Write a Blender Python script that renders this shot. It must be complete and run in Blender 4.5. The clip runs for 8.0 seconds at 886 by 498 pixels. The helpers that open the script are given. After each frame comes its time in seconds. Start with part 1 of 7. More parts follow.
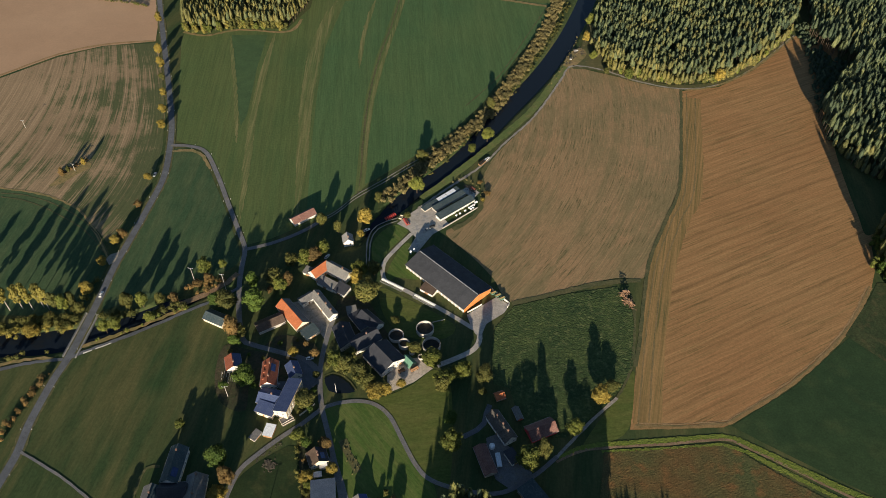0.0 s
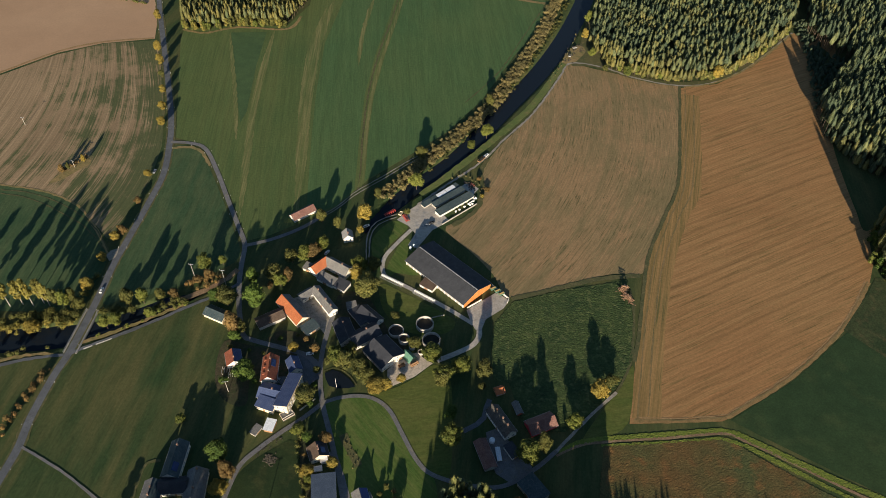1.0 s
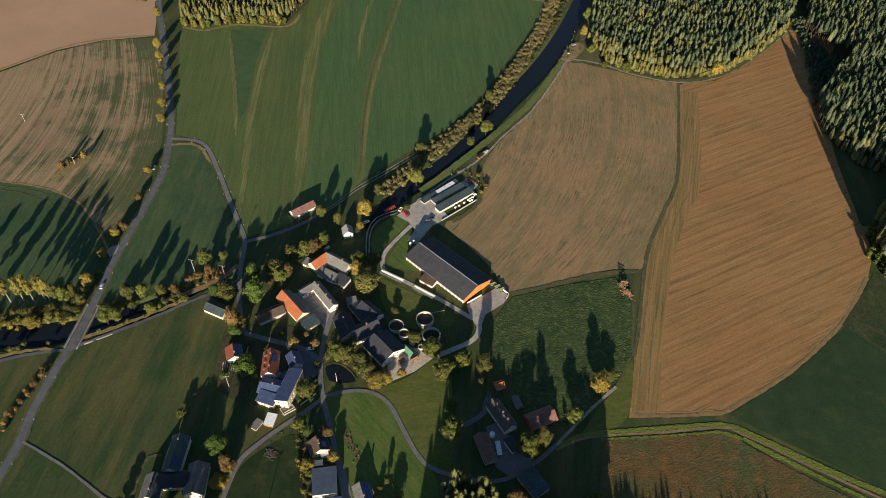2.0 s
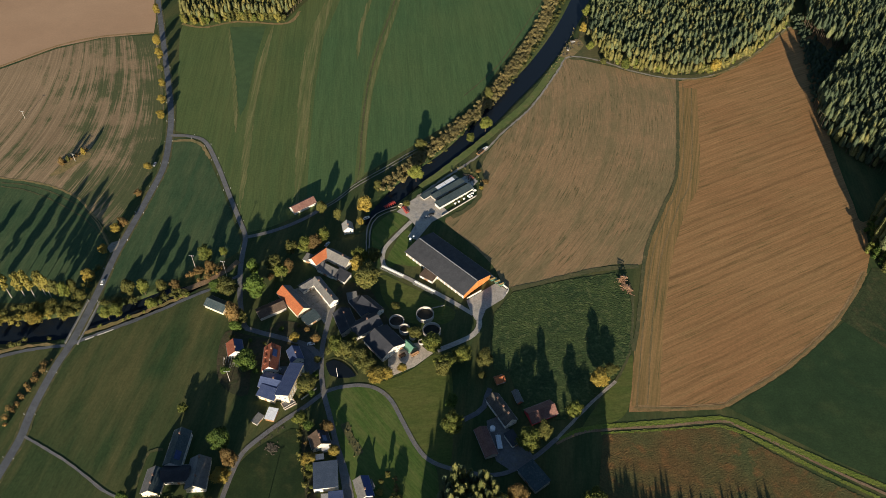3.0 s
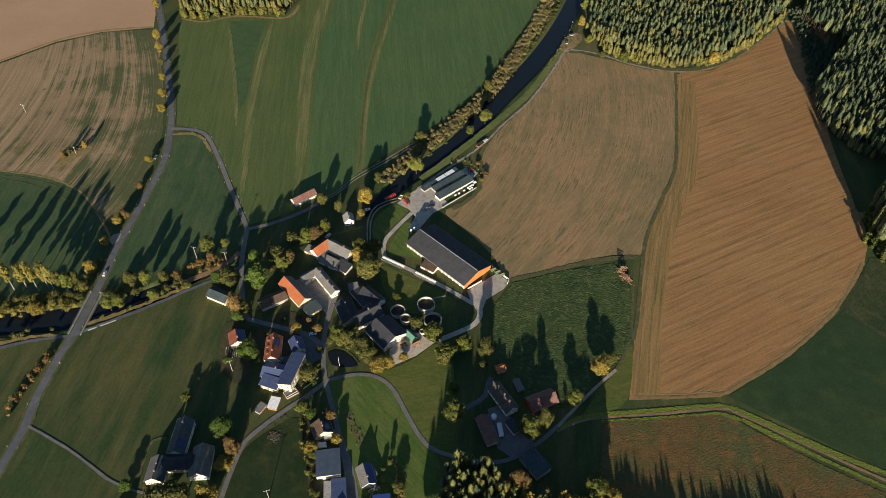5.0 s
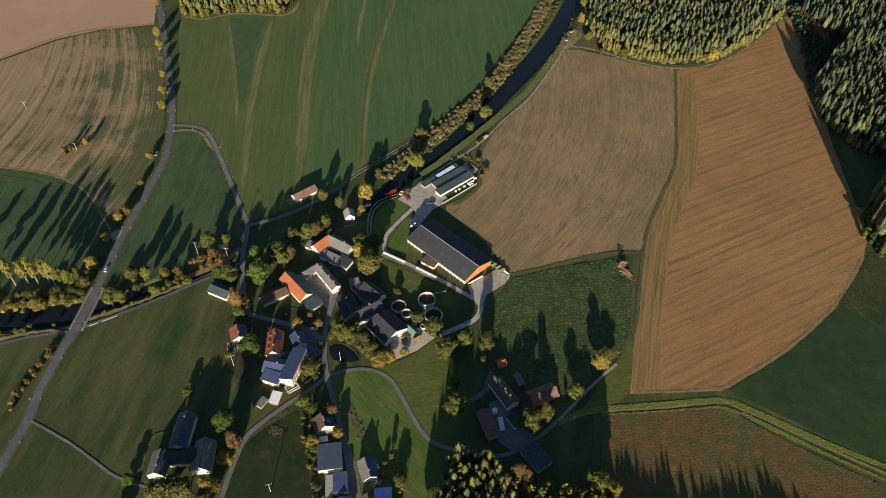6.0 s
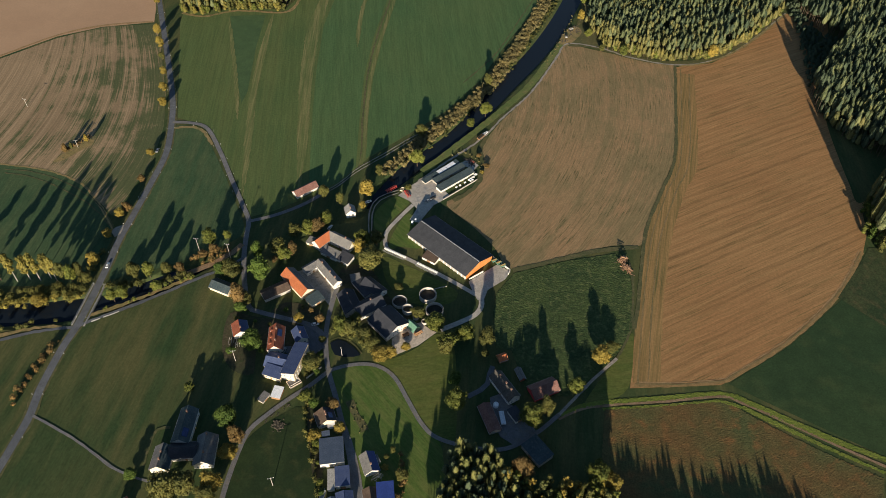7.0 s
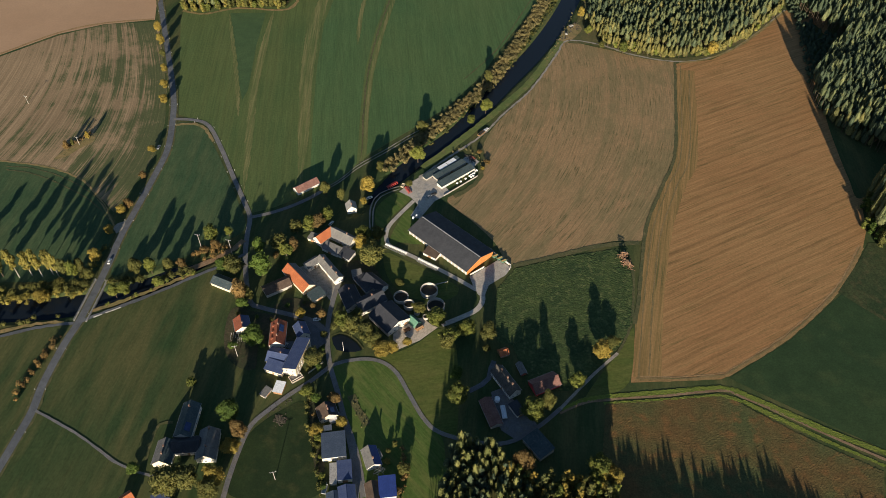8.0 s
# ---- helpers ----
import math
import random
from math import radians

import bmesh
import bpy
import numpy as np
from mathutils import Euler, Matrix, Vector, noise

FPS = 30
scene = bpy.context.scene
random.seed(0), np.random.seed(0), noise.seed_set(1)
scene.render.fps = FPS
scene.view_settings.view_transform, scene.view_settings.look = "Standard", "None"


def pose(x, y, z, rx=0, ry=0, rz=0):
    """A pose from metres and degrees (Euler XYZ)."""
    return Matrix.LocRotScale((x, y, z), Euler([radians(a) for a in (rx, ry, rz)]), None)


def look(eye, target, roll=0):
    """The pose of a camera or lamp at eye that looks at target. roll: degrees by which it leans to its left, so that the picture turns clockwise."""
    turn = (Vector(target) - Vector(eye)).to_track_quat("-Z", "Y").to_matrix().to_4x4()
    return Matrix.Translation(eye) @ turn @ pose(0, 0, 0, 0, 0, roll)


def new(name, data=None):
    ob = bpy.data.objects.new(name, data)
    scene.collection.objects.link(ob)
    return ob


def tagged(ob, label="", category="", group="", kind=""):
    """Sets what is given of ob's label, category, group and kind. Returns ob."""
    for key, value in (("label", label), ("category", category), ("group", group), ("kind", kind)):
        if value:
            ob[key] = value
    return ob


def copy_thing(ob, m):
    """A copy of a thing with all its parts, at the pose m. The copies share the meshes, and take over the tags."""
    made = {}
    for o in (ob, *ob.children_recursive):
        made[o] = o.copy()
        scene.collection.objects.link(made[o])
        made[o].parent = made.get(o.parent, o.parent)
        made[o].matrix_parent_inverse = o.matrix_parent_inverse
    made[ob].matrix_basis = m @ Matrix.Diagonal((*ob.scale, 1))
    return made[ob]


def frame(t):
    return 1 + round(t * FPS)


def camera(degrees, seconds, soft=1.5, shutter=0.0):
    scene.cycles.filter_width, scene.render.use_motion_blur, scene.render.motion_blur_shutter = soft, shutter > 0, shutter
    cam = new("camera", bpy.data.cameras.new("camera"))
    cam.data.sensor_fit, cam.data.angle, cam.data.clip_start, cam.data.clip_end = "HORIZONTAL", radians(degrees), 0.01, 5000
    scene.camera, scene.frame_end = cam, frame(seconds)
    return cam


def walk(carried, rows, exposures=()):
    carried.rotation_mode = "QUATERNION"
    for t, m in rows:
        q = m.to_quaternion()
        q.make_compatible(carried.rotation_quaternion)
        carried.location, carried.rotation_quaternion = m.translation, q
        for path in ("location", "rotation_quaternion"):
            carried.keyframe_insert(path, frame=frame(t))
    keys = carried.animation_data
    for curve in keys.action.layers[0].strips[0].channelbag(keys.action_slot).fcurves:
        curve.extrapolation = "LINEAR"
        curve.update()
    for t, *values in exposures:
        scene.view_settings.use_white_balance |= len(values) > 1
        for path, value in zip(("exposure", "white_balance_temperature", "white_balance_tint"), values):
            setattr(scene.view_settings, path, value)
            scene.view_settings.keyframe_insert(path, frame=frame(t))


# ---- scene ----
cam = camera(61.0, 8.0, 0.8)
PATH = [
    (0, (3.248, -0.741, 363.823), (-0.963, 357.586, 0), 0.171),
    (0.5, (2.853, -2.085, 363.378), (-0.785, 355.660, 0), 0.209),
    (1, (2.452, -3.428, 362.935), (-0.641, 353.694, 0), 0.243),
    (1.5, (2.046, -4.770, 362.493), (-0.531, 351.694, 0), 0.273),
    (3, (0.795, -8.795, 361.170), (-0.407, 345.541, 0), 0.334),
    (3.5, (0.367, -10.135, 360.731), (-0.434, 343.457, 0), 0.345),
    (4, (-0.067, -11.475, 360.292), (-0.496, 341.365, 0), 0.352),
    (4.5, (-0.506, -12.814, 359.855), (-0.592, 339.270, 0), 0.355),
    (6, (-1.856, -16.827, 358.547), (-1.090, 333.021, 0), 0.335),
    (6.5, (-2.317, -18.164, 358.112), (-1.325, 330.968, 0), 0.320),
    (7, (-2.784, -19.500, 357.679), (-1.596, 328.938, 0), 0.300),
    (7.5, (-3.256, -20.836, 357.246), (-1.902, 326.936, 0), 0.276),
    (8, (-3.733, -22.171, 356.814), (-2.242, 324.968, 0), 0.247),
]
walk(cam, [(t, look(eye, target, roll)) for t, eye, target, roll in PATH], [(0, 0.93), (8, 0.93)])

# ---- light ----
SUN_UP, SHADOW_WAY = 12.0, 4.0     # degrees: height of the sun; shadows fall this far clockwise from +y
world = bpy.data.worlds.new("sky")
scene.world = world
world.use_nodes = True
sky = world.node_tree.nodes.new("ShaderNodeTexSky")
sky.sky_type, sky.sun_disc = "NISHITA", False
sky.dust_density, sky.ozone_density = 0.3, 2.5
sky.sun_elevation, sky.sun_rotation = radians(SUN_UP), radians(180 + SHADOW_WAY)
world.node_tree.links.new(sky.outputs[0], world.node_tree.nodes["Background"].inputs[0])
world.node_tree.nodes["Background"].inputs[1].default_value = 0.059
sun = new("sun", bpy.data.lights.new("sun", "SUN"))
sun.data.energy, sun.data.angle, sun.data.color = 5.0, radians(0.5), (1.0, 0.862, 0.665)
sun.matrix_world = pose(0, 0, 300, 90 - SUN_UP, 0, -SHADOW_WAY)


# ---- materials ----
def start(name, rough=0.9, spec=0.2):
    m = bpy.data.materials.new(name)
    m.use_nodes = True
    b = m.node_tree.nodes["Principled BSDF"]
    b.inputs["Roughness"].default_value = rough
    b.inputs["Specular IOR Level"].default_value = spec
    return m, m.node_tree, b


def noise_node(t, vec, scale, detail=4.0, rough=0.55):
    n = t.nodes.new("ShaderNodeTexNoise")
    n.inputs["Scale"].default_value, n.inputs["Detail"].default_value, n.inputs["Roughness"].default_value = scale, detail, rough
    t.links.new(vec, n.inputs["Vector"])
    return n.outputs["Fac"]


def ramp(t, fac, lo, hi):
    r = t.nodes.new("ShaderNodeMapRange")
    r.inputs[1].default_value, r.inputs[2].default_value = lo, hi
    t.links.new(fac, r.inputs[0])
    return r.outputs[0]


def mix(t, fac, a, b, kind="MIX"):
    n = t.nodes.new("ShaderNodeMix")
    n.data_type, n.blend_type = "RGBA", kind
    for socket, v in ((n.inputs[0], fac), (n.inputs[6], a), (n.inputs[7], b)):
        if isinstance(v, (int, float)):
            socket.default_value = v
        elif isinstance(v, tuple):
            socket.default_value = (*v, 1)
        else:
            t.links.new(v, socket)
    return n.outputs[2]


def bump(t, b, fac, strength, distance):
    n = t.nodes.new("ShaderNodeBump")
    n.inputs["Strength"].default_value, n.inputs["Distance"].default_value = strength, distance
    t.links.new(fac, n.inputs["Height"])
    t.links.new(n.outputs[0], b.inputs["Normal"])


def coords(t, angle=0.0, stretch=1.0, bend=0.0, middle=(0, 0), fan=0.0):
    """Object coordinates turned so that x runs along the given angle, squeezed along it, and bent sideways by bend * x * x."""
    c = t.nodes.new("ShaderNodeTexCoord").outputs["Object"]
    r = t.nodes.new("ShaderNodeVectorRotate")
    r.rotation_type = "Z_AXIS"
    r.inputs["Angle"].default_value = radians(-angle)
    r.inputs["Center"].default_value = (*middle, 0)
    back = t.nodes.new("ShaderNodeVectorMath")
    back.operation = "SUBTRACT"
    back.inputs[1].default_value = (*middle, 0)
    t.links.new(c, r.inputs["Vector"])
    t.links.new(r.outputs[0], back.inputs[0])
    s = t.nodes.new("ShaderNodeSeparateXYZ")
    t.links.new(back.outputs[0], s.inputs[0])
    sq = t.nodes.new("ShaderNodeMath")
    sq.operation = "MULTIPLY"
    t.links.new(s.outputs[0], sq.inputs[0])
    t.links.new(s.outputs[0], sq.inputs[1])
    ma = t.nodes.new("ShaderNodeMath")
    ma.operation = "MULTIPLY_ADD"
    ma.inputs[1].default_value = bend
    t.links.new(sq.outputs[0], ma.inputs[0])
    spread = t.nodes.new("ShaderNodeMath")
    spread.operation = "MULTIPLY_ADD"
    spread.inputs[1].default_value, spread.inputs[2].default_value = fan, 1.0
    t.links.new(s.outputs[0], spread.inputs[0])
    across = t.nodes.new("ShaderNodeMath")
    across.operation = "MULTIPLY"
    t.links.new(s.outputs[1], across.inputs[0])
    t.links.new(spread.outputs[0], across.inputs[1])
    t.links.new(across.outputs[0], ma.inputs[2])
    sx = t.nodes.new("ShaderNodeMath")
    sx.operation = "MULTIPLY"
    sx.inputs[1].default_value = 1.0 / stretch
    t.links.new(s.outputs[0], sx.inputs[0])
    o = t.nodes.new("ShaderNodeCombineXYZ")
    t.links.new(sx.outputs[0], o.inputs[0])
    t.links.new(ma.outputs[0], o.inputs[1])
    t.links.new(s.outputs[2], o.inputs[2])
    return c, o.outputs[0]


def surface(name, c1, c2, coarse=0.05, fine=1.5, rough=0.9, relief=0.3, depth=0.1, spec=0.2, c3=None, vary=0.0, metal=0.0, rough_grain=0.55, cloud=0.6):
    """Two colours in patches, a finer grain over them, a relief; vary: brightness from object to object."""
    m, t, b = start(name, rough, spec)
    c, _ = coords(t)
    col = mix(t, ramp(t, noise_node(t, c, coarse), 0.35, 0.65), c1, c2)
    if c3:
        col = mix(t, ramp(t, noise_node(t, c, coarse * 3.7, 5), 0.52, 0.72), col, c3)
    middle = noise_node(t, c, max(coarse * 6, fine * 0.12), 5, 0.6)
    col = mix(t, cloud, col, mix(t, ramp(t, middle, 0.3, 0.7), (0.72, 0.74, 0.72), (1.28, 1.24, 1.2)), "MULTIPLY")
    grain = noise_node(t, c, fine, 5, 0.65)
    col = mix(t, rough_grain, col, mix(t, ramp(t, grain, 0.3, 0.7), (0.55, 0.55, 0.55), (1.35, 1.35, 1.35)), "MULTIPLY")
    if vary:
        info = t.nodes.new("ShaderNodeObjectInfo").outputs["Random"]
        col = mix(t, vary, col, mix(t, info, (0.45, 0.45, 0.45), (1.5, 1.4, 1.2)), "MULTIPLY")
    t.links.new(col, b.inputs["Base Color"])
    b.inputs["Metallic"].default_value = metal
    if relief:
        bump(t, b, grain, relief, depth)
    return m


def times(t, a, b):
    n = t.nodes.new("ShaderNodeMath")
    n.operation = "MULTIPLY"
    for socket, v in ((n.inputs[0], a), (n.inputs[1], b)):
        if isinstance(v, (int, float)):
            socket.default_value = v
        else:
            t.links.new(v, socket)
    return n.outputs[0]


def furrows(t, v, pitch, lo, seed):
    """Thin lines along x, one every pitch metres, that waver and fade in places."""
    w = t.nodes.new("ShaderNodeTexWave")
    w.bands_direction = "Y"
    w.inputs["Scale"].default_value, w.inputs["Distortion"].default_value = 0.314 / pitch, 7.5
    w.inputs["Detail"].default_value, w.inputs["Detail Scale"].default_value = 3.0, 1.0
    w.inputs["Phase Offset"].default_value = seed
    t.links.new(v, w.inputs["Vector"])
    return times(t, ramp(t, w.outputs["Fac"], lo, 1.0), ramp(t, noise_node(t, v, 0.45 / pitch, 5, 0.7), 0.42, 0.66))


def rows(name, c1, c2, c3, angle, period, stretch=40.0, bend=0.0, contrast=1.0, patch=0.012, relief=0.5, depth=0.12, green=None, bands=0.0, bias=0.0, middle=(0, 0), lines=0.0, dark=None, light=None, marks=None, fan=0.0):
    """A worked field: streaks along an angle over broad patches of soil. bands: green strips of that width, fewer to one side
    (bias per metre); lines: furrows of that pitch, dark and light; marks: the colour of short scattered streaks."""
    m, t, b = start(name, 0.95, 0.1)
    c, v = coords(t, angle, stretch, bend, middle, fan)
    base = mix(t, ramp(t, noise_node(t, c, patch, 4), 0.35, 0.65), c1, c2)
    base = mix(t, times(t, ramp(t, noise_node(t, v, 1.0 / period, 3, 0.6), 0.42, 0.66), contrast), base, c3)
    if green:
        long = t.nodes.new("ShaderNodeVectorMath")
        long.operation = "MULTIPLY"
        long.inputs[1].default_value = (0.15, 1, 1)
        t.links.new(v, long.inputs[0])
        strip = noise_node(t, long.outputs[0], 1.0 / bands, 2, 0.5)
        along = noise_node(t, c, 0.14 / bands, 6, 0.68)
        fine_strip = noise_node(t, v, 6.0 / bands, 3, 0.7)
        s = t.nodes.new("ShaderNodeSeparateXYZ")
        t.links.new(v, s.inputs[0])
        total = None
        for value, k in ((strip, 0.72), (along, 0.90), (fine_strip, 0.72), (s.outputs[1], bias)):
            n = t.nodes.new("ShaderNodeMath")
            n.operation = "MULTIPLY_ADD"
            n.inputs[1].default_value = k
            t.links.new(value, n.inputs[0])
            if total:
                t.links.new(total, n.inputs[2])
            else:
                n.inputs[2].default_value = 0.0
            total = n.outputs[0]
        base = mix(t, ramp(t, total, 1.10, 1.26), base, green)
    if marks:
        spots = times(t, ramp(t, noise_node(t, v, 0.85, 5, 0.72), 0.53, 0.62), ramp(t, noise_node(t, c, 0.025, 3), 0.36, 0.58))
        base = mix(t, spots, base, marks)
        bright = times(t, ramp(t, noise_node(t, v, 0.75, 2, 0.5), 0.66, 0.76), 0.55)
        base = mix(t, bright, base, tuple(1.25 * q for q in c2))
    if lines:
        wave = t.nodes.new("ShaderNodeMath")
        wave.operation = "MULTIPLY"
        wave.inputs[1].default_value = 3.6
        t.links.new(noise_node(t, c, 0.022, 4, 0.6), wave.inputs[0])
        side = t.nodes.new("ShaderNodeCombineXYZ")
        t.links.new(wave.outputs[0], side.inputs[1])
        add = t.nodes.new("ShaderNodeVectorMath")
        t.links.new(v, add.inputs[0])
        t.links.new(side.outputs[0], add.inputs[1])
        v = add.outputs[0]
        base = mix(t, times(t, furrows(t, v, lines, 0.66, 0.0), 0.62), base, dark)
        base = mix(t, times(t, furrows(t, v, lines * 0.53, 0.84, 1.0), 0.42), base, dark)
        base = mix(t, times(t, furrows(t, v, lines, 0.60, 2.4), 0.4), base, light)
        base = mix(t, times(t, furrows(t, v, lines * 0.41, 0.86, 4.0), 0.4), base, light)
    fine = noise_node(t, v, 3.5 / period, 4, 0.7)
    speck = noise_node(t, c, 0.6, 6, 0.7)
    base = mix(t, 0.5, base, mix(t, ramp(t, fine, 0.3, 0.7), (0.72, 0.72, 0.72), (1.22, 1.22, 1.22)), "MULTIPLY")
    base = mix(t, 0.6, base, mix(t, ramp(t, speck, 0.32, 0.68), (0.70, 0.74, 0.72), (1.26, 1.2, 1.16)), "MULTIPLY")
    crumb = noise_node(t, v, 0.9, 6, 0.8)
    base = mix(t, 0.6, base, mix(t, ramp(t, crumb, 0.34, 0.66), (0.70, 0.73, 0.72), (1.28, 1.24, 1.2)), "MULTIPLY")
    t.links.new(base, b.inputs["Base Color"])
    bump(t, b, fine, relief, depth)
    return m


def leafy(name, c1, c2, vary=0.6, patch=0.12):
    m, t, b = start(name, 0.75, 0.15)
    g = t.nodes.new("ShaderNodeNewGeometry").outputs["Random Per Island"]
    col = mix(t, g, c1, c2)
    info = t.nodes.new("ShaderNodeObjectInfo").outputs["Random"]
    col = mix(t, vary, col, mix(t, info, (0.6, 0.62, 0.6), (1.35, 1.3, 1.2)), "MULTIPLY")
    c = t.nodes.new("ShaderNodeTexCoord").outputs["Object"]
    col = mix(t, 0.5, col, mix(t, ramp(t, noise_node(t, c, patch, 2), 0.35, 0.65), (0.5, 0.56, 0.55), (1.55, 1.4, 1.15)), "MULTIPLY")
    t.links.new(col, b.inputs["Base Color"])
    return m


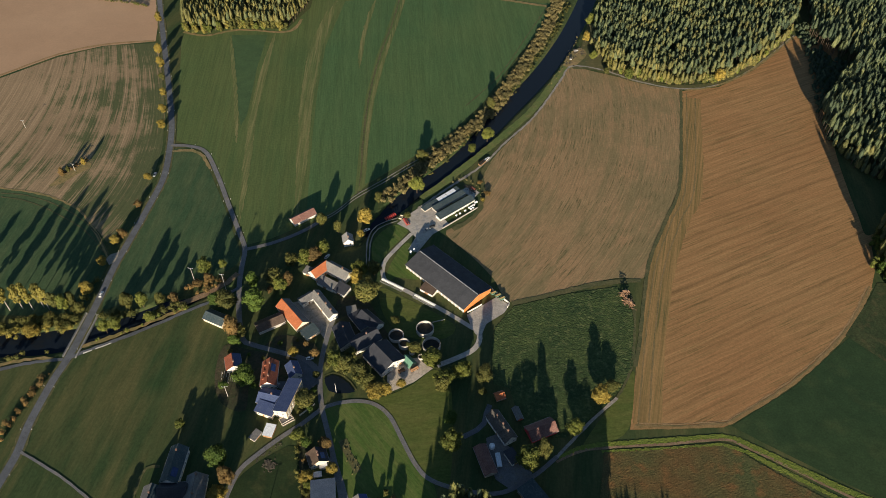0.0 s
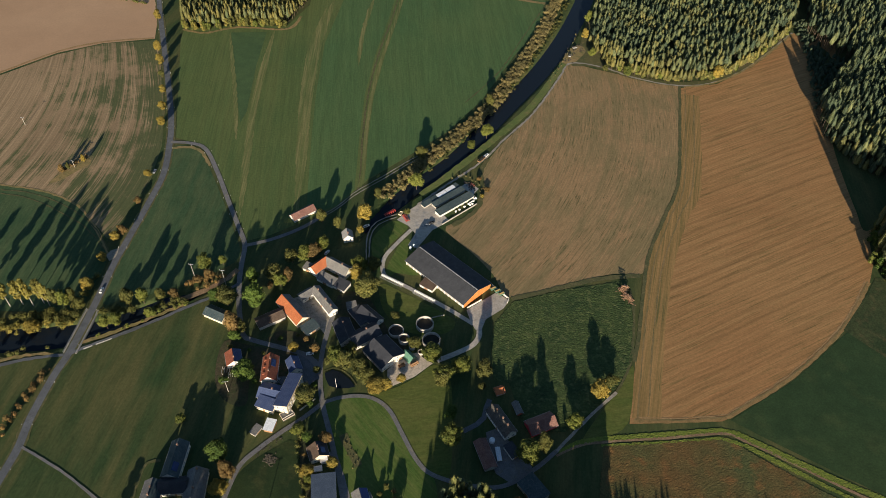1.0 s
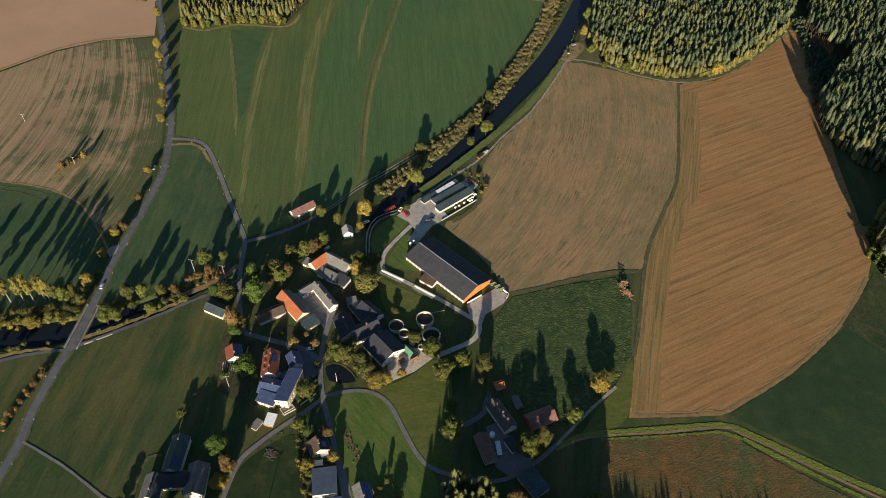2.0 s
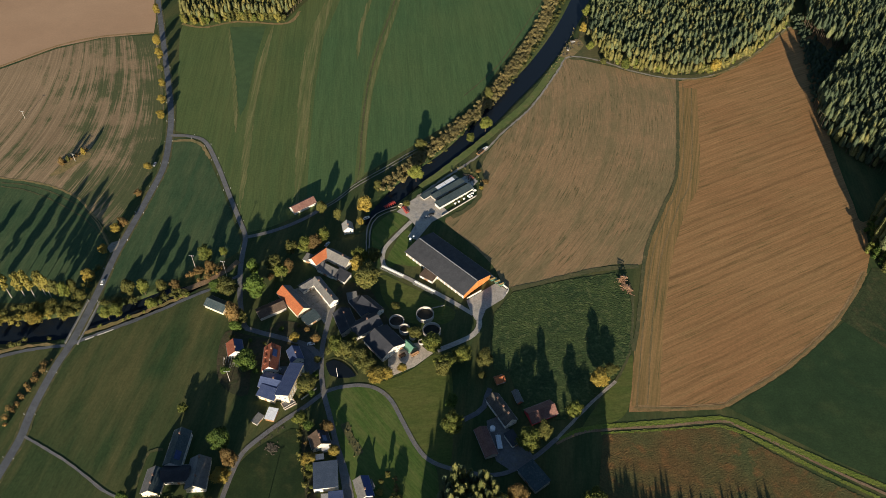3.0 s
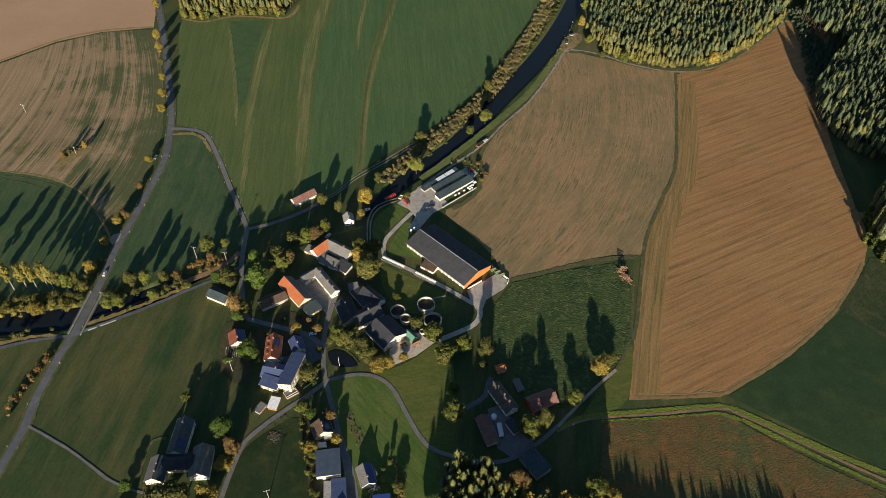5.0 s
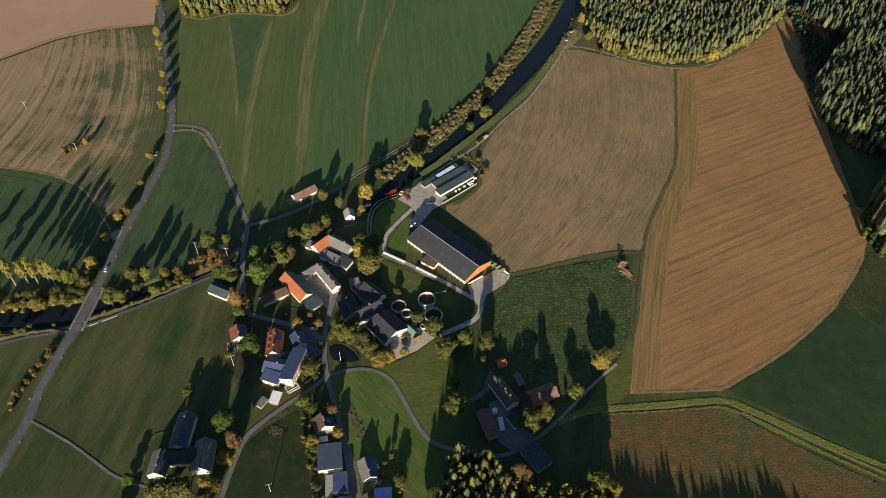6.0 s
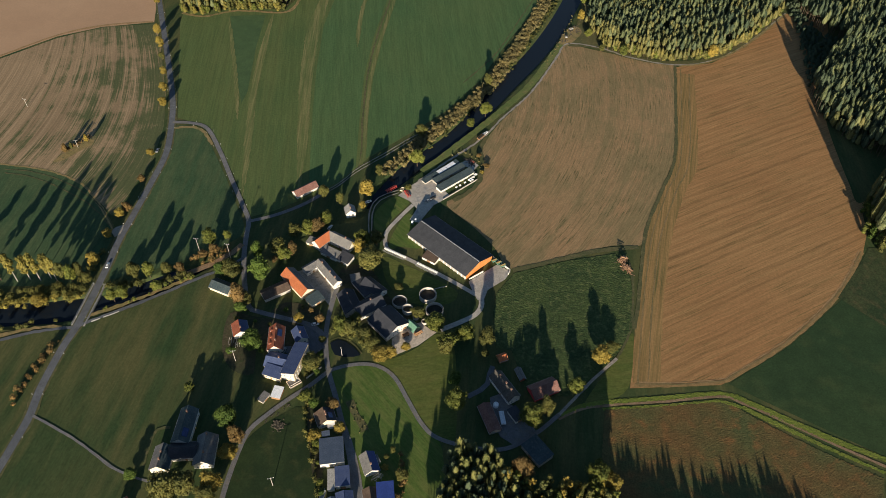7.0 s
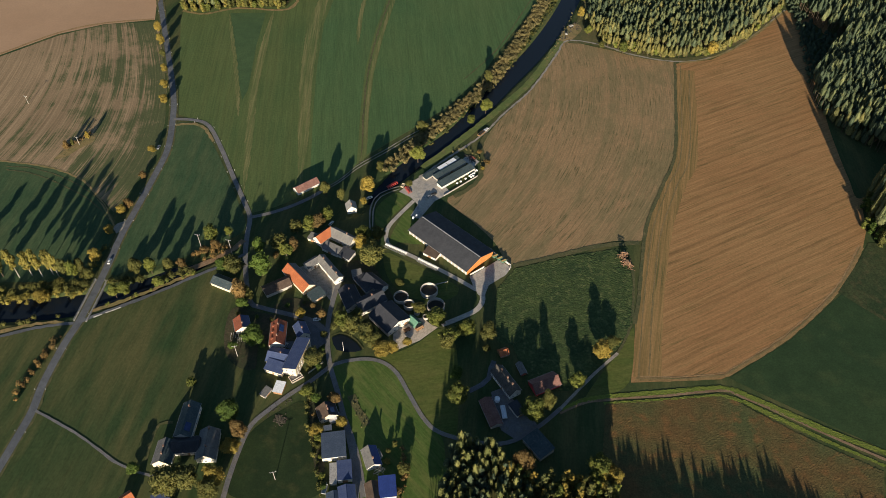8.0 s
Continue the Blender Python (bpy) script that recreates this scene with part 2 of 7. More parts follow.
M = {
    "meadow": rows("meadow_grass", (0.034, 0.063, 0.025), (0.058, 0.077, 0.031), (0.104, 0.102, 0.042), 82.0, 15.0, 6, 0.0, 0.9, patch=0.022, relief=0.2),
    "lawn": rows("lawn_grass", (0.066, 0.116, 0.028), (0.094, 0.138, 0.036), (0.140, 0.155, 0.052), -49.5, 4.0, 7, 0.0, 0.6, patch=0.03, relief=0.3),
    "grass_track": surface("grassy_track", (0.070, 0.080, 0.036), (0.105, 0.100, 0.046), 0.08, 1.2, relief=0.4, c3=(0.14, 0.12, 0.06)),
    # brighter than the lawn: sunlight on the bank strip is put into the colour
    "bank_grass": surface("sunny_bank_grass", (0.095, 0.135, 0.040), (0.13, 0.155, 0.05), 0.05, 1.1, relief=0.3, c3=(0.17, 0.16, 0.065)),
    # the extra blue in this green stands in for haze and bluish shade
    "river_meadow": rows("river_meadow_grass", (0.043, 0.082, 0.040), (0.061, 0.099, 0.047), (0.092, 0.117, 0.056), 87.3, 8.0, 6, 0.0, 0.6, patch=0.025, relief=0.25),
    "gold_lawn": rows("yellowing_grass", (0.074, 0.106, 0.028), (0.100, 0.118, 0.033), (0.140, 0.138, 0.046), 8.9, 6.0, 4, 0.0, 0.5, patch=0.03, relief=0.3),
    "wheat": rows("young_crop", (0.076, 0.116, 0.043), (0.098, 0.130, 0.047), (0.132, 0.148, 0.056), 94.5, 12.0, 30, 0.0, 0.45, relief=0.2),
    "even_crop": rows("even_young_crop", (0.064, 0.122, 0.050), (0.080, 0.132, 0.052), (0.098, 0.142, 0.058), 94.5, 16.0, 20, 0.0, 0.3, relief=0.2),
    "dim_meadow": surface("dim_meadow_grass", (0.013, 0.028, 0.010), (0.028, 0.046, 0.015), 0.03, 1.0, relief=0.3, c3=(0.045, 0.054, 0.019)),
    "dark_crop": surface("dark_crop", (0.052, 0.095, 0.038), (0.062, 0.106, 0.041), 0.02, 1.0, relief=0.2),
    "pale_strip": rows("dry_grass_strip", (0.092, 0.126, 0.047), (0.125, 0.144, 0.054), (0.215, 0.198, 0.088), 92.4, 2.6, 26, 0.0, 0.85, relief=0.2),
    "east_green": surface("winter_crop", (0.022, 0.048, 0.019), (0.034, 0.060, 0.022), 0.010, 0.9, relief=0.25, c3=(0.048, 0.070, 0.026)),
    "weedy": surface("weedy_fallow", (0.026, 0.046, 0.018), (0.052, 0.064, 0.026), 0.05, 0.8, relief=0.5, depth=0.2, c3=(0.085, 0.075, 0.034), rough_grain=0.8),
    "rape": surface("leafy_crop", (0.032, 0.056, 0.020), (0.060, 0.086, 0.028), 0.08, 0.7, relief=0.7, depth=0.35, c3=(0.110, 0.130, 0.050), rough_grain=0.8),
    "sown": surface("pale_tilled_soil", (0.40, 0.255, 0.155), (0.44, 0.285, 0.175), 0.012, 0.5, relief=0.15, depth=0.03, rough_grain=0.15, cloud=0.15),
    "stubble_west": rows("striped_stubble", (0.24, 0.172, 0.105), (0.31, 0.22, 0.135), (0.44, 0.32, 0.20), 107.2, 2.4, 60, -0.0008, 0.5, middle=(-293.7, 579.1), green=(0.092, 0.106, 0.050), bands=6.0, bias=-0.0021, fan=0.0022),
    "stubble_mid": rows("pale_stubble", (0.318, 0.204, 0.110), (0.262, 0.186, 0.099), (0.345, 0.240, 0.133), 81.5, 3.0, 14, -0.0014, 0.4, patch=0.022, middle=(136.4, 506.2), green=(0.222, 0.172, 0.090), bands=8.0, marks=(0.120, 0.108, 0.053), relief=0.6),
    "stubble_east": rows("ploughed_stubble", (0.326, 0.176, 0.079), (0.350, 0.202, 0.092), (0.245, 0.146, 0.066), 27.0, 4.0, 26, 0.0, 0.4, patch=0.014, lines=7.0, dark=(0.150, 0.092, 0.043), light=(0.40, 0.255, 0.115), marks=(0.170, 0.120, 0.050)),
    "headland": rows("headland", (0.288, 0.176, 0.074), (0.318, 0.198, 0.086), (0.170, 0.130, 0.052), 74.0, 1.9, 60, 0.0, 0.9, marks=(0.13, 0.115, 0.048)),
    "headland_edge": surface("weedy_headland", (0.24, 0.155, 0.068), (0.285, 0.185, 0.082), 0.06, 1.2, relief=0.4, c3=(0.17, 0.130, 0.055)),
    "pale_soil": surface("pale_turned_soil", (0.36, 0.235, 0.12), (0.27, 0.178, 0.085), 0.12, 1.2, relief=0.4),
    "green_rut": surface("grassy_rut", (0.15, 0.125, 0.055), (0.24, 0.165, 0.08), 0.05, 1.0, relief=0.4),
    "heath": surface("dying_crop", (0.125, 0.078, 0.030), (0.074, 0.085, 0.032), 0.035, 1.1, relief=0.5, depth=0.2, c3=(0.175, 0.092, 0.034), rough_grain=0.8),
    "flower_strip": surface("green_strip", (0.115, 0.155, 0.026), (0.15, 0.18, 0.034), 0.15, 1.2, relief=0.5, depth=0.2, c3=(0.17, 0.175, 0.04)),
    "dry": surface("dry_verge", (0.30, 0.21, 0.10), (0.20, 0.17, 0.07), 0.08, 1.2, relief=0.5, c3=(0.12, 0.12, 0.05)),
    "verge": surface("roadside_grass", (0.105, 0.100, 0.045), (0.075, 0.085, 0.035), 0.08, 1.2, relief=0.4, c3=(0.15, 0.125, 0.06)),
    "soil": surface("bare_soil", (0.19, 0.125, 0.075), (0.26, 0.18, 0.11), 0.1, 1.2, relief=0.5),
    "asphalt": surface("asphalt", (0.104, 0.112, 0.126), (0.130, 0.137, 0.150), 0.03, 2.0, 0.85, 0.2, 0.02, c3=(0.092, 0.096, 0.102)),
    "lane_asphalt": surface("worn_lane_asphalt", (0.140, 0.140, 0.148), (0.180, 0.177, 0.178), 0.05, 1.6, 0.9, 0.25, 0.02, c3=(0.190, 0.172, 0.142)),
    "concrete": surface("yard_concrete", (0.39, 0.355, 0.315), (0.45, 0.415, 0.365), 0.05, 1.0, 0.9, 0.2, 0.02, c3=(0.27, 0.27, 0.28)),
    "pale_yard": surface("pale_yard_surface", (0.45, 0.39, 0.32), (0.53, 0.46, 0.385), 0.08, 1.0, 0.9, 0.3, 0.03, c3=(0.28, 0.25, 0.22)),
    "gravel": surface("gravel_track", (0.26, 0.24, 0.21), (0.34, 0.31, 0.27), 0.1, 2.0, 0.95, 0.4, 0.04, c3=(0.16, 0.15, 0.10)),
    "slate": surface("slate_roof", (0.034, 0.038, 0.050), (0.050, 0.054, 0.068), 0.25, 1.8, 0.7, 0.3, 0.05, vary=0.4),
    "teal_roof": surface("weathered_teal_sheet", (0.040, 0.062, 0.072), (0.060, 0.085, 0.095), 0.2, 1.6, 0.6, 0.25, 0.04, c3=(0.085, 0.10, 0.105), vary=0.25),
    "blue_roof": surface("blue_sheet_roof", (0.020, 0.040, 0.17), (0.025, 0.048, 0.20), 0.3, 2.0, 0.45, 0.2, 0.03, spec=0.4),
    "navy_roof": surface("blue_grey_roof", (0.046, 0.068, 0.155), (0.064, 0.088, 0.178), 0.3, 2.0, 0.6, 0.2, 0.03, vary=0.3),
    "grey_roof": surface("fibre_cement_roof", (0.145, 0.145, 0.148), (0.195, 0.19, 0.188), 0.2, 1.5, 0.85, 0.3, 0.05, c3=(0.105, 0.105, 0.108), vary=0.3),
    "barn_roof": surface("barn_sheet_roof", (0.050, 0.053, 0.061), (0.061, 0.064, 0.073), 0.05, 1.2, 0.8, 0.3, 0.04, vary=0.0, rough_grain=0.25),
    "brown_roof": surface("old_brown_tile_roof", (0.085, 0.06, 0.047), (0.125, 0.09, 0.068), 0.25, 1.8, 0.85, 0.4, 0.05, vary=0.3),
    "hall_roof": surface("blue_grey_sheet", (0.054, 0.076, 0.120), (0.070, 0.094, 0.142), 0.3, 2.0, 0.6, 0.2, 0.03, vary=0.25),
    "dull_roof": surface("mottled_grey_roof", (0.070, 0.064, 0.058), (0.110, 0.100, 0.090), 0.3, 1.8, 0.85, 0.4, 0.05, c3=(0.055, 0.050, 0.046)),
    "pale_roof": surface("pale_grey_roof", (0.30, 0.29, 0.28), (0.36, 0.35, 0.33), 0.3, 1.8, 0.85, 0.3, 0.05),
    "orange_roof": surface("new_clay_tile_roof", (0.36, 0.115, 0.050), (0.43, 0.145, 0.062), 0.2, 2.5, 0.75, 0.35, 0.05),
    "red_roof": surface("red_tile_roof", (0.22, 0.075, 0.045), (0.29, 0.095, 0.055), 0.25, 2.0, 0.8, 0.35, 0.05),
    "pink_roof": surface("faded_red_roof", (0.16, 0.082, 0.070), (0.215, 0.12, 0.10), 0.25, 1.5, 0.85, 0.3, 0.05),
    "white_sheet": surface("white_sheet_roof", (0.62, 0.66, 0.72), (0.70, 0.73, 0.78), 0.2, 1.5, 0.5, 0.1, 0.02, rough_grain=0.12),
    "white_wall": surface("white_render", (0.66, 0.62, 0.56), (0.74, 0.70, 0.63), 0.15, 1.5, 0.9, 0.15, 0.02, c3=(0.55, 0.50, 0.43)),
    "cream_wall": surface("cream_render", (0.62, 0.52, 0.38), (0.70, 0.60, 0.45), 0.15, 1.5, 0.9, 0.15, 0.02),
    "grey_wall": surface("grey_render", (0.36, 0.33, 0.30), (0.44, 0.41, 0.37), 0.15, 1.5, 0.9, 0.2, 0.02),
    "timber": surface("larch_boards", (0.52, 0.19, 0.055), (0.60, 0.24, 0.075), 0.3, 2.0, 0.8, 0.3, 0.03),
    "wood": surface("old_wood", (0.26, 0.15, 0.08), (0.34, 0.20, 0.11), 0.3, 2.5, 0.85, 0.3, 0.03),
    "pale_wood": surface("weathered_boards", (0.30, 0.185, 0.125), (0.42, 0.27, 0.18), 0.4, 2.5, 0.9, 0.3, 0.03, vary=0.8),
    "brick": surface("red_brick", (0.33, 0.10, 0.065), (0.42, 0.14, 0.09), 0.3, 2.5, 0.85, 0.3, 0.03),
    "old_brick": surface("sooty_brick", (0.20, 0.12, 0.095), (0.27, 0.17, 0.13), 0.5, 3.0, 0.9, 0.3, 0.03),
    "red_wall": surface("red_painted_boards", (0.50, 0.05, 0.06), (0.58, 0.07, 0.075), 0.3, 2.5, 0.7, 0.2, 0.03),
    "glass": surface("window_glass", (0.03, 0.035, 0.045), (0.05, 0.055, 0.065), 0.5, 2.0, 0.12, 0.0, spec=0.6),
    "solar": surface("solar_cells", (0.015, 0.03, 0.11), (0.02, 0.04, 0.14), 0.5, 2.0, 0.2, 0.0, spec=0.5),
    "white": surface("white_plastic", (0.75, 0.75, 0.74), (0.8, 0.8, 0.79), 0.5, 2.0, 0.5, 0.0),
    "steel": surface("galvanised_steel", (0.35, 0.36, 0.37), (0.45, 0.46, 0.47), 0.5, 2.0, 0.5, 0.1, 0.01, metal=0.3),
    "black": surface("black_rubber", (0.02, 0.02, 0.02), (0.03, 0.03, 0.03), 0.5, 3.0, 0.8, 0.1, 0.01),
    "red": surface("red_machine_paint", (0.30, 0.035, 0.03), (0.38, 0.05, 0.04), 0.5, 3.0, 0.5, 0.1, 0.01, spec=0.5),
    "green_tarp": surface("green_tarpaulin", (0.09, 0.20, 0.15), (0.12, 0.25, 0.18), 0.4, 2.0, 0.7, 0.4, 0.05),
    "slurry": surface("slurry", (0.03, 0.028, 0.022), (0.05, 0.045, 0.035), 0.2, 1.0, 0.6, 0.1, 0.02),
    "bark": surface("bark", (0.075, 0.055, 0.04), (0.11, 0.08, 0.058), 0.5, 4.0, 0.95, 0.5, 0.05),
    "birch_bark": surface("birch_bark", (0.30, 0.28, 0.25), (0.40, 0.37, 0.33), 0.5, 4.0, 0.9, 0.3, 0.03),
    "leaf_green": leafy("green_leaves", (0.040, 0.074, 0.016), (0.084, 0.124, 0.027)),
    "leaf_lime": leafy("yellow_green_leaves", (0.070, 0.092, 0.020), (0.145, 0.155, 0.038)),
    "leaf_gold": leafy("golden_leaves", (0.17, 0.135, 0.030), (0.27, 0.205, 0.05)),
    "leaf_birch": leafy("birch_leaves", (0.125, 0.120, 0.030), (0.215, 0.185, 0.05)),
    "leaf_olive": leafy("olive_leaves", (0.056, 0.066, 0.020), (0.112, 0.108, 0.033)),
    "leaf_rust": leafy("rust_leaves", (0.115, 0.080, 0.032), (0.185, 0.122, 0.05)),
    "leaf_pine": leafy("pine_crowns", (0.062, 0.076, 0.026), (0.15, 0.15, 0.052), 0.0, 0.2),
    "scrub": leafy("dry_scrub_leaves", (0.108, 0.098, 0.046), (0.182, 0.156, 0.074)),
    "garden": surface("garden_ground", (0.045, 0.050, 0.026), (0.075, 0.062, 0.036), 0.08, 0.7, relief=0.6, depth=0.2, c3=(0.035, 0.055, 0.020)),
    "stone": surface("field_stone", (0.068, 0.060, 0.048), (0.11, 0.098, 0.078), 0.4, 2.0, 0.9, 0.4, 0.05, vary=0.4),
    "needles": leafy("conifer_needles", (0.058, 0.080, 0.042), (0.128, 0.144, 0.068), 0.0, 0.25),
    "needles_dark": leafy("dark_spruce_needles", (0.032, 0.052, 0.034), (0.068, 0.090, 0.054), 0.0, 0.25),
    "pine": leafy("yellowish_pine_needles", (0.078, 0.086, 0.034), (0.155, 0.148, 0.058), 0.0, 0.25),
    "larch": leafy("autumn_larch_needles", (0.082, 0.086, 0.030), (0.172, 0.150, 0.048), 0.0, 0.2),
}
m, t_, b_ = start("river_water", 0.1, 0.1)
b_.inputs["Base Color"].default_value = (0.010, 0.015, 0.022, 1)
c_, _ = coords(t_)
bump(t_, b_, noise_node(t_, c_, 0.8, 3), 0.08, 0.05)
M["water"] = m


# ---- building blocks ----
def part(name, bm, material, parent, label=""):
    """Links a bmesh as one mesh under a thing or a part; its vertices are in the thing's own frame."""
    me = bpy.data.meshes.new(name)
    bm.to_mesh(me)
    bm.free()
    me.materials.append(material)
    ob = new(name, me)
    if parent:
        ob.parent = parent
    if label:
        tagged(ob, label)
    return ob


def again(name, mesh, parent, m):
    """One more part on a mesh that is there already."""
    ob = new(name, mesh)
    ob.parent = parent
    ob.matrix_basis = m
    return ob


def thing(name, m, label, category, group="", kind=""):
    ob = new(name)
    ob.empty_display_size = 1.0
    ob.matrix_basis = m
    return tagged(ob, label, category, group, kind)


def block(bm, x0, y0, z0, x1, y1, z1, m=None):
    vs = [bm.verts.new(v) for v in ((x0, y0, z0), (x1, y0, z0), (x1, y1, z0), (x0, y1, z0), (x0, y0, z1), (x1, y0, z1), (x1, y1, z1), (x0, y1, z1))]
    for f in ((3, 2, 1, 0), (4, 5, 6, 7), (0, 1, 5, 4), (1, 2, 6, 5), (2, 3, 7, 6), (3, 0, 4, 7)):
        bm.faces.new([vs[i] for i in f])
    if m:
        bmesh.ops.transform(bm, matrix=m, verts=vs)
    return vs


def prism(bm, outline, x0, x1):
    """An outline in y, z drawn out along x."""
    a = [bm.verts.new((x0, y, z)) for y, z in outline]
    b = [bm.verts.new((x1, y, z)) for y, z in outline]
    n = len(outline)
    bm.faces.new(a[::-1])
    bm.faces.new(b)
    for i in range(n):
        bm.faces.new((a[i], a[(i + 1) % n], b[(i + 1) % n], b[i]))


def tube(bm, p, q, r0, r1, n=8):
    p, q = Vector(p), Vector(q)
    m = Matrix.Translation((p + q) / 2) @ (q - p).to_track_quat("Z", "Y").to_matrix().to_4x4()
    bmesh.ops.create_cone(bm, cap_ends=True, segments=n, radius1=r0, radius2=r1, depth=(q - p).length, matrix=m)


def smooth_line(points, step=3.0, closed=False):
    """A Catmull-Rom line through the points."""
    p = [Vector((*q, 0)) for q in points]
    n, out = len(p), []
    for i in range(n if closed else n - 1):
        a, b, c, d = (p[(i + k) % n] if closed else p[min(max(i + k, 0), n - 1)] for k in (-1, 0, 1, 2))
        steps = max(1, int((c - b).length / step))
        for k in range(steps):
            u = k / steps
            out.append(0.5 * (2 * b + (c - a) * u + (2 * a - 5 * b + 4 * c - d) * u * u + (3 * b - a - 3 * c + d) * u ** 3))
    if not closed:
        out.append(p[-1])
    return out


LAYERS = []


def sheet(name, points, z, material, label, category, corner=False, parent=None):
    """A flat piece of the ground inside an outline."""
    LAYERS.append(name)
    z += 0.0015 * len(LAYERS)
    bm = bmesh.new()
    line = [Vector((*q, 0)) for q in points] if corner else smooth_line(points, 4.0, True)
    face = bm.faces.new([bm.verts.new((v.x, v.y, z)) for v in line])
    if face.calc_area() and face.normal.z < 0:
        face.normal_flip()
    bm.normal_update()
    if face.normal.z < 0:
        face.normal_flip()
    bmesh.ops.triangulate(bm, faces=bm.faces[:])
    return tagged(part(name, bm, material, parent), label, category, kind="structure")


def ribbon(name, points, width, z, material, label, category, jitter=0.0, lift=0.0, taper=0.0):
    """A strip along a line: roads, tracks, verges. It has a thickness of lift; taper: the share of its length over which each end narrows."""
    LAYERS.append(name)
    z += 0.0015 * len(LAYERS)
    bm = bmesh.new()
    line = smooth_line(points, 3.0)
    n = len(line)
    rng = random.Random(len(points) * 7 + int(width * 10))
    left, right = [], []
    for i, p in enumerate(line):
        d = (line[min(i + 1, n - 1)] - line[max(i - 1, 0)]).normalized()
        s = Vector((-d.y, d.x, 0))
        w = width if isinstance(width, (int, float)) else width[0] + (width[1] - width[0]) * i / (n - 1)
        if taper:
            w *= min(1.0, 0.12 + min(i, n - 1 - i) / (n * taper))
        a, b = w / 2 + rng.uniform(-jitter, jitter), w / 2 + rng.uniform(-jitter, jitter)
        left.append(bm.verts.new((p.x + s.x * a, p.y + s.y * a, z)))
        right.append(bm.verts.new((p.x - s.x * b, p.y - s.y * b, z)))
    for i in range(n - 1):
        bm.faces.new((left[i], right[i], right[i + 1], left[i + 1]))
    bm.normal_update()
    if bm.faces[:][0].normal.z < 0:
        bmesh.ops.reverse_faces(bm, faces=bm.faces[:])
    if lift:
        ex = bmesh.ops.extrude_face_region(bm, geom=bm.faces[:])
        bmesh.ops.translate(bm, vec=(0, 0, lift), verts=[v for v in ex["geom"] if isinstance(v, bmesh.types.BMVert)])
    return tagged(part(name, bm, material, None), label, category, kind="structure")


def inside(px, py, poly):
    """Which of the points lie within the outline."""
    r = np.zeros(px.shape, bool)
    n = len(poly)
    for i in range(n):
        (x0, y0), (x1, y1) = poly[i], poly[(i + 1) % n]
        hit = ((y0 > py) != (y1 > py)) & (px < (x1 - x0) * (py - y0) / (y1 - y0 + 1e-9) + x0)
        r ^= hit
    return r


def line_distance(px, py, line):
    d = np.full(px.shape, 1e9)
    for (x0, y0), (x1, y1) in zip(line[:-1], line[1:]):
        ux, uy = x1 - x0, y1 - y0
        u = np.clip(((px - x0) * ux + (py - y0) * uy) / (ux * ux + uy * uy), 0, 1)
        d = np.minimum(d, np.hypot(px - x0 - u * ux, py - y0 - u * uy))
    return d


def mesh_of(name, verts, faces, material, smooth=False):
    me = bpy.data.meshes.new(name)
    me.from_pydata(verts, [], faces)
    me.materials.append(material)
    if smooth:
        me.shade_smooth()
    return me


def rough_field(name, poly, material, label, cell, height, seed):
    """A crop that stands up in tufts: a fine grid with uneven heights, ragged at its outline."""
    a = np.array(poly)
    x0, y0 = a.min(0)
    x1, y1 = a.max(0)
    nx, ny = int((x1 - x0) / cell) + 1, int((y1 - y0) / cell) + 1
    rng = np.random.default_rng(seed)
    gx, gy = np.meshgrid(x0 + cell * np.arange(nx), y0 + cell * np.arange(ny))
    gx, gy = gx + rng.uniform(-.3, .3, gx.shape) * cell, gy + rng.uniform(-.3, .3, gy.shape) * cell
    patch = np.array([[noise.noise(Vector((x * 0.06, y * 0.06, seed))) for x, y in zip(r, s)] for r, s in zip(gx, gy)])
    gz = 0.12 + height * np.clip(0.55 + 0.6 * patch + rng.normal(0, 0.33, gx.shape), 0, 2)
    keep = inside(gx, gy, poly)
    index = np.arange(nx * ny).reshape(ny, nx)
    ok = keep[:-1, :-1] & keep[1:, :-1] & keep[:-1, 1:] & keep[1:, 1:]
    quads = np.stack((index[:-1, :-1], index[:-1, 1:], index[1:, 1:], index[1:, :-1]), -1)[ok]
    used = np.unique(quads)
    remap = np.zeros(nx * ny, int)
    remap[used] = np.arange(len(used))
    verts = np.stack((gx.ravel(), gy.ravel(), gz.ravel()), -1)[used]
    ob = new(name, mesh_of(name, verts.tolist(), remap[quads].tolist(), material))
    return tagged(ob, label, "field", kind="stuff")


# ---- plants ----
ICO = bmesh.new()
bmesh.ops.create_icosphere(ICO, subdivisions=1, radius=1.0)
ICO_V = np.array([v.co for v in ICO.verts])
ICO_F = np.array([[v.index for v in f.verts] for f in ICO.faces])
ICO.free()


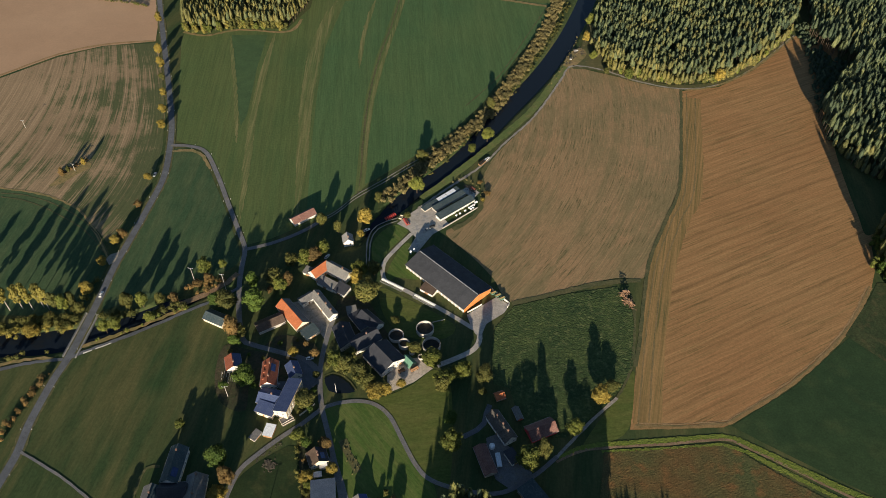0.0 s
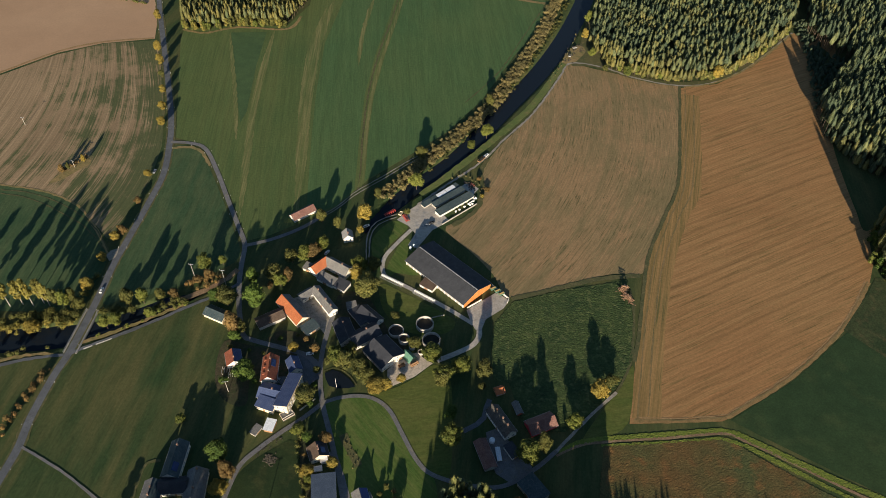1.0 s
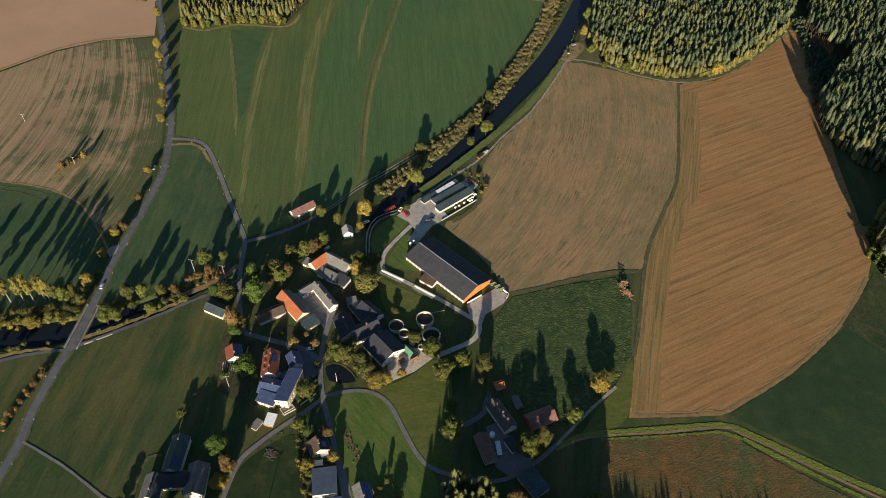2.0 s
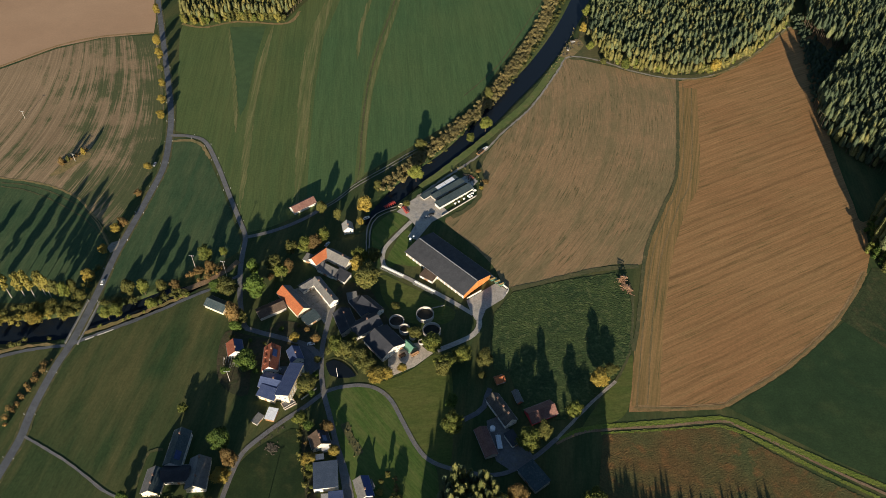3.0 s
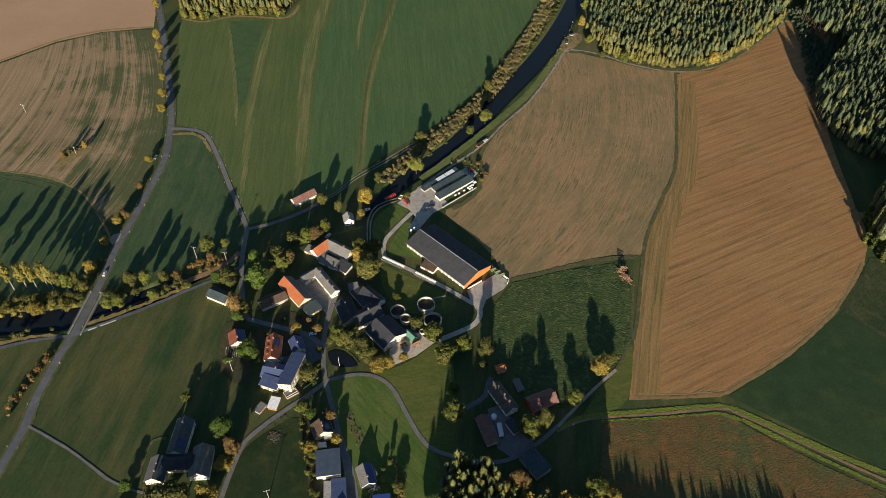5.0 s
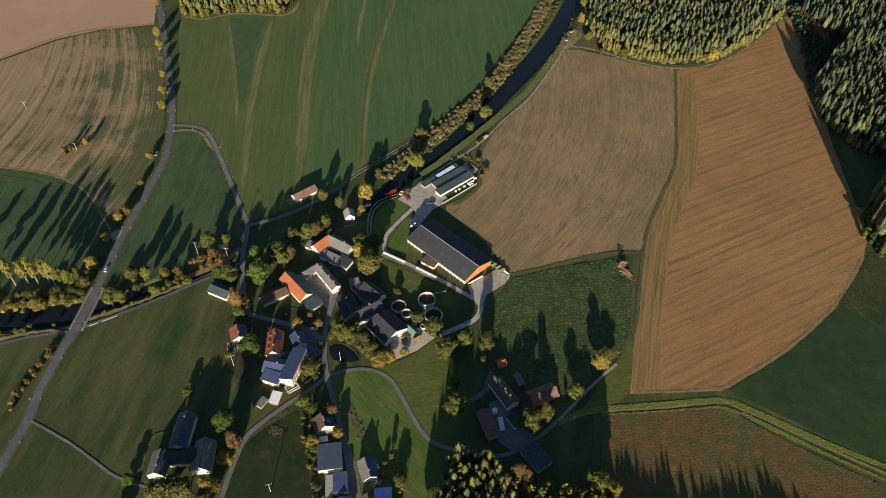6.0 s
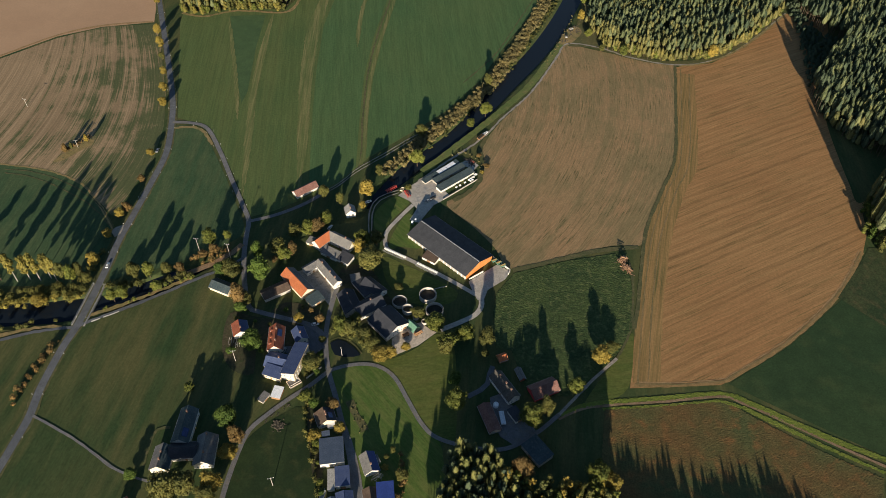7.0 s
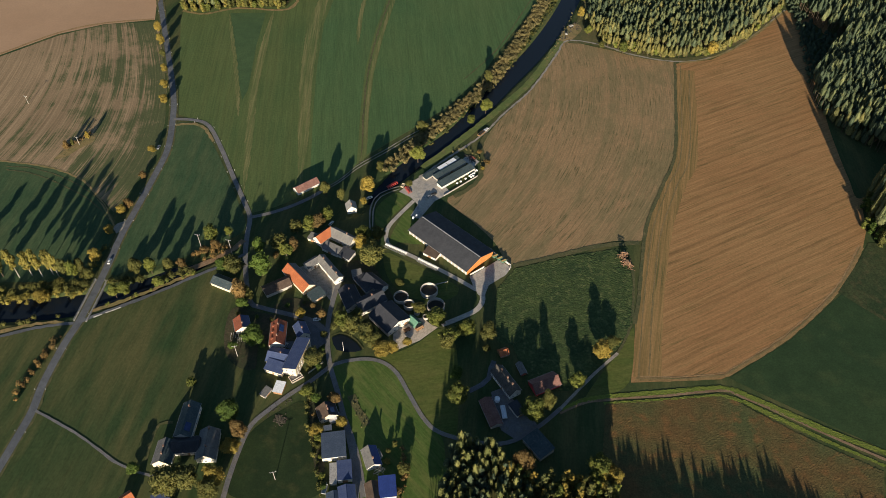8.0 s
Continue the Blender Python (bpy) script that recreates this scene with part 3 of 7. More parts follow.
def clumps(rng, centres, radii, per, size, flat=0.75, core=0.74):
    """Small leaf cards scattered over the outer shell of blobs, each round a dense knot of twigs: vertices and faces."""
    v, f = [], []
    for c, r in zip(centres, radii):
        n = max(6, int(per * r * r))
        d = rng.normal(size=(n, 3))
        d /= np.linalg.norm(d, axis=1)[:, None]
        d[:, 2] = np.where(d[:, 2] < -0.35, -d[:, 2], d[:, 2])
        p = c + d * r * rng.uniform(0.72, 1.08, (n, 1)) * (1, 1, flat)
        nor = d + rng.normal(0, 0.45, (n, 3))
        nor /= np.linalg.norm(nor, axis=1)[:, None]
        a = np.cross(nor, rng.normal(size=(n, 3)))
        a /= np.linalg.norm(a, axis=1)[:, None]
        b = np.cross(nor, a)
        s = size * rng.uniform(0.6, 1.3, (n, 1))
        base = len(v)
        quad = np.stack((p - a * s - b * s * .7, p + a * s - b * s * .55, p + a * s * .8 + b * s * .7, p - a * s * .75 + b * s * .6), 1)
        v.extend(quad.reshape(-1, 3).tolist())
        f.extend((base + np.arange(4 * n).reshape(n, 4)).tolist())
        base = len(v)
        v.extend((c + ICO_V * rng.uniform(0.82, 1.12, (12, 1)) * r * core * (1, 1, flat)).tolist())
        f.extend((base + ICO_F).tolist())
    return v, f


def crown_blobs(rng, h, w, low):
    """Blob centres and sizes of a broad crown, h high and w wide, that begins at low."""
    n = int(rng.integers(22, 28))
    mid = (low + h) / 2
    c, r = [], []
    for i in range(n):
        u = rng.uniform(-1, 1)
        k = math.sqrt(max(0.0, 1 - u * u * 0.9))
        a = rng.uniform(0, 2 * math.pi)
        rad = w / 2 * k * rng.uniform(0.25, 0.78)
        c.append((rad * math.cos(a), rad * math.sin(a), mid + u * (h - low) * 0.36))
        r.append(w * rng.uniform(0.12, 0.22))
    c.append((0, 0, mid)), r.append(w * 0.36)
    c.append((0, 0, mid + (h - low) * 0.22)), r.append(w * 0.27)
    return np.array(c), np.array(r)


def broad_tree(seed, h, w, leaf, bark, low=0.22):
    """Trunk with limbs, and a crown of leaf clumps. Stands at the origin."""
    rng = np.random.default_rng(seed)
    base = thing("tree", Matrix(), "tree", "tree")
    c, r = crown_blobs(rng, h, w, h * low)
    v, f = clumps(rng, c, r, 34.0 if h > 6 else 26.0, 0.25 if h > 6 else 0.28)
    crown = new("crown", mesh_of("crown", v, f, M[leaf]))
    crown.parent = base
    bm = bmesh.new()
    tube(bm, (0, 0, -0.1), (0.1, 0.05, h * 0.45), h * 0.022 + 0.05, h * 0.013, 8)
    tube(bm, (0.1, 0.05, h * 0.44), (0, 0, h * 0.8), h * 0.013, 0.04, 6)
    for q in c[:6]:
        tube(bm, (0.05, 0.02, h * rng.uniform(low, 0.5)), q, h * 0.008, 0.03, 5)
    part("trunk", bm, M[bark], base)
    return base


def conifer_cards(rng, x, y, h, w, n, low=0.5, blunt=0.5):
    """A pine or spruce crown: a ragged cone of branches, and needle cards round it. Vertices, quads and triangles."""
    sides = 7
    rings = []
    for u, k in ((0.0, 0.5), (0.16, 1.0), (0.45, (1 - 0.45) ** blunt), (0.72, (1 - 0.72) ** blunt)):
        a = 2 * math.pi * (np.arange(sides) + rng.uniform(0, 1)) / sides
        rad = w / 2 * 0.80 * k * rng.uniform(0.70, 1.2, sides)
        z = h * (low + (0.97 - low) * u) + rng.normal(0, 0.25, sides)
        rings.append(np.stack((x + np.cos(a) * rad, y + np.sin(a) * rad, z), -1))
    core = np.concatenate((*rings, [[x, y, h * 0.985]]))
    quads = [(r * sides + i, r * sides + (i + 1) % sides, (r + 1) * sides + (i + 1) % sides, (r + 1) * sides + i) for r in range(3) for i in range(sides)]
    tris = [(3 * sides + i, 3 * sides + (i + 1) % sides, 4 * sides) for i in range(sides)]
    u = rng.uniform(0.0, 1.0, n) ** 0.9
    z = h * (low + (0.99 - low) * u)
    rad = w / 2 * (1 - u) ** blunt * np.minimum(1.0, 0.5 + 2.6 * u) * rng.uniform(0.75, 1.12, n) + 0.1
    a = rng.uniform(0, 2 * math.pi, n)
    out = np.stack((np.cos(a), np.sin(a), 0.35 + 0.6 * u), -1)
    p = np.stack((x + np.cos(a) * rad, y + np.sin(a) * rad, z), -1)
    nor = out + rng.normal(0, 0.4, (n, 3))
    nor /= np.linalg.norm(nor, axis=1)[:, None]
    e = np.cross(nor, rng.normal(size=(n, 3)))
    e /= np.linalg.norm(e, axis=1)[:, None]
    g = np.cross(nor, e)
    s = 0.36 * rng.uniform(0.6, 1.35, (n, 1))
    cards = np.stack((p - e * s - g * s * .7, p + e * s - g * s * .5, p + e * s * .8 + g * s * .7, p - e * s * .7 + g * s * .6), 1).reshape(-1, 3)
    k = len(core)
    return np.concatenate((core, cards)), quads + (k + np.arange(4 * n).reshape(n, 4)).tolist() + tris


def conifer_wood(name, poly, spacing, h, w, cards, palette, label, seed, uneven=0.11, blunt=0.5, low=0.5):
    """A wood that nobody could count: stems and branches, all in one mesh. palette: materials and their shares."""
    rng = np.random.default_rng(seed)
    a = np.array(poly)
    x0, y0 = a.min(0)
    x1, y1 = a.max(0)
    gx, gy = np.meshgrid(np.arange(x0, x1, spacing), np.arange(y0, y1, spacing * 0.87))
    gx[1::2] += spacing / 2
    gx, gy = gx + rng.normal(0, spacing * .30, gx.shape), gy + rng.normal(0, spacing * .30, gy.shape)
    ok = inside(gx, gy, poly) & (rng.random(gx.shape) > 0.07)
    share = np.cumsum([p for _, p in palette])
    v, f, which = [], [], []
    for x, y in zip(gx[ok], gy[ok]):
        k = rng.normal(1, uneven) * (1 + 0.18 * noise.noise(Vector((x * 0.03, y * 0.03, seed))))
        pick = rng.random() * 0.75 + 0.125 + 0.35 * noise.noise(Vector((x * 0.025, y * 0.025, seed + 5)))
        kind = int(min(np.searchsorted(share, min(max(pick, 0.0), 0.999) * share[-1]), len(palette) - 1))
        q, faces = conifer_cards(rng, x, y, h * k, w * rng.uniform(0.75, 1.2), cards, low, blunt * rng.uniform(0.8, 1.3))
        base = len(v)
        v.extend(q.tolist())
        f.extend([[base + i for i in face] for face in faces])
        which.extend([kind] * len(faces))
        base = len(v)
        r = 0.17
        v.extend([(x - r, y - r, 0), (x + r, y - r, 0), (x + r, y + r, 0), (x - r, y + r, 0), (x, y, h * k * 0.9)])
        f.extend([(base, base + 1, base + 4), (base + 1, base + 2, base + 4), (base + 2, base + 3, base + 4), (base + 3, base, base + 4)])
        which.extend([len(palette)] * 4)
    me = mesh_of(name, v, f, M[palette[0][0]])
    for key, _ in palette[1:]:
        me.materials.append(M[key])
    me.materials.append(M["bark"])
    me.polygons.foreach_set("material_index", np.array(which, np.int32))
    return tagged(new(name, me), label, "forest", kind="stuff")


def round_wood(name, poly, spacing, h, leaves, label, seed):
    """A mixed wood of broad trees with rounded crowns, one mesh; each tree takes one of the leaves."""
    rng = np.random.default_rng(seed)
    a = np.array(poly)
    x0, y0 = a.min(0)
    x1, y1 = a.max(0)
    gx, gy = np.meshgrid(np.arange(x0, x1, spacing), np.arange(y0, y1, spacing))
    gx, gy = gx + rng.normal(0, spacing * .3, gx.shape), gy + rng.normal(0, spacing * .3, gy.shape)
    ok = inside(gx, gy, poly)
    v, f, which = [], [], []
    for x, y in zip(gx[ok], gy[ok]):
        k = h * rng.normal(1, 0.15)
        w = rng.uniform(1.2, 2.4)
        c, r = [], []
        for i in range(int(rng.integers(6, 10))):
            u = rng.uniform(0.0, 1.0)
            b = rng.uniform(0, 2 * math.pi)
            c.append((x + w * (1 - u * 0.7) * math.cos(b), y + w * (1 - u * 0.7) * math.sin(b), k * (0.62 + 0.34 * u)))
            r.append(rng.uniform(0.85, 1.5))
        c += [(x + rng.uniform(-1, 1), y + rng.uniform(-1, 1), k * low) for low in (0.15, 0.35, 0.55)]
        r += [2.0, 2.1, 2.2]
        q, g = clumps(rng, np.array(c), np.array(r), 12.0, 0.32, 1.0)
        base = len(v)
        v += q
        f += [[i + base for i in face] for face in g]
        which += [int(rng.integers(0, len(leaves)))] * len(g)
        base = len(v)
        v.extend([(x - .2, y - .2, 0), (x + .2, y - .2, 0), (x + .2, y + .2, 0), (x - .2, y + .2, 0), (x, y, k * 0.9)])
        f.extend([(base, base + 1, base + 4), (base + 1, base + 2, base + 4), (base + 2, base + 3, base + 4), (base + 3, base, base + 4)])
        which += [len(leaves)] * 4
    me = mesh_of(name, v, f, M[leaves[0]])
    for key in leaves[1:]:
        me.materials.append(M[key])
    me.materials.append(M["bark"])
    me.polygons.foreach_set("material_index", np.array(which, np.int32))
    return tagged(new(name, me), label, "forest", kind="stuff")


def hedge(name, line, width, h, leaf, label, seed, gap=0.12, per=9.0, step=2.4, many=0):
    """Bushes grown together along a line, one mesh. many: how many bushes stand side by side."""
    rng = np.random.default_rng(seed)
    pts = smooth_line(line, step)
    c, r = [], []
    for p in pts:
        if noise.noise(Vector((p.x * 0.05, p.y * 0.05, seed))) < -0.55 + gap * 3:
            if rng.random() < 0.5:
                continue
        for k in range(many or (2 if width > 4 else 1)):
            s = h * (rng.uniform(0.13, 0.46) if many else rng.uniform(0.22, 0.62))
            c.append((p.x + rng.uniform(-.5, .5) * width, p.y + rng.uniform(-.5, .5) * width, s * 0.8))
            r.append(s)
    v, f = clumps(rng, np.array(c), np.array(r), per * 1.9, 0.28, 1.0, 0.62)
    ob = new(name, mesh_of(name, v, f, M[leaf]))
    return tagged(ob, label, "hedge", kind="stuff")


# ---- buildings ----
def frame_mesh():
    bm = bmesh.new()
    w, h, d, k = 1.15, 1.45, 0.14, 0.12
    block(bm, -w / 2, -d, 0, -w / 2 + k, 0.02, h), block(bm, w / 2 - k, -d, 0, w / 2, 0.02, h)
    block(bm, -w / 2 + k, -d, 0, w / 2 - k, 0.02, k), block(bm, -w / 2 + k, -d, h - k, w / 2 - k, 0.02, h)
    block(bm, -0.04, -d, k, 0.04, 0.0, h - k)
    return bm


def pane_mesh():
    bm = bmesh.new()
    block(bm, -0.5, -0.07, 0.08, 0.5, 0.02, 1.37)
    return bm


def stock(name, bm, material):
    me = bpy.data.meshes.new(name)
    bm.to_mesh(me)
    bm.free()
    me.materials.append(material)
    return me


FRAME, PANE = stock("window_frame", frame_mesh(), M["white"]), stock("pane", pane_mesh(), M["glass"])
bm = bmesh.new()
block(bm, -0.5, -0.1, 0, 0.5, 0.02, 2.05)
block(bm, -0.6, -0.12, 2.05, 0.6, 0.02, 2.2)
DOOR = stock("door", bm, M["wood"])
bm = bmesh.new()
block(bm, -0.35, -0.35, -1.2, 0.35, 0.35, 1.1)
block(bm, -0.45, -0.45, 1.1, 0.45, 0.45, 1.25)
CHIMNEY = stock("chimney", bm, M["old_brick"])


def windows(base, length, width, eave, storeys, gable=0.0, skip=()):
    """Windows along the walls of a house whose ridge runs along x."""
    for side, (span, off, turn) in enumerate(((length, width / 2, 0), (width, length / 2, 90), (length, width / 2, 180), (width, length / 2, 270))):
        if side in skip:
            continue
        n = max(1, int((span - 1.0) / 2.7))
        for s in range(storeys + (1 if gable and side in (1, 3) else 0)):
            z = 0.95 + 2.75 * s
            if z + 1.6 > (eave if s < storeys else gable):
                continue
            count = n if s < storeys else max(1, n - 2)
            for i in range(count):
                x = (i - (count - 1) / 2) * (span - 1.2) / max(n, 1)
                m = pose(0, 0, 0, 0, 0, turn) @ pose(x, -off, z)
                if s == 0 and i == count // 2 and side == 0:
                    again("door", DOOR, base, pose(0, 0, 0, 0, 0, turn) @ pose(x, -off, 0))
                    continue
                w = again("window", FRAME, base, m)
                again("pane", PANE, w, Matrix())


def house(x, y, length, turn, width, eave, ridge, wall, roof, label, roof2=None, name="house", storeys=2, chimneys=(0.2,), over=0.45, group="", gable_wall=None, dormers=0, panels=()):
    """A gabled building: x, y its middle, its ridge along turn. The first slope faces the right of the ridge's way."""
    base = thing(name, pose(x, y, 0, 0, 0, turn), label, name.replace("_", " "), group)
    hl, hw = length / 2 - 0.3, width / 2
    bm = bmesh.new()
    prism(bm, [(-hw, -0.3), (hw, -0.3), (hw, eave), (0, ridge - 0.12), (-hw, eave)], -hl, hl)
    part("wall", bm, M[wall], base)
    if gable_wall:
        bm = bmesh.new()
        prism(bm, [(-hw + .05, 0.1), (hw - .05, 0.1), (hw - .05, eave - .1), (0, ridge - 0.3), (-hw + .05, eave - .1)], hl + 0.003, hl + 0.12)
        part("gable", bm, M[gable_wall], base)
    pitch = (ridge - eave) / hw
    for k, mat_ in ((-1, roof), (1, roof2 or roof)):
        bm = bmesh.new()
        lowy, lowz = k * (hw + over), eave - pitch * over
        prism(bm, [(0, ridge - 0.1), (lowy, lowz - 0.1), (lowy, lowz + 0.14), (0, ridge + 0.16)][::k], -length / 2 - 0.1, length / 2 + 0.1)
        slope = part("roof", bm, M[mat_], base)
        bm = bmesh.new()
        tube(bm, (-length / 2 - 0.1, lowy + k * 0.08, lowz - 0.02), (length / 2 + 0.1, lowy + k * 0.08, lowz - 0.02), 0.08, 0.08, 6)
        part("gutter", bm, M["steel"], base)
        if k == -1:
            for i in range(dormers):
                u = (i + 0.5) / dormers * (length - 3) - (length - 3) / 2
                bm = bmesh.new()
                dz = eave + (ridge - eave) * 0.25
                prism(bm, [(-hw * 0.78, dz + 0.02), (-hw * 0.4, dz + (ridge - eave) * .36), (-hw * 0.4, dz + 1.5), (-hw * 0.78, dz + 1.2)], u - 0.6, u + 0.6)
                d = part("dormer", bm, M[mat_], base)
                bm = bmesh.new()
                block(bm, u - 0.45, -hw * 0.78 - 0.06, dz + 0.25, u + 0.45, -hw * 0.78 - 0.005, dz + 1.05)
                part("window", bm, M["white"], d, "small white dormer window")
    bm = bmesh.new()
    prism(bm, [(-0.22, ridge + 0.06), (0.22, ridge + 0.06), (0.1, ridge + 0.26), (-0.1, ridge + 0.26)], -length / 2 - 0.1, length / 2 + 0.1)
    part("ridge_cap", bm, M[roof], base)
    for u in chimneys:
        again("chimney", CHIMNEY, base, pose(u * length, 0.3, ridge + 0.2))
    slope_angle = math.degrees(math.atan2(ridge - eave, hw))
    for side, u, v, pw, ph in panels:
        bm = bmesh.new()
        block(bm, -pw / 2, -ph / 2, 0.0, pw / 2, ph / 2, 0.10)
        p = part("solar_panel", bm, M["solar"], base)
        p.matrix_basis = pose(u * length, side * hw * v, ridge + 0.2 - (ridge - eave) * v, -side * slope_angle if side else 0)
    if storeys:
        windows(base, hl * 2, width, eave, storeys, ridge - 1.2)
    return base


def shed(x, y, length, turn, width, front, back, wall, roof, label, name="shed", over=0.35, storeys=0, group="", door=True):
    """A single-pitch building; front is the height on the right of its long axis."""
    base = thing(name, pose(x, y, 0, 0, 0, turn), label, name.replace("_", " "), group)
    hl, hw = length / 2, width / 2
    bm = bmesh.new()
    prism(bm, [(-hw, -0.3), (hw, -0.3), (hw, back - 0.1), (-hw, front - 0.1)], -hl, hl)
    part("wall", bm, M[wall], base)
    bm = bmesh.new()
    s = (back - front) / width
    prism(bm, [(-hw - over, front - s * over - 0.08), (hw + over, back + s * over - 0.08), (hw + over, back + s * over + 0.12), (-hw - over, front - s * over + 0.12)], -hl - over, hl + over)
    part("roof", bm, M[roof], base)
    bm = bmesh.new()
    tube(bm, (-hl - over, -hw - over - 0.08, front - s * over), (hl + over, -hw - over - 0.08, front - s * over), 0.07, 0.07, 6)
    part("gutter", bm, M["steel"], base)
    if storeys:
        windows(base, length, width, front, storeys)
    elif door:
        bm = bmesh.new()
        block(bm, -1.3, -hw - 0.08, 0, 1.3, -hw + 0.02, min(2.3, front - 0.5))
        part("gate", bm, M["wood"], base)
    return base


# ==== the ground ====
RIVER = [(155.3, 764.5), (131.3, 689.4), (108.1, 628.7), (79.6, 569.8), (46.5, 515.7), (12.1, 457.9), (-16.6, 424.0), (-35.3, 401.3), (-49.6, 383.0), (-60.4, 358.7), (-75.2, 352.5), (-93.1, 342.6), (-105.4, 336.1), (-121.0, 328.2), (-131.3, 324.0), (-141.4, 318.9), (-154.6, 312.4), (-171.9, 303.5), (-186.0, 294.9), (-204.3, 285.1), (-229.3, 276.8), (-255.6, 273.5), (-295.3, 270.1)]
RIVER_HALF = 6.5
gx, gy = np.meshgrid(np.linspace(-520, 520, 347), np.linspace(20, 900, 294))
d_ = line_distance(gx, gy, [(p.x, p.y) for p in smooth_line(RIVER, 12)])
half_ = RIVER_HALF + 2.0 * np.clip(gx / 50, 0, 1) - 4.7 * np.clip((gx + 175) / 25, 0, 1) * np.clip((-38 - gx) / 22, 0, 1) * 1.62 + 2.2 * np.clip((-215 - gx) / 20, 0, 1)      # a narrow stream within the village
gz = np.where(d_ < half_ - 1, -2.2, np.where(d_ < half_ + 2.5, -2.2 + 2.2 * (d_ - half_ + 1) / 3.5, 0.0))
verts_ = np.stack((gx.ravel(), gy.ravel(), gz.ravel()), -1).tolist()
idx = np.arange(gx.size).reshape(gx.shape)
faces_ = np.stack((idx[:-1, :-1], idx[:-1, 1:], idx[1:, 1:], idx[1:, :-1]), -1).reshape(-1, 4).tolist()
far = len(verts_)
verts_ += [(-4500, -3500, 0), (4500, -3500, 0), (4500, 4900, 0), (-4500, 4900, 0)]
rim = [idx[0, 0], idx[0, -1], idx[-1, -1], idx[-1, 0]]
for i in range(4):
    side = [idx[0, :], idx[:, -1], idx[-1, ::-1], idx[::-1, 0]][i].tolist()
    faces_.append(side[::-1] + [far + i, far + (i + 1) % 4])
ground = tagged(new("ground", mesh_of("ground", verts_, faces_, M["meadow"])), "mown green meadow ground of a river valley", "meadow", kind="structure")
ribbon("water", RIVER, RIVER_HALF * 2 + 8.0, -1.35, M["water"], "dark slow river between overgrown banks", "river")

# fields, each a sheet a little above the ground
sheet("field", [(-411.9, 544.9), (-390.7, 563.9), (-353.7, 598.5), (-318.2, 615.9), (-272.4, 624.7), (-279.7, 661.0), (-309.0, 757.6), (-506.3, 754.7)], 0.05, M["sown"], "freshly sown pale brown field beside a tree-lined road", "field", True)
sheet("field", [(-410.0, 540.5), (-389.6, 561.2), (-352.6, 595.6), (-315.6, 615.9), (-269.5, 621.7), (-251.5, 570.3), (-232.0, 509.9), (-221.6, 464.0), (-218.5, 422.4), (-223.6, 393.8), (-227.7, 370.0), (-230.9, 360.3), (-239.5, 369.9), (-262.5, 393.4), (-292.7, 408.7), (-328.9, 416.0), (-353.9, 415.8)], 0.05, M["stubble_west"], "stubble field streaked green and tan", "field", True)
sheet("field", [(-248.0, 624.0), (-249.5, 645.1), (-199.5, 651.1), (-153.2, 649.6), (-137.0, 691.5), (-137.1, 760.2), (120.9, 764.0), (94.4, 666.1), (60.2, 598.0), (30.0, 529.6), (1.4, 485.1), (-29.1, 453.2), (-57.6, 424.2), (-79.5, 392.3), (-119.7, 365.4), (-134.3, 359.6), (-153.4, 400.7), (-176.6, 446.6), (-194.1, 465.7), (-213.2, 474.4)], 0.04, M["wheat"], "large green winter crop field with faint tramlines", "field", True)
sheet("field", [(-42.0, 722.9), (-48.0, 664.1), (-55.8, 601.3), (-61.0, 536.9), (-61.5, 480.6), (-60.0, 437.5), (-59.9, 424.0), (-29.1, 453.2), (1.4, 485.1), (30.0, 529.6), (60.2, 598.0), (94.4, 666.1), (104.0, 704.0)], 0.06, M["even_crop"], "even dark green crop between track and river", "field", True)
sheet("field", [(-104.0, 705.0), (-113.0, 620.0), (-111.0, 545.0), (-106.5, 480.0), (-101.5, 424.0), (-98.0, 385.0), (-78.0, 396.0), (-66.5, 414.0), (-67.0, 437.5), (-68.5, 480.6), (-69.0, 536.9), (-64.8, 601.3), (-57.0, 664.1), (-51.5, 722.0)], 0.06, M["even_crop"], "even green crop beside the earth track", "field", True)
sheet("field", [(-203.7, 637.1), (-170.2, 638.6), (-169.4, 580.6), (-164.3, 510.7), (-166.4, 494.8), (-178.6, 535.6)], 0.08, M["dark_crop"], "darker green strip within the crop", "field", True)
for level, (pts, w) in enumerate((([(-163.5, 643.0), (-162.4, 580.7), (-159.2, 510.8), (-152.5, 450.4), (-147.1, 403.9), (-144.4, 379.6)], 6.0), ([(-112.5, 709.8), (-119.8, 620.6), (-117.8, 545.0), (-113.3, 480.0), (-108.2, 423.6), (-105.3, 380.0)], 9.0), ([(-119.5, 685.9), (-124.8, 610.4), (-121.5, 536.3), (-115.3, 465.2)], 5.0),
               ([(-204.3, 635.0), (-179.1, 535.6), (-165.1, 472.0)], 3.5), ([(-73.6, 710.3), (-79.5, 642.0), (-78.7, 581.8)], 4.0))):
    ribbon("strip", pts, w, 0.10 + 0.012 * level, M["pale_strip"], "pale dry strip between crop rows", "field strip", 0.5, taper=0.25)
ribbon("field_track", [(-48.4, 722.9), (-53.9, 664.1), (-61.8, 601.3), (-66.1, 536.9), (-65.9, 480.6), (-63.7, 437.5), (-63.9, 413.7)], 1.5, 0.12, M["grass_track"], "rutted earth track across the green field", "track", 0.4)
ribbon("field_track", [(-44.4, 723.0), (-50.0, 664.2), (-57.6, 601.3), (-62.8, 537.0), (-63.2, 480.6), (-61.6, 437.6), (-62.8, 416.3)], 3.0, 0.13, M["pale_strip"], "dry grass margin beside the earth track", "track", 0.3)
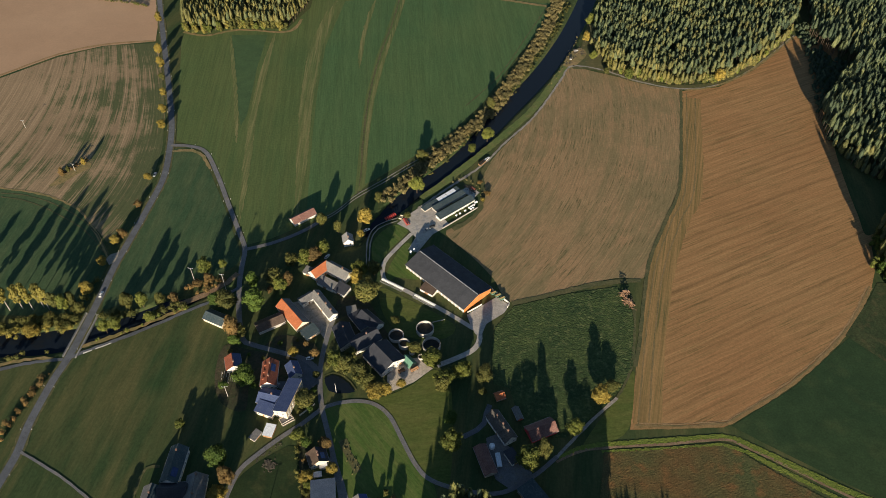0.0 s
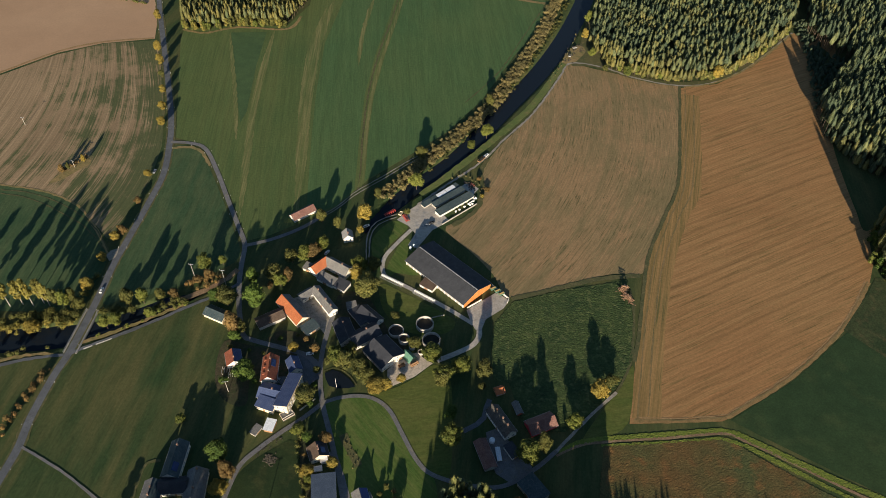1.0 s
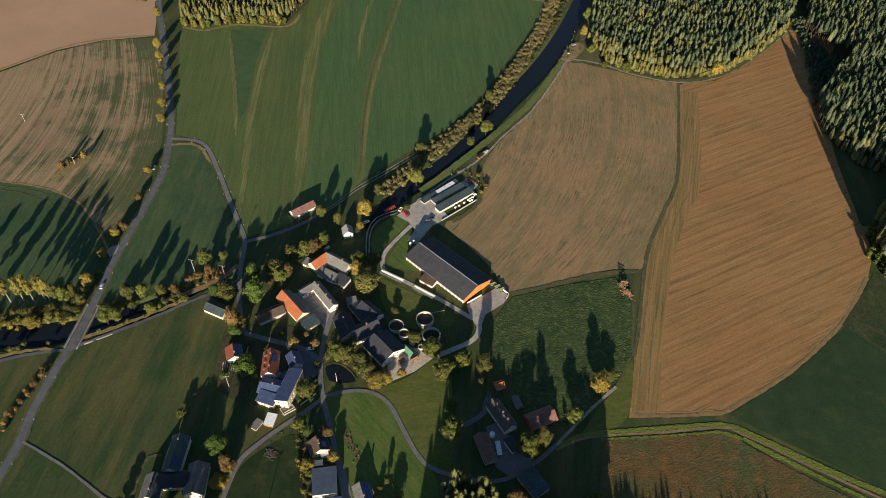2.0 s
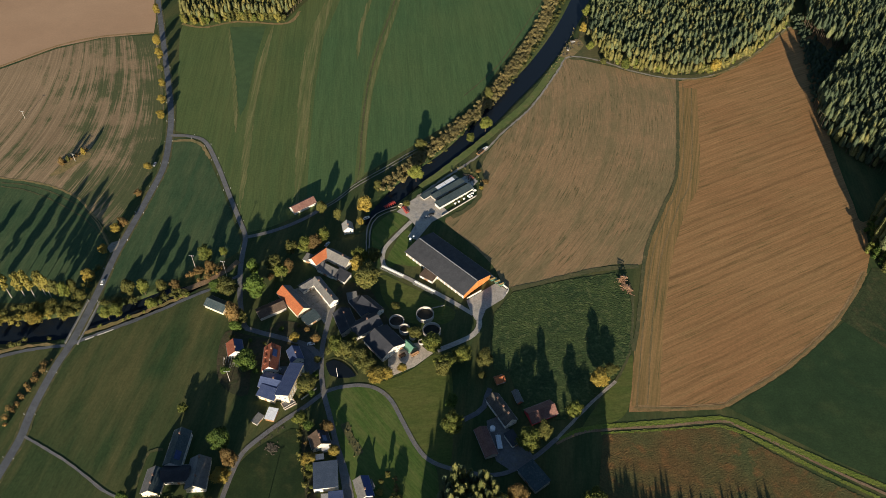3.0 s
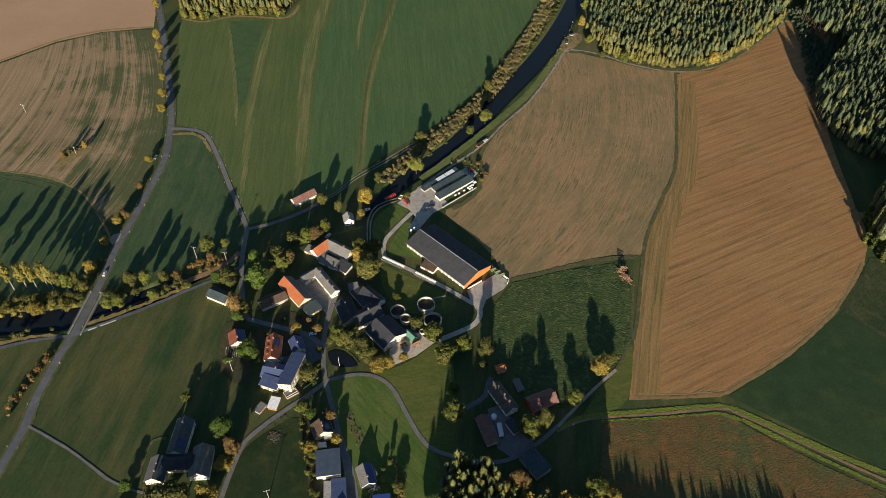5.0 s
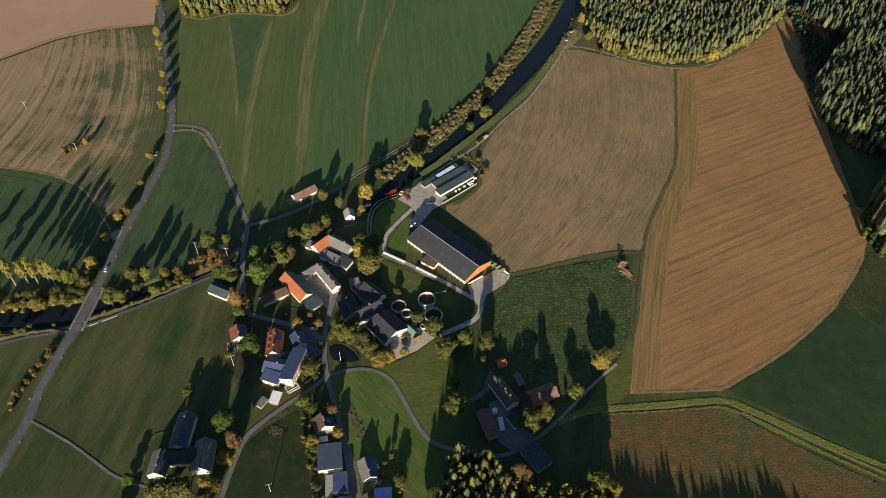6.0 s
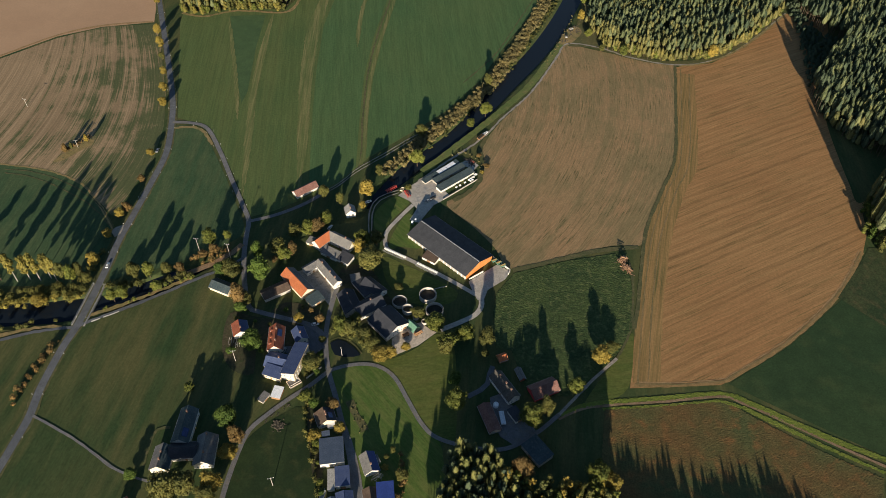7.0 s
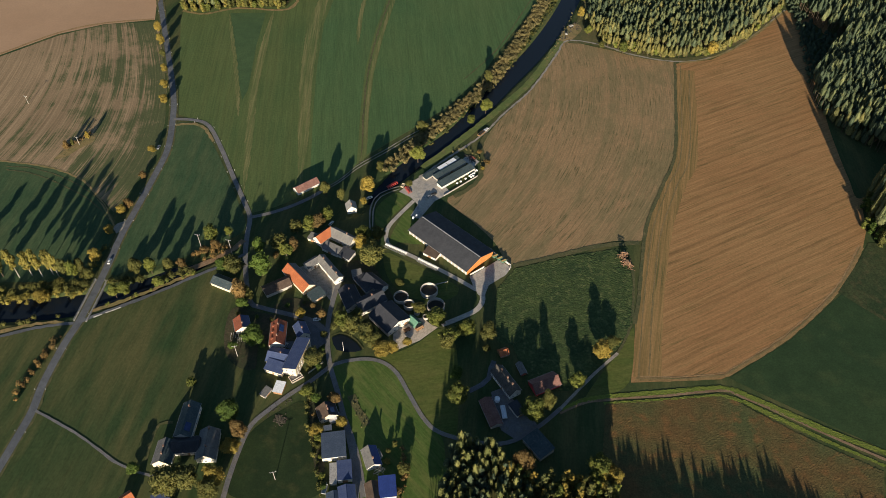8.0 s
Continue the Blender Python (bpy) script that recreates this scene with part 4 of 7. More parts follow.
ribbon("field_track", [(96.9, 694.8), (73.3, 638.7), (46.3, 574.0), (15.6, 525.2)], 0.9, 0.12, M["grass_track"], "faint brown wheel track in the crop", "track", 0.3)
sheet("field", [(109.3, 586.1), (136.9, 577.0), (178.8, 559.3), (199.6, 552.4), (180.9, 461.3), (172.7, 426.7), (154.8, 387.5), (137.7, 351.3), (130.2, 332.7), (112.2, 332.5), (79.4, 323.0), (43.6, 310.8), (32.4, 330.7), (19.0, 350.1), (0.9, 371.8), (5.7, 378.8), (20.3, 389.7), (25.4, 400.7), (28.0, 417.3), (27.3, 435.8), (42.4, 466.9), (68.9, 507.0), (97.9, 563.7)], 0.05, M["stubble_mid"], "pale stubble field with greenish streaks", "field")
sheet("field", [(201.2, 550.6), (233.6, 557.2), (272.4, 585.3), (327.9, 645.3), (360.6, 626.9), (320.9, 508.4), (323.5, 448.7), (328.4, 428.4), (291.8, 366.7), (286.4, 344.7), (275.3, 323.9), (247.3, 287.9), (204.1, 251.1), (164.4, 226.3), (155.4, 222.1), (103.8, 219.8), (113.3, 258.5), (130.2, 322.5), (139.2, 351.3), (156.4, 387.5), (174.4, 426.7), (190.7, 499.0)], 0.05, M["stubble_east"], "large ploughed brown field with slanting furrows", "field", True)
ribbon("headland", [(206.5, 540.3), (182.6, 426.8), (164.4, 388.7), (145.4, 343.3), (132.8, 303.0), (121.4, 258.5), (114.0, 222.2)], 16.0, 0.09, M["headland"], "turned headland along the furrows", "field strip", 0.5)
for k, pts in enumerate(([(106.3, 221.7), (131.6, 221.5), (156.2, 224.0), (164.8, 227.8), (204.7, 253.1), (247.3, 289.7), (276.5, 326.9)], [(108.3, 223.9), (132.0, 223.8), (156.1, 226.2), (164.0, 229.6), (203.7, 255.2), (245.8, 291.5), (275.0, 329.0)])):
    ribbon("headland", pts, 0.7 if k else 1.9, 0.09 + 0.01 * k, M["pale_soil"] if k else M["headland_edge"], "turned pale soil along the field's edge", "field strip", 0.35)
for k, pts in enumerate(([(107.1, 222.8), (131.8, 222.6), (156.1, 225.1), (164.4, 228.9), (204.5, 254.3), (246.6, 290.6), (275.7, 327.9)], [(204.3, 547.2), (178.2, 426.7), (159.7, 387.5), (140.4, 343.3), (128.5, 303.0), (117.0, 258.5), (108.7, 222.5)], [(210.1, 540.3), (184.6, 426.8), (166.1, 387.6), (146.5, 343.3), (133.9, 303.0), (122.7, 258.6), (115.2, 225.1)])):
    ribbon("headland", pts, 0.9, 0.12 + 0.01 * k, M["green_rut"], "greenish wheel rut along the field's edge", "field strip", 0.3)
sheet("field", [(160.3, 222.9), (203.7, 249.9), (248.8, 287.0), (278.2, 323.9), (290.1, 333.2), (338.4, 324.5), (260.8, 161.4), (230.0, 178.0), (199.1, 197.4), (174.8, 212.8)], 0.05, M["east_green"], "dark green winter crop beside the ploughed field", "field", True)
# outline follows the shadow's edge, so the shade reads green instead of brown
sheet("meadow", [(331.1, 614.3), (323.8, 554.8), (311.1, 504.3), (302.3, 462.6), (297.3, 428.0), (293.8, 396.2), (293.2, 375.3), (320.0, 399.5), (342.4, 454.5), (331.9, 476.1), (322.4, 512.5), (344.9, 568.6), (346.5, 616.5)], 0.08, M["meadow"], "grass deepening the shade between ploughed field and conifer wood", "meadow")
sheet("field", [(245.7, 287.4), (265.8, 264.3), (310.0, 250.0), (338.0, 322.0), (291.4, 331.0), (282.0, 331.0), (272.7, 318.5)], 0.09, M["weedy"], "weedy fallow ground beside the ploughed field", "field", True)
rough_field("field", [(44.5, 307.9), (78.9, 318.5), (112.2, 325.4), (118.9, 312.5), (118.6, 293.5), (112.7, 262.7), (103.3, 246.2), (88.6, 230.5), (67.6, 213.7), (45.7, 213.6), (38.2, 245.6), (29.0, 247.6), (28.8, 274.8), (31.8, 290.4)], M["rape"], "green leafy crop with uneven clumps", 0.62, 0.17, 3)
rough_field("field", [(87.0, 206.1), (122.8, 209.6), (154.6, 212.7), (169.7, 200.6), (196.8, 181.9), (225.0, 165.6), (216.1, 143.8), (59.9, 142.6), (80.9, 175.3)], M["heath"], "reddish brown withering crop with green clumps", 0.62, 0.10, 5)
rough_field("strip", [(61.9, 203.5), (73.3, 209.5), (86.0, 212.1), (124.0, 215.6), (153.5, 218.4), (163.2, 216.0), (183.0, 204.1), (208.3, 189.1), (237.7, 174.0), (236.4, 170.9), (205.4, 185.2), (180.2, 200.0), (160.6, 212.0), (152.6, 214.8), (123.2, 211.7), (86.2, 208.6), (73.5, 206.0), (63.1, 200.7)], M["flower_strip"], "bright green strip of cover crop", 0.6, 0.14, 7)
rough_field("strip", [(86.0, 207.2), (122.9, 209.9), (153.1, 213.0), (165.7, 208.2), (181.2, 198.3), (203.3, 183.6), (234.1, 165.4), (233.2, 163.3), (201.0, 181.3), (178.0, 195.5), (163.5, 205.7), (151.5, 210.5), (122.5, 207.8), (85.7, 205.1)], M["flower_strip"], "bright green strip of cover crop", 0.6, 0.14, 9)
ribbon("lane", [(61.5, 199.7), (72.8, 205.3), (85.5, 208.2), (123.2, 211.3), (153.4, 214.5), (163.3, 210.6), (181.7, 200.0), (206.6, 184.5), (235.2, 168.1)], 1.6, 0.15, M["soil"], "dark wheel lane between green strips", "track", 0.2)
GOLDEN = [(-59.3, 234.6), (-46.5, 236.3), (-36.6, 233.6), (-28.5, 226.1), (-21.2, 212.3), (-13.0, 197.0), (-4.4, 188.4), (4.2, 185.5), (6.4, 211.4), (6.2, 229.8), (4.3, 249.4), (-4.7, 258.3), (-16.1, 248.4), (-28.3, 241.1), (-40.1, 237.5)]
for pts in ([(-66.5, 230.0), (-59.2, 233.8), (-46.5, 235.5), (-36.6, 232.9), (-28.5, 225.4), (-21.2, 211.6), (-13.0, 196.4), (-4.4, 187.8), (-1.3, 174.6), (-3.9, 149.2), (-44.4, 148.9), (-49.6, 174.3), (-55.1, 193.7), (-61.1, 212.7)],
            [(-37.5, 326.0), (-36.1, 341.5), (-24.8, 363.5), (-15.0, 331.3), (-31.8, 331.1)], [(-49.0, 363.3), (-36.3, 380.7), (-25.3, 375.0), (-37.0, 356.7), (-45.6, 341.5)]):
    sheet("meadow", pts, 0.05, M["lawn"], "short bright green meadow", "meadow")
for pts in ([(-351.0, 415.0), (-327.2, 414.6), (-291.3, 407.4), (-261.4, 392.0), (-239.9, 368.2), (-225.5, 343.9), (-224.6, 324.1), (-227.5, 302.0), (-236.0, 295.8), (-280.5, 295.1), (-301.8, 294.9)],
            [(-211.8, 463.5), (-199.2, 463.3), (-189.0, 456.5), (-174.5, 430.0), (-158.5, 397.5), (-145.5, 369.0), (-138.0, 352.0), (-137.2, 341.6), (-151.3, 329.0), (-171.2, 317.6), (-194.1, 307.5), (-205.8, 304.5), (-214.5, 301.6), (-215.8, 326.3), (-213.6, 358.9), (-210.3, 394.0), (-208.2, 429.2), (-210.5, 450.0)]):
    sheet("meadow", pts, 0.03, M["river_meadow"], "green meadow tinted blue for haze, crossed by long tree shadows", "meadow")
sheet("meadow", [(103.0, 244.2), (111.7, 259.3), (111.2, 250.3), (102.9, 220.2), (87.4, 210.7), (76.3, 208.5), (88.7, 226.7)], 0.05, M["gold_lawn"], "dry grass corner beside the ploughed field", "meadow")
sheet("meadow", [(-40.5, 321.5), (-27.0, 315.0), (-13.0, 306.5), (1.0, 297.0), (8.0, 290.0), (2.0, 281.5), (-18.0, 281.0), (-31.0, 290.0), (-39.0, 304.0)], 0.05, M["gold_lawn"], "sunny grass slope below the calf hutches", "meadow")
sheet("meadow", GOLDEN, 0.05, M["gold_lawn"], "meadow of yellowing autumn grass", "meadow")

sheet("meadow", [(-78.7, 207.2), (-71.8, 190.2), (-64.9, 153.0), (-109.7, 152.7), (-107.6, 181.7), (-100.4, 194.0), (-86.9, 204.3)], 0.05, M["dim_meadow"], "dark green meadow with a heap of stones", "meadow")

sheet("verge", [(-293.0, 417.9), (-289.5, 426.1), (-282.6, 436.7), (-274.3, 447.5), (-269.5, 441.0), (-277.9, 430.4), (-285.0, 420.8)], 0.09, M["dry"], "dry unploughed islet in the stubble", "verge")
ribbon("headland", [(-405.7, 552.9), (-391.5, 565.7), (-354.4, 600.4), (-318.8, 617.9), (-273.8, 625.7)], 2.6, 0.10, M["pale_soil"], "pale soil along the sown field's edge", "field strip", 0.3)
ribbon("headland", [(-346.7, 418.4), (-328.6, 415.4), (-292.4, 408.1), (-262.3, 392.8), (-235.5, 362.5)], 1.8, 0.10, M["dry"], "pale soil along the stubble's edge", "field strip", 0.5)
ribbon("headland", [(-245.9, 373.9), (-235.9, 361.4), (-226.9, 347.7), (-221.7, 340.8)], 1.6, 0.10, M["dry"], "worn ruts from road to stubble", "track", 0.3)

for pts in ([(-325.0, 409.6), (-308.0, 407.9), (-287.8, 401.4), (-266.1, 389.8), (-245.9, 374.0), (-231.8, 357.1), (-226.1, 349.0)], [(-323.4, 405.7), (-305.7, 402.2), (-287.9, 395.0), (-269.0, 384.3), (-253.1, 373.9), (-239.2, 361.4), (-229.7, 350.5)]):
    ribbon("field_track", pts, 0.9, 0.11, M["grass_track"], "worn wheel line along the meadow's edge", "track", 0.3)

# roads and tracks
MAIN_ROAD = [(-303.0, 744.6), (-284.2, 683.6), (-256.0, 598.8), (-234.8, 534.9), (-222.3, 494.1), (-215.8, 464.0), (-211.0, 429.2), (-213.1, 393.9), (-216.4, 358.8), (-218.6, 337.1), (-219.1, 309.3), (-220.5, 281.3), (-222.3, 261.8), (-225.1, 246.5), (-227.3, 219.6), (-226.7, 200.8), (-228.4, 186.3), (-230.2, 172.8), (-233.9, 148.9)]
for off, w in ((2.9, 1.4), (-2.9, 1.4)):
    line = smooth_line(MAIN_ROAD, 20)
    verge = []
    for i, p in enumerate(line):
        d = (line[min(i + 1, len(line) - 1)] - line[max(i - 1, 0)]).normalized()
        verge.append((p.x - d.y * off, p.y + d.x * off))
    ribbon("verge", verge, w, 0.10, M["verge"], "dry grass verge beside the country road", "verge", 0.4)
ribbon("road", MAIN_ROAD, 4.6, 0.14, M["asphalt"], "grey asphalt country road", "road")
ribbon("road", [(-215.7, 468.4), (-199.7, 467.1), (-186.5, 460.0), (-171.4, 433.0), (-156.3, 400.7), (-143.0, 372.6), (-135.5, 355.7), (-134.0, 337.9), (-132.0, 320.0), (-127.0, 295.9), (-121.3, 278.7), (-115.0, 274.8), (-97.0, 269.3), (-80.9, 263.9), (-71.4, 254.8)], 3.3, 0.16, M["lane_asphalt"], "narrow asphalt village lane", "road")
ribbon("road", [(-136.0, 354.6), (-122.5, 359.2), (-109.9, 365.5), (-97.4, 374.2), (-87.4, 383.8)], 3.0, 0.17, M["lane_asphalt"], "narrow asphalt lane to a shed", "road")
for pts in ([(-87.5, 384.9), (-75.9, 396.6), (-64.2, 412.4), (-45.3, 430.3), (-31.0, 444.8), (-11.8, 462.0)], [(-87.3, 382.6), (-75.6, 394.1), (-63.9, 409.2), (-45.1, 427.0), (-30.8, 441.3), (-11.7, 458.4)]):
    ribbon("track", pts, 0.7, 0.15, M["gravel"], "pale wheel rut of the farm track", "track", 0.2)
ribbon("road", [(-67.4, 300.2), (-70.1, 282.7), (-71.6, 265.2), (-70.6, 248.7), (-67.3, 231.5), (-61.6, 214.5), (-55.1, 193.7), (-49.6, 174.3), (-45.7, 150.3)], 2.9, 0.16, M["lane_asphalt"], "village lane past the pond", "road")
ribbon("road", [(-58.3, 201.0), (-52.9, 188.5), (-48.4, 176.0), (-45.2, 164.1), (-42.1, 151.3)], 3.8, 0.13, M["lane_asphalt"], "widened asphalt forecourt along the lane", "road", 0.2)
ribbon("road", [(-67.2, 230.7), (-59.3, 234.2), (-46.5, 235.9), (-36.6, 233.3), (-28.5, 225.8), (-21.2, 211.9), (-13.0, 196.7), (-4.4, 188.1), (14.0, 182.4), (31.7, 181.9), (48.6, 191.2), (62.4, 203.1)], 2.4, 0.18, M["lane_asphalt"], "curving asphalt lane to the farm", "road")
ribbon("track", [(62.0, 202.7), (83.4, 225.2), (99.7, 240.2)], 1.8, 0.18, M["gravel"], "pale gravel track up from the farm", "track", 0.15)
ribbon("track", [(99.7, 240.2), (109.5, 257.6), (115.5, 278.4), (119.5, 300.0), (120.0, 318.0)], 1.5, 0.18, M["grass_track"], "worn field track beside the leafy crop", "track", 0.3)
ribbon("road", [(-67.2, 230.7), (-76.8, 220.9), (-88.0, 211.4), (-98.1, 201.5), (-105.5, 192.6), (-109.0, 180.1), (-111.8, 160.0), (-112.7, 141.4)], 2.7, 0.19, M["lane_asphalt"], "asphalt lane between meadows", "road")
ribbon("track", [(-225.0, 201.3), (-210.7, 194.1), (-198.4, 187.5), (-188.9, 181.5), (-179.4, 175.4), (-173.4, 171.2), (-157.0, 164.3), (-145.0, 162.2), (-128.6, 161.4)], 1.4, 0.17, M["lane_asphalt"], "grey gravel track across the meadow", "track", 0.2)
ribbon("track", [(-148.2, 194.0), (-151.8, 193.7), (-154.8, 192.3), (-156.4, 189.2), (-156.9, 184.5), (-156.7, 178.1), (-156.4, 171.6)], 1.5, 0.12, M["verge"], "worn earth path beside the farm", "path", 0.5)
ribbon("track", [(-221.6, 262.6), (-215.6, 266.9), (-201.1, 274.9), (-180.3, 287.1), (-162.3, 299.3), (-145.0, 310.0), (-132.4, 320.0)], 2.4, 0.17, M["asphalt"], "track along the river bank", "track", 0.3)
for pts in ([(-214.4, 266.6), (-209.9, 269.0)], [(-208.2, 270.0), (-204.0, 272.3), (-200.0, 274.6)]):
    ribbon("trim", pts, 0.9, 0.20, M["white_wall"], "white painted edge strip of the river track", "edge strip", 0.1)
ribbon("track", [(-224.8, 262.2), (-243.2, 259.1), (-261.0, 253.5), (-278.0, 246.9)], 2.2, 0.17, M["asphalt"], "track along the river bank", "track", 0.3)
ribbon("verge", [(-217.0, 271.2), (-202.3, 278.8), (-181.4, 290.8), (-161.5, 303.6)], 2.6, 0.12, M["dry"], "dry grass on the river bank", "verge", 0.6)
ribbon("verge", [(-231.0, 262.6), (-244.3, 262.0), (-262.4, 256.8), (-279.8, 250.9)], 2.2, 0.12, M["dry"], "dry grass on the river bank", "verge", 0.6)
ribbon("verge", [(-53.3, 211.3), (-50.2, 204.4), (-46.6, 197.6), (-43.2, 192.4)], 4.0, 0.1, M["verge"], "strip of dry cut grass in the meadow", "verge", 0.6)
sheet("yard", [(-226.3, 344.4), (-224.6, 348.8), (-219.8, 351.1), (-219.5, 342.2), (-222.4, 338.9)], 0.12, M["gravel"], "gravel lay-by beside the country road", "yard")
ribbon("verge", [(-212.7, 460.4), (-197.6, 462.1), (-187.0, 454.3), (-178.5, 439.7)], 2.6, 0.12, M["dry"], "dry grass inside the road's bend", "verge", 0.6)
sheet("yard", [(-33.5, 381.9), (-25.9, 391.6), (-16.8, 400.3), (-6.5, 396.1), (3.7, 381.1), (-8.2, 371.7), (-18.3, 353.6), (-24.6, 356.8), (-19.9, 368.1), (-25.3, 376.1)], 0.12, M["concrete"], "concrete farmyard between the sheds", "yard", True)
ribbon("road", [(-22.8, 372.1), (-33.1, 356.8), (-40.0, 343.6), (-39.2, 330.0), (-31.5, 324.0), (-16.4, 314.2), (1.9, 301.8), (18.8, 288.9)], 2.9, 0.15, M["concrete"], "concrete lane beside the long barn", "road")
sheet("yard", [(14.7, 300.0), (34.0, 315.1), (42.0, 308.4), (38.0, 301.7), (26.6, 292.7), (23.2, 282.7), (19.7, 284.9), (16.7, 292.6)], 0.13, M["concrete"], "concrete apron in front of the barn", "yard", True)
ribbon("road", [(21.3, 292.6), (22.4, 281.3), (18.4, 272.9), (8.8, 266.8), (-3.1, 260.8)], 3.4, 0.19, M["concrete"], "pale concrete ramp up to the barn", "road")
sheet("yard", [(-32.0, 253.9), (-24.4, 264.0), (-15.0, 266.6), (-8.8, 260.7), (-5.4, 259.1), (-16.2, 249.2), (-28.4, 242.7), (-31.6, 247.0)], 0.12, M["pale_yard"], "concrete yard beside the slurry tanks", "yard", True)
ribbon("track", [(-19.6, 397.8), (1.6, 420.2), (27.6, 447.5), (46.4, 475.9), (71.6, 511.1), (97.9, 563.7), (110.5, 588.0), (137.7, 582.6), (165.1, 565.4), (200.0, 554.2), (234.5, 560.8), (273.5, 589.1), (326.3, 645.3)], 1.7, 0.13, M["gravel"], "gravel track along the stubble field", "track", 0.4)
for pts in ([(-33.4, 387.9), (-47.4, 379.4), (-52.7, 365.0), (-52.0, 341.4), (-55.0, 336.1), (-62.2, 336.0)], [(-33.3, 384.9), (-46.0, 376.5), (-50.6, 363.3), (-50.1, 340.9), (-53.7, 333.5), (-61.9, 333.4)]):
    ribbon("lane", pts, 0.8, 0.15, M["gravel"], "gravel wheel rut below the yard", "track", 0.2)
ribbon("lane", [(201.1, 555.1), (189.7, 498.9), (173.6, 426.7), (155.6, 387.5), (138.5, 351.3), (129.8, 322.5), (120.2, 284.4), (113.2, 261.8)], 2.4, 0.12, M["grass_track"], "grassy track between two fields", "track", 0.3)
ribbon("lane", [(43.5, 309.4), (64.0, 315.9), (94.5, 325.7), (113.6, 329.4), (128.7, 330.6)], 3.5, 0.12, M["grass_track"], "grass strip above the leafy crop", "track", 0.4)
ribbon("verge", [(130.6, 586.3), (141.5, 580.8), (165.3, 566.3), (198.1, 556.8), (235.1, 563.6), (274.3, 592.0), (324.1, 645.3)], 6.0, 0.08, M["verge"], "rough grass along the edge of the wood", "verge", 0.5)
ribbon("verge", [(204.3, 551.6), (234.2, 559.9), (273.2, 588.2), (325.6, 643.1)], 2.0, 0.14, M["dry"], "dry grass at the edge of the wood", "verge", 0.5)
ribbon("verge", [(-250.3, 641.8), (-228.5, 635.7), (-198.6, 646.8), (-152.4, 644.2), (-142.3, 668.5)], 3.0, 0.14, M["dry"], "dry grass at the edge of the wood", "verge", 0.6)
sheet("verge", [(109.8, 586.1), (118.1, 605.6), (126.8, 634.2), (137.1, 673.5), (141.0, 644.9), (139.4, 609.8), (143.8, 582.7), (125.7, 583.4)], 0.07, M["verge"], "rough dry grass between river tip and wood", "verge")
sheet("yard", [(103.0, 588.9), (111.3, 609.5), (121.9, 619.7), (126.9, 609.7), (117.8, 593.8), (109.7, 585.1)], 0.10, M["dry"], "bare earth tip beside the river", "yard")
sheet("yard", [(24.5, 213.4), (30.3, 216.0), (36.1, 208.9), (43.4, 201.9), (48.7, 191.8), (36.2, 183.8), (29.0, 189.0), (25.8, 197.7)], 0.10, M["lane_asphalt"], "shaded farmyard of the eastern farm", "yard", True)
ribbon("lane", [(27.2, 234.6), (25.1, 229.2), (23.6, 222.5), (19.4, 218.4), (12.1, 214.0)], 3.0, 0.11, M["asphalt"], "short paved way beside the eastern farmhouse", "path", 0.2)
sheet("yard", [(-95.7, 308.1), (-81.9, 313.0), (-66.1, 301.2), (-70.7, 278.2), (-79.0, 289.4), (-91.1, 300.9)], 0.10, M["gravel"], "courtyard between village houses", "yard", True)
sheet("yard", [(-100.3, 248.4), (-87.1, 248.6), (-86.1, 265.1), (-73.8, 261.0), (-70.6, 248.7), (-77.8, 240.7), (-85.7, 238.6)], 0.10, M["asphalt"], "paved yard between the houses", "yard", True)

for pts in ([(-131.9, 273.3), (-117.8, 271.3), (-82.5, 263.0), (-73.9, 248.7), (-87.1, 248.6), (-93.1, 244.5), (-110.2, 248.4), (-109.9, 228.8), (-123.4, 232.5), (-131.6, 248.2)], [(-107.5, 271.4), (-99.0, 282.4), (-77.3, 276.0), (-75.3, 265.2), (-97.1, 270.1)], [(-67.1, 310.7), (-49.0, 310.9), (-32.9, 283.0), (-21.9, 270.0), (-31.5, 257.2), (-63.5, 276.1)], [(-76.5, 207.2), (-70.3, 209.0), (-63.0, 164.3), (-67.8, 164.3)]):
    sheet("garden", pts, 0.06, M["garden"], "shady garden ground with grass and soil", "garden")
ribbon("track", [(-168.0, 305.0), (-159.4, 309.9), (-150.0, 316.3), (-140.8, 325.0), (-135.2, 332.7)], 4.0, 0.11, M["soil"], "brown earth track beside the river", "track", 0.4)

hedge("bank_scrub", [(5.8, 427.5), (12.2, 431.6), (18.5, 427.7), (24.8, 422.4), (26.5, 410.8)], 2.2, 1.6, "scrub", "brown weeds round the cattle sheds", 51, 0.1)
sheet("yard", [(10.8, 417.1), (15.9, 422.3), (25.0, 415.9), (20.7, 409.5), (16.6, 413.3)], 0.1, M["concrete"], "cracked grey slab behind the cattle sheds", "yard")
ribbon("verge", [(32.9, 451.1), (27.3, 435.8), (28.0, 417.3), (25.4, 400.7), (20.3, 389.7), (5.7, 376.5)], 3.5, 0.1, M["verge"], "rough dry grass at the stubble's edge", "verge", 0.6)
ribbon("verge", [(110.6, 598.6), (99.2, 576.5), (72.5, 523.4), (47.0, 487.2), (21.2, 453.8), (-2.7, 424.8), (-17.0, 408.4)], 6.0, 0.08, M["bank_grass"], "mown grass strip, sunlight in its colour, between river and track", "verge", 0.4)

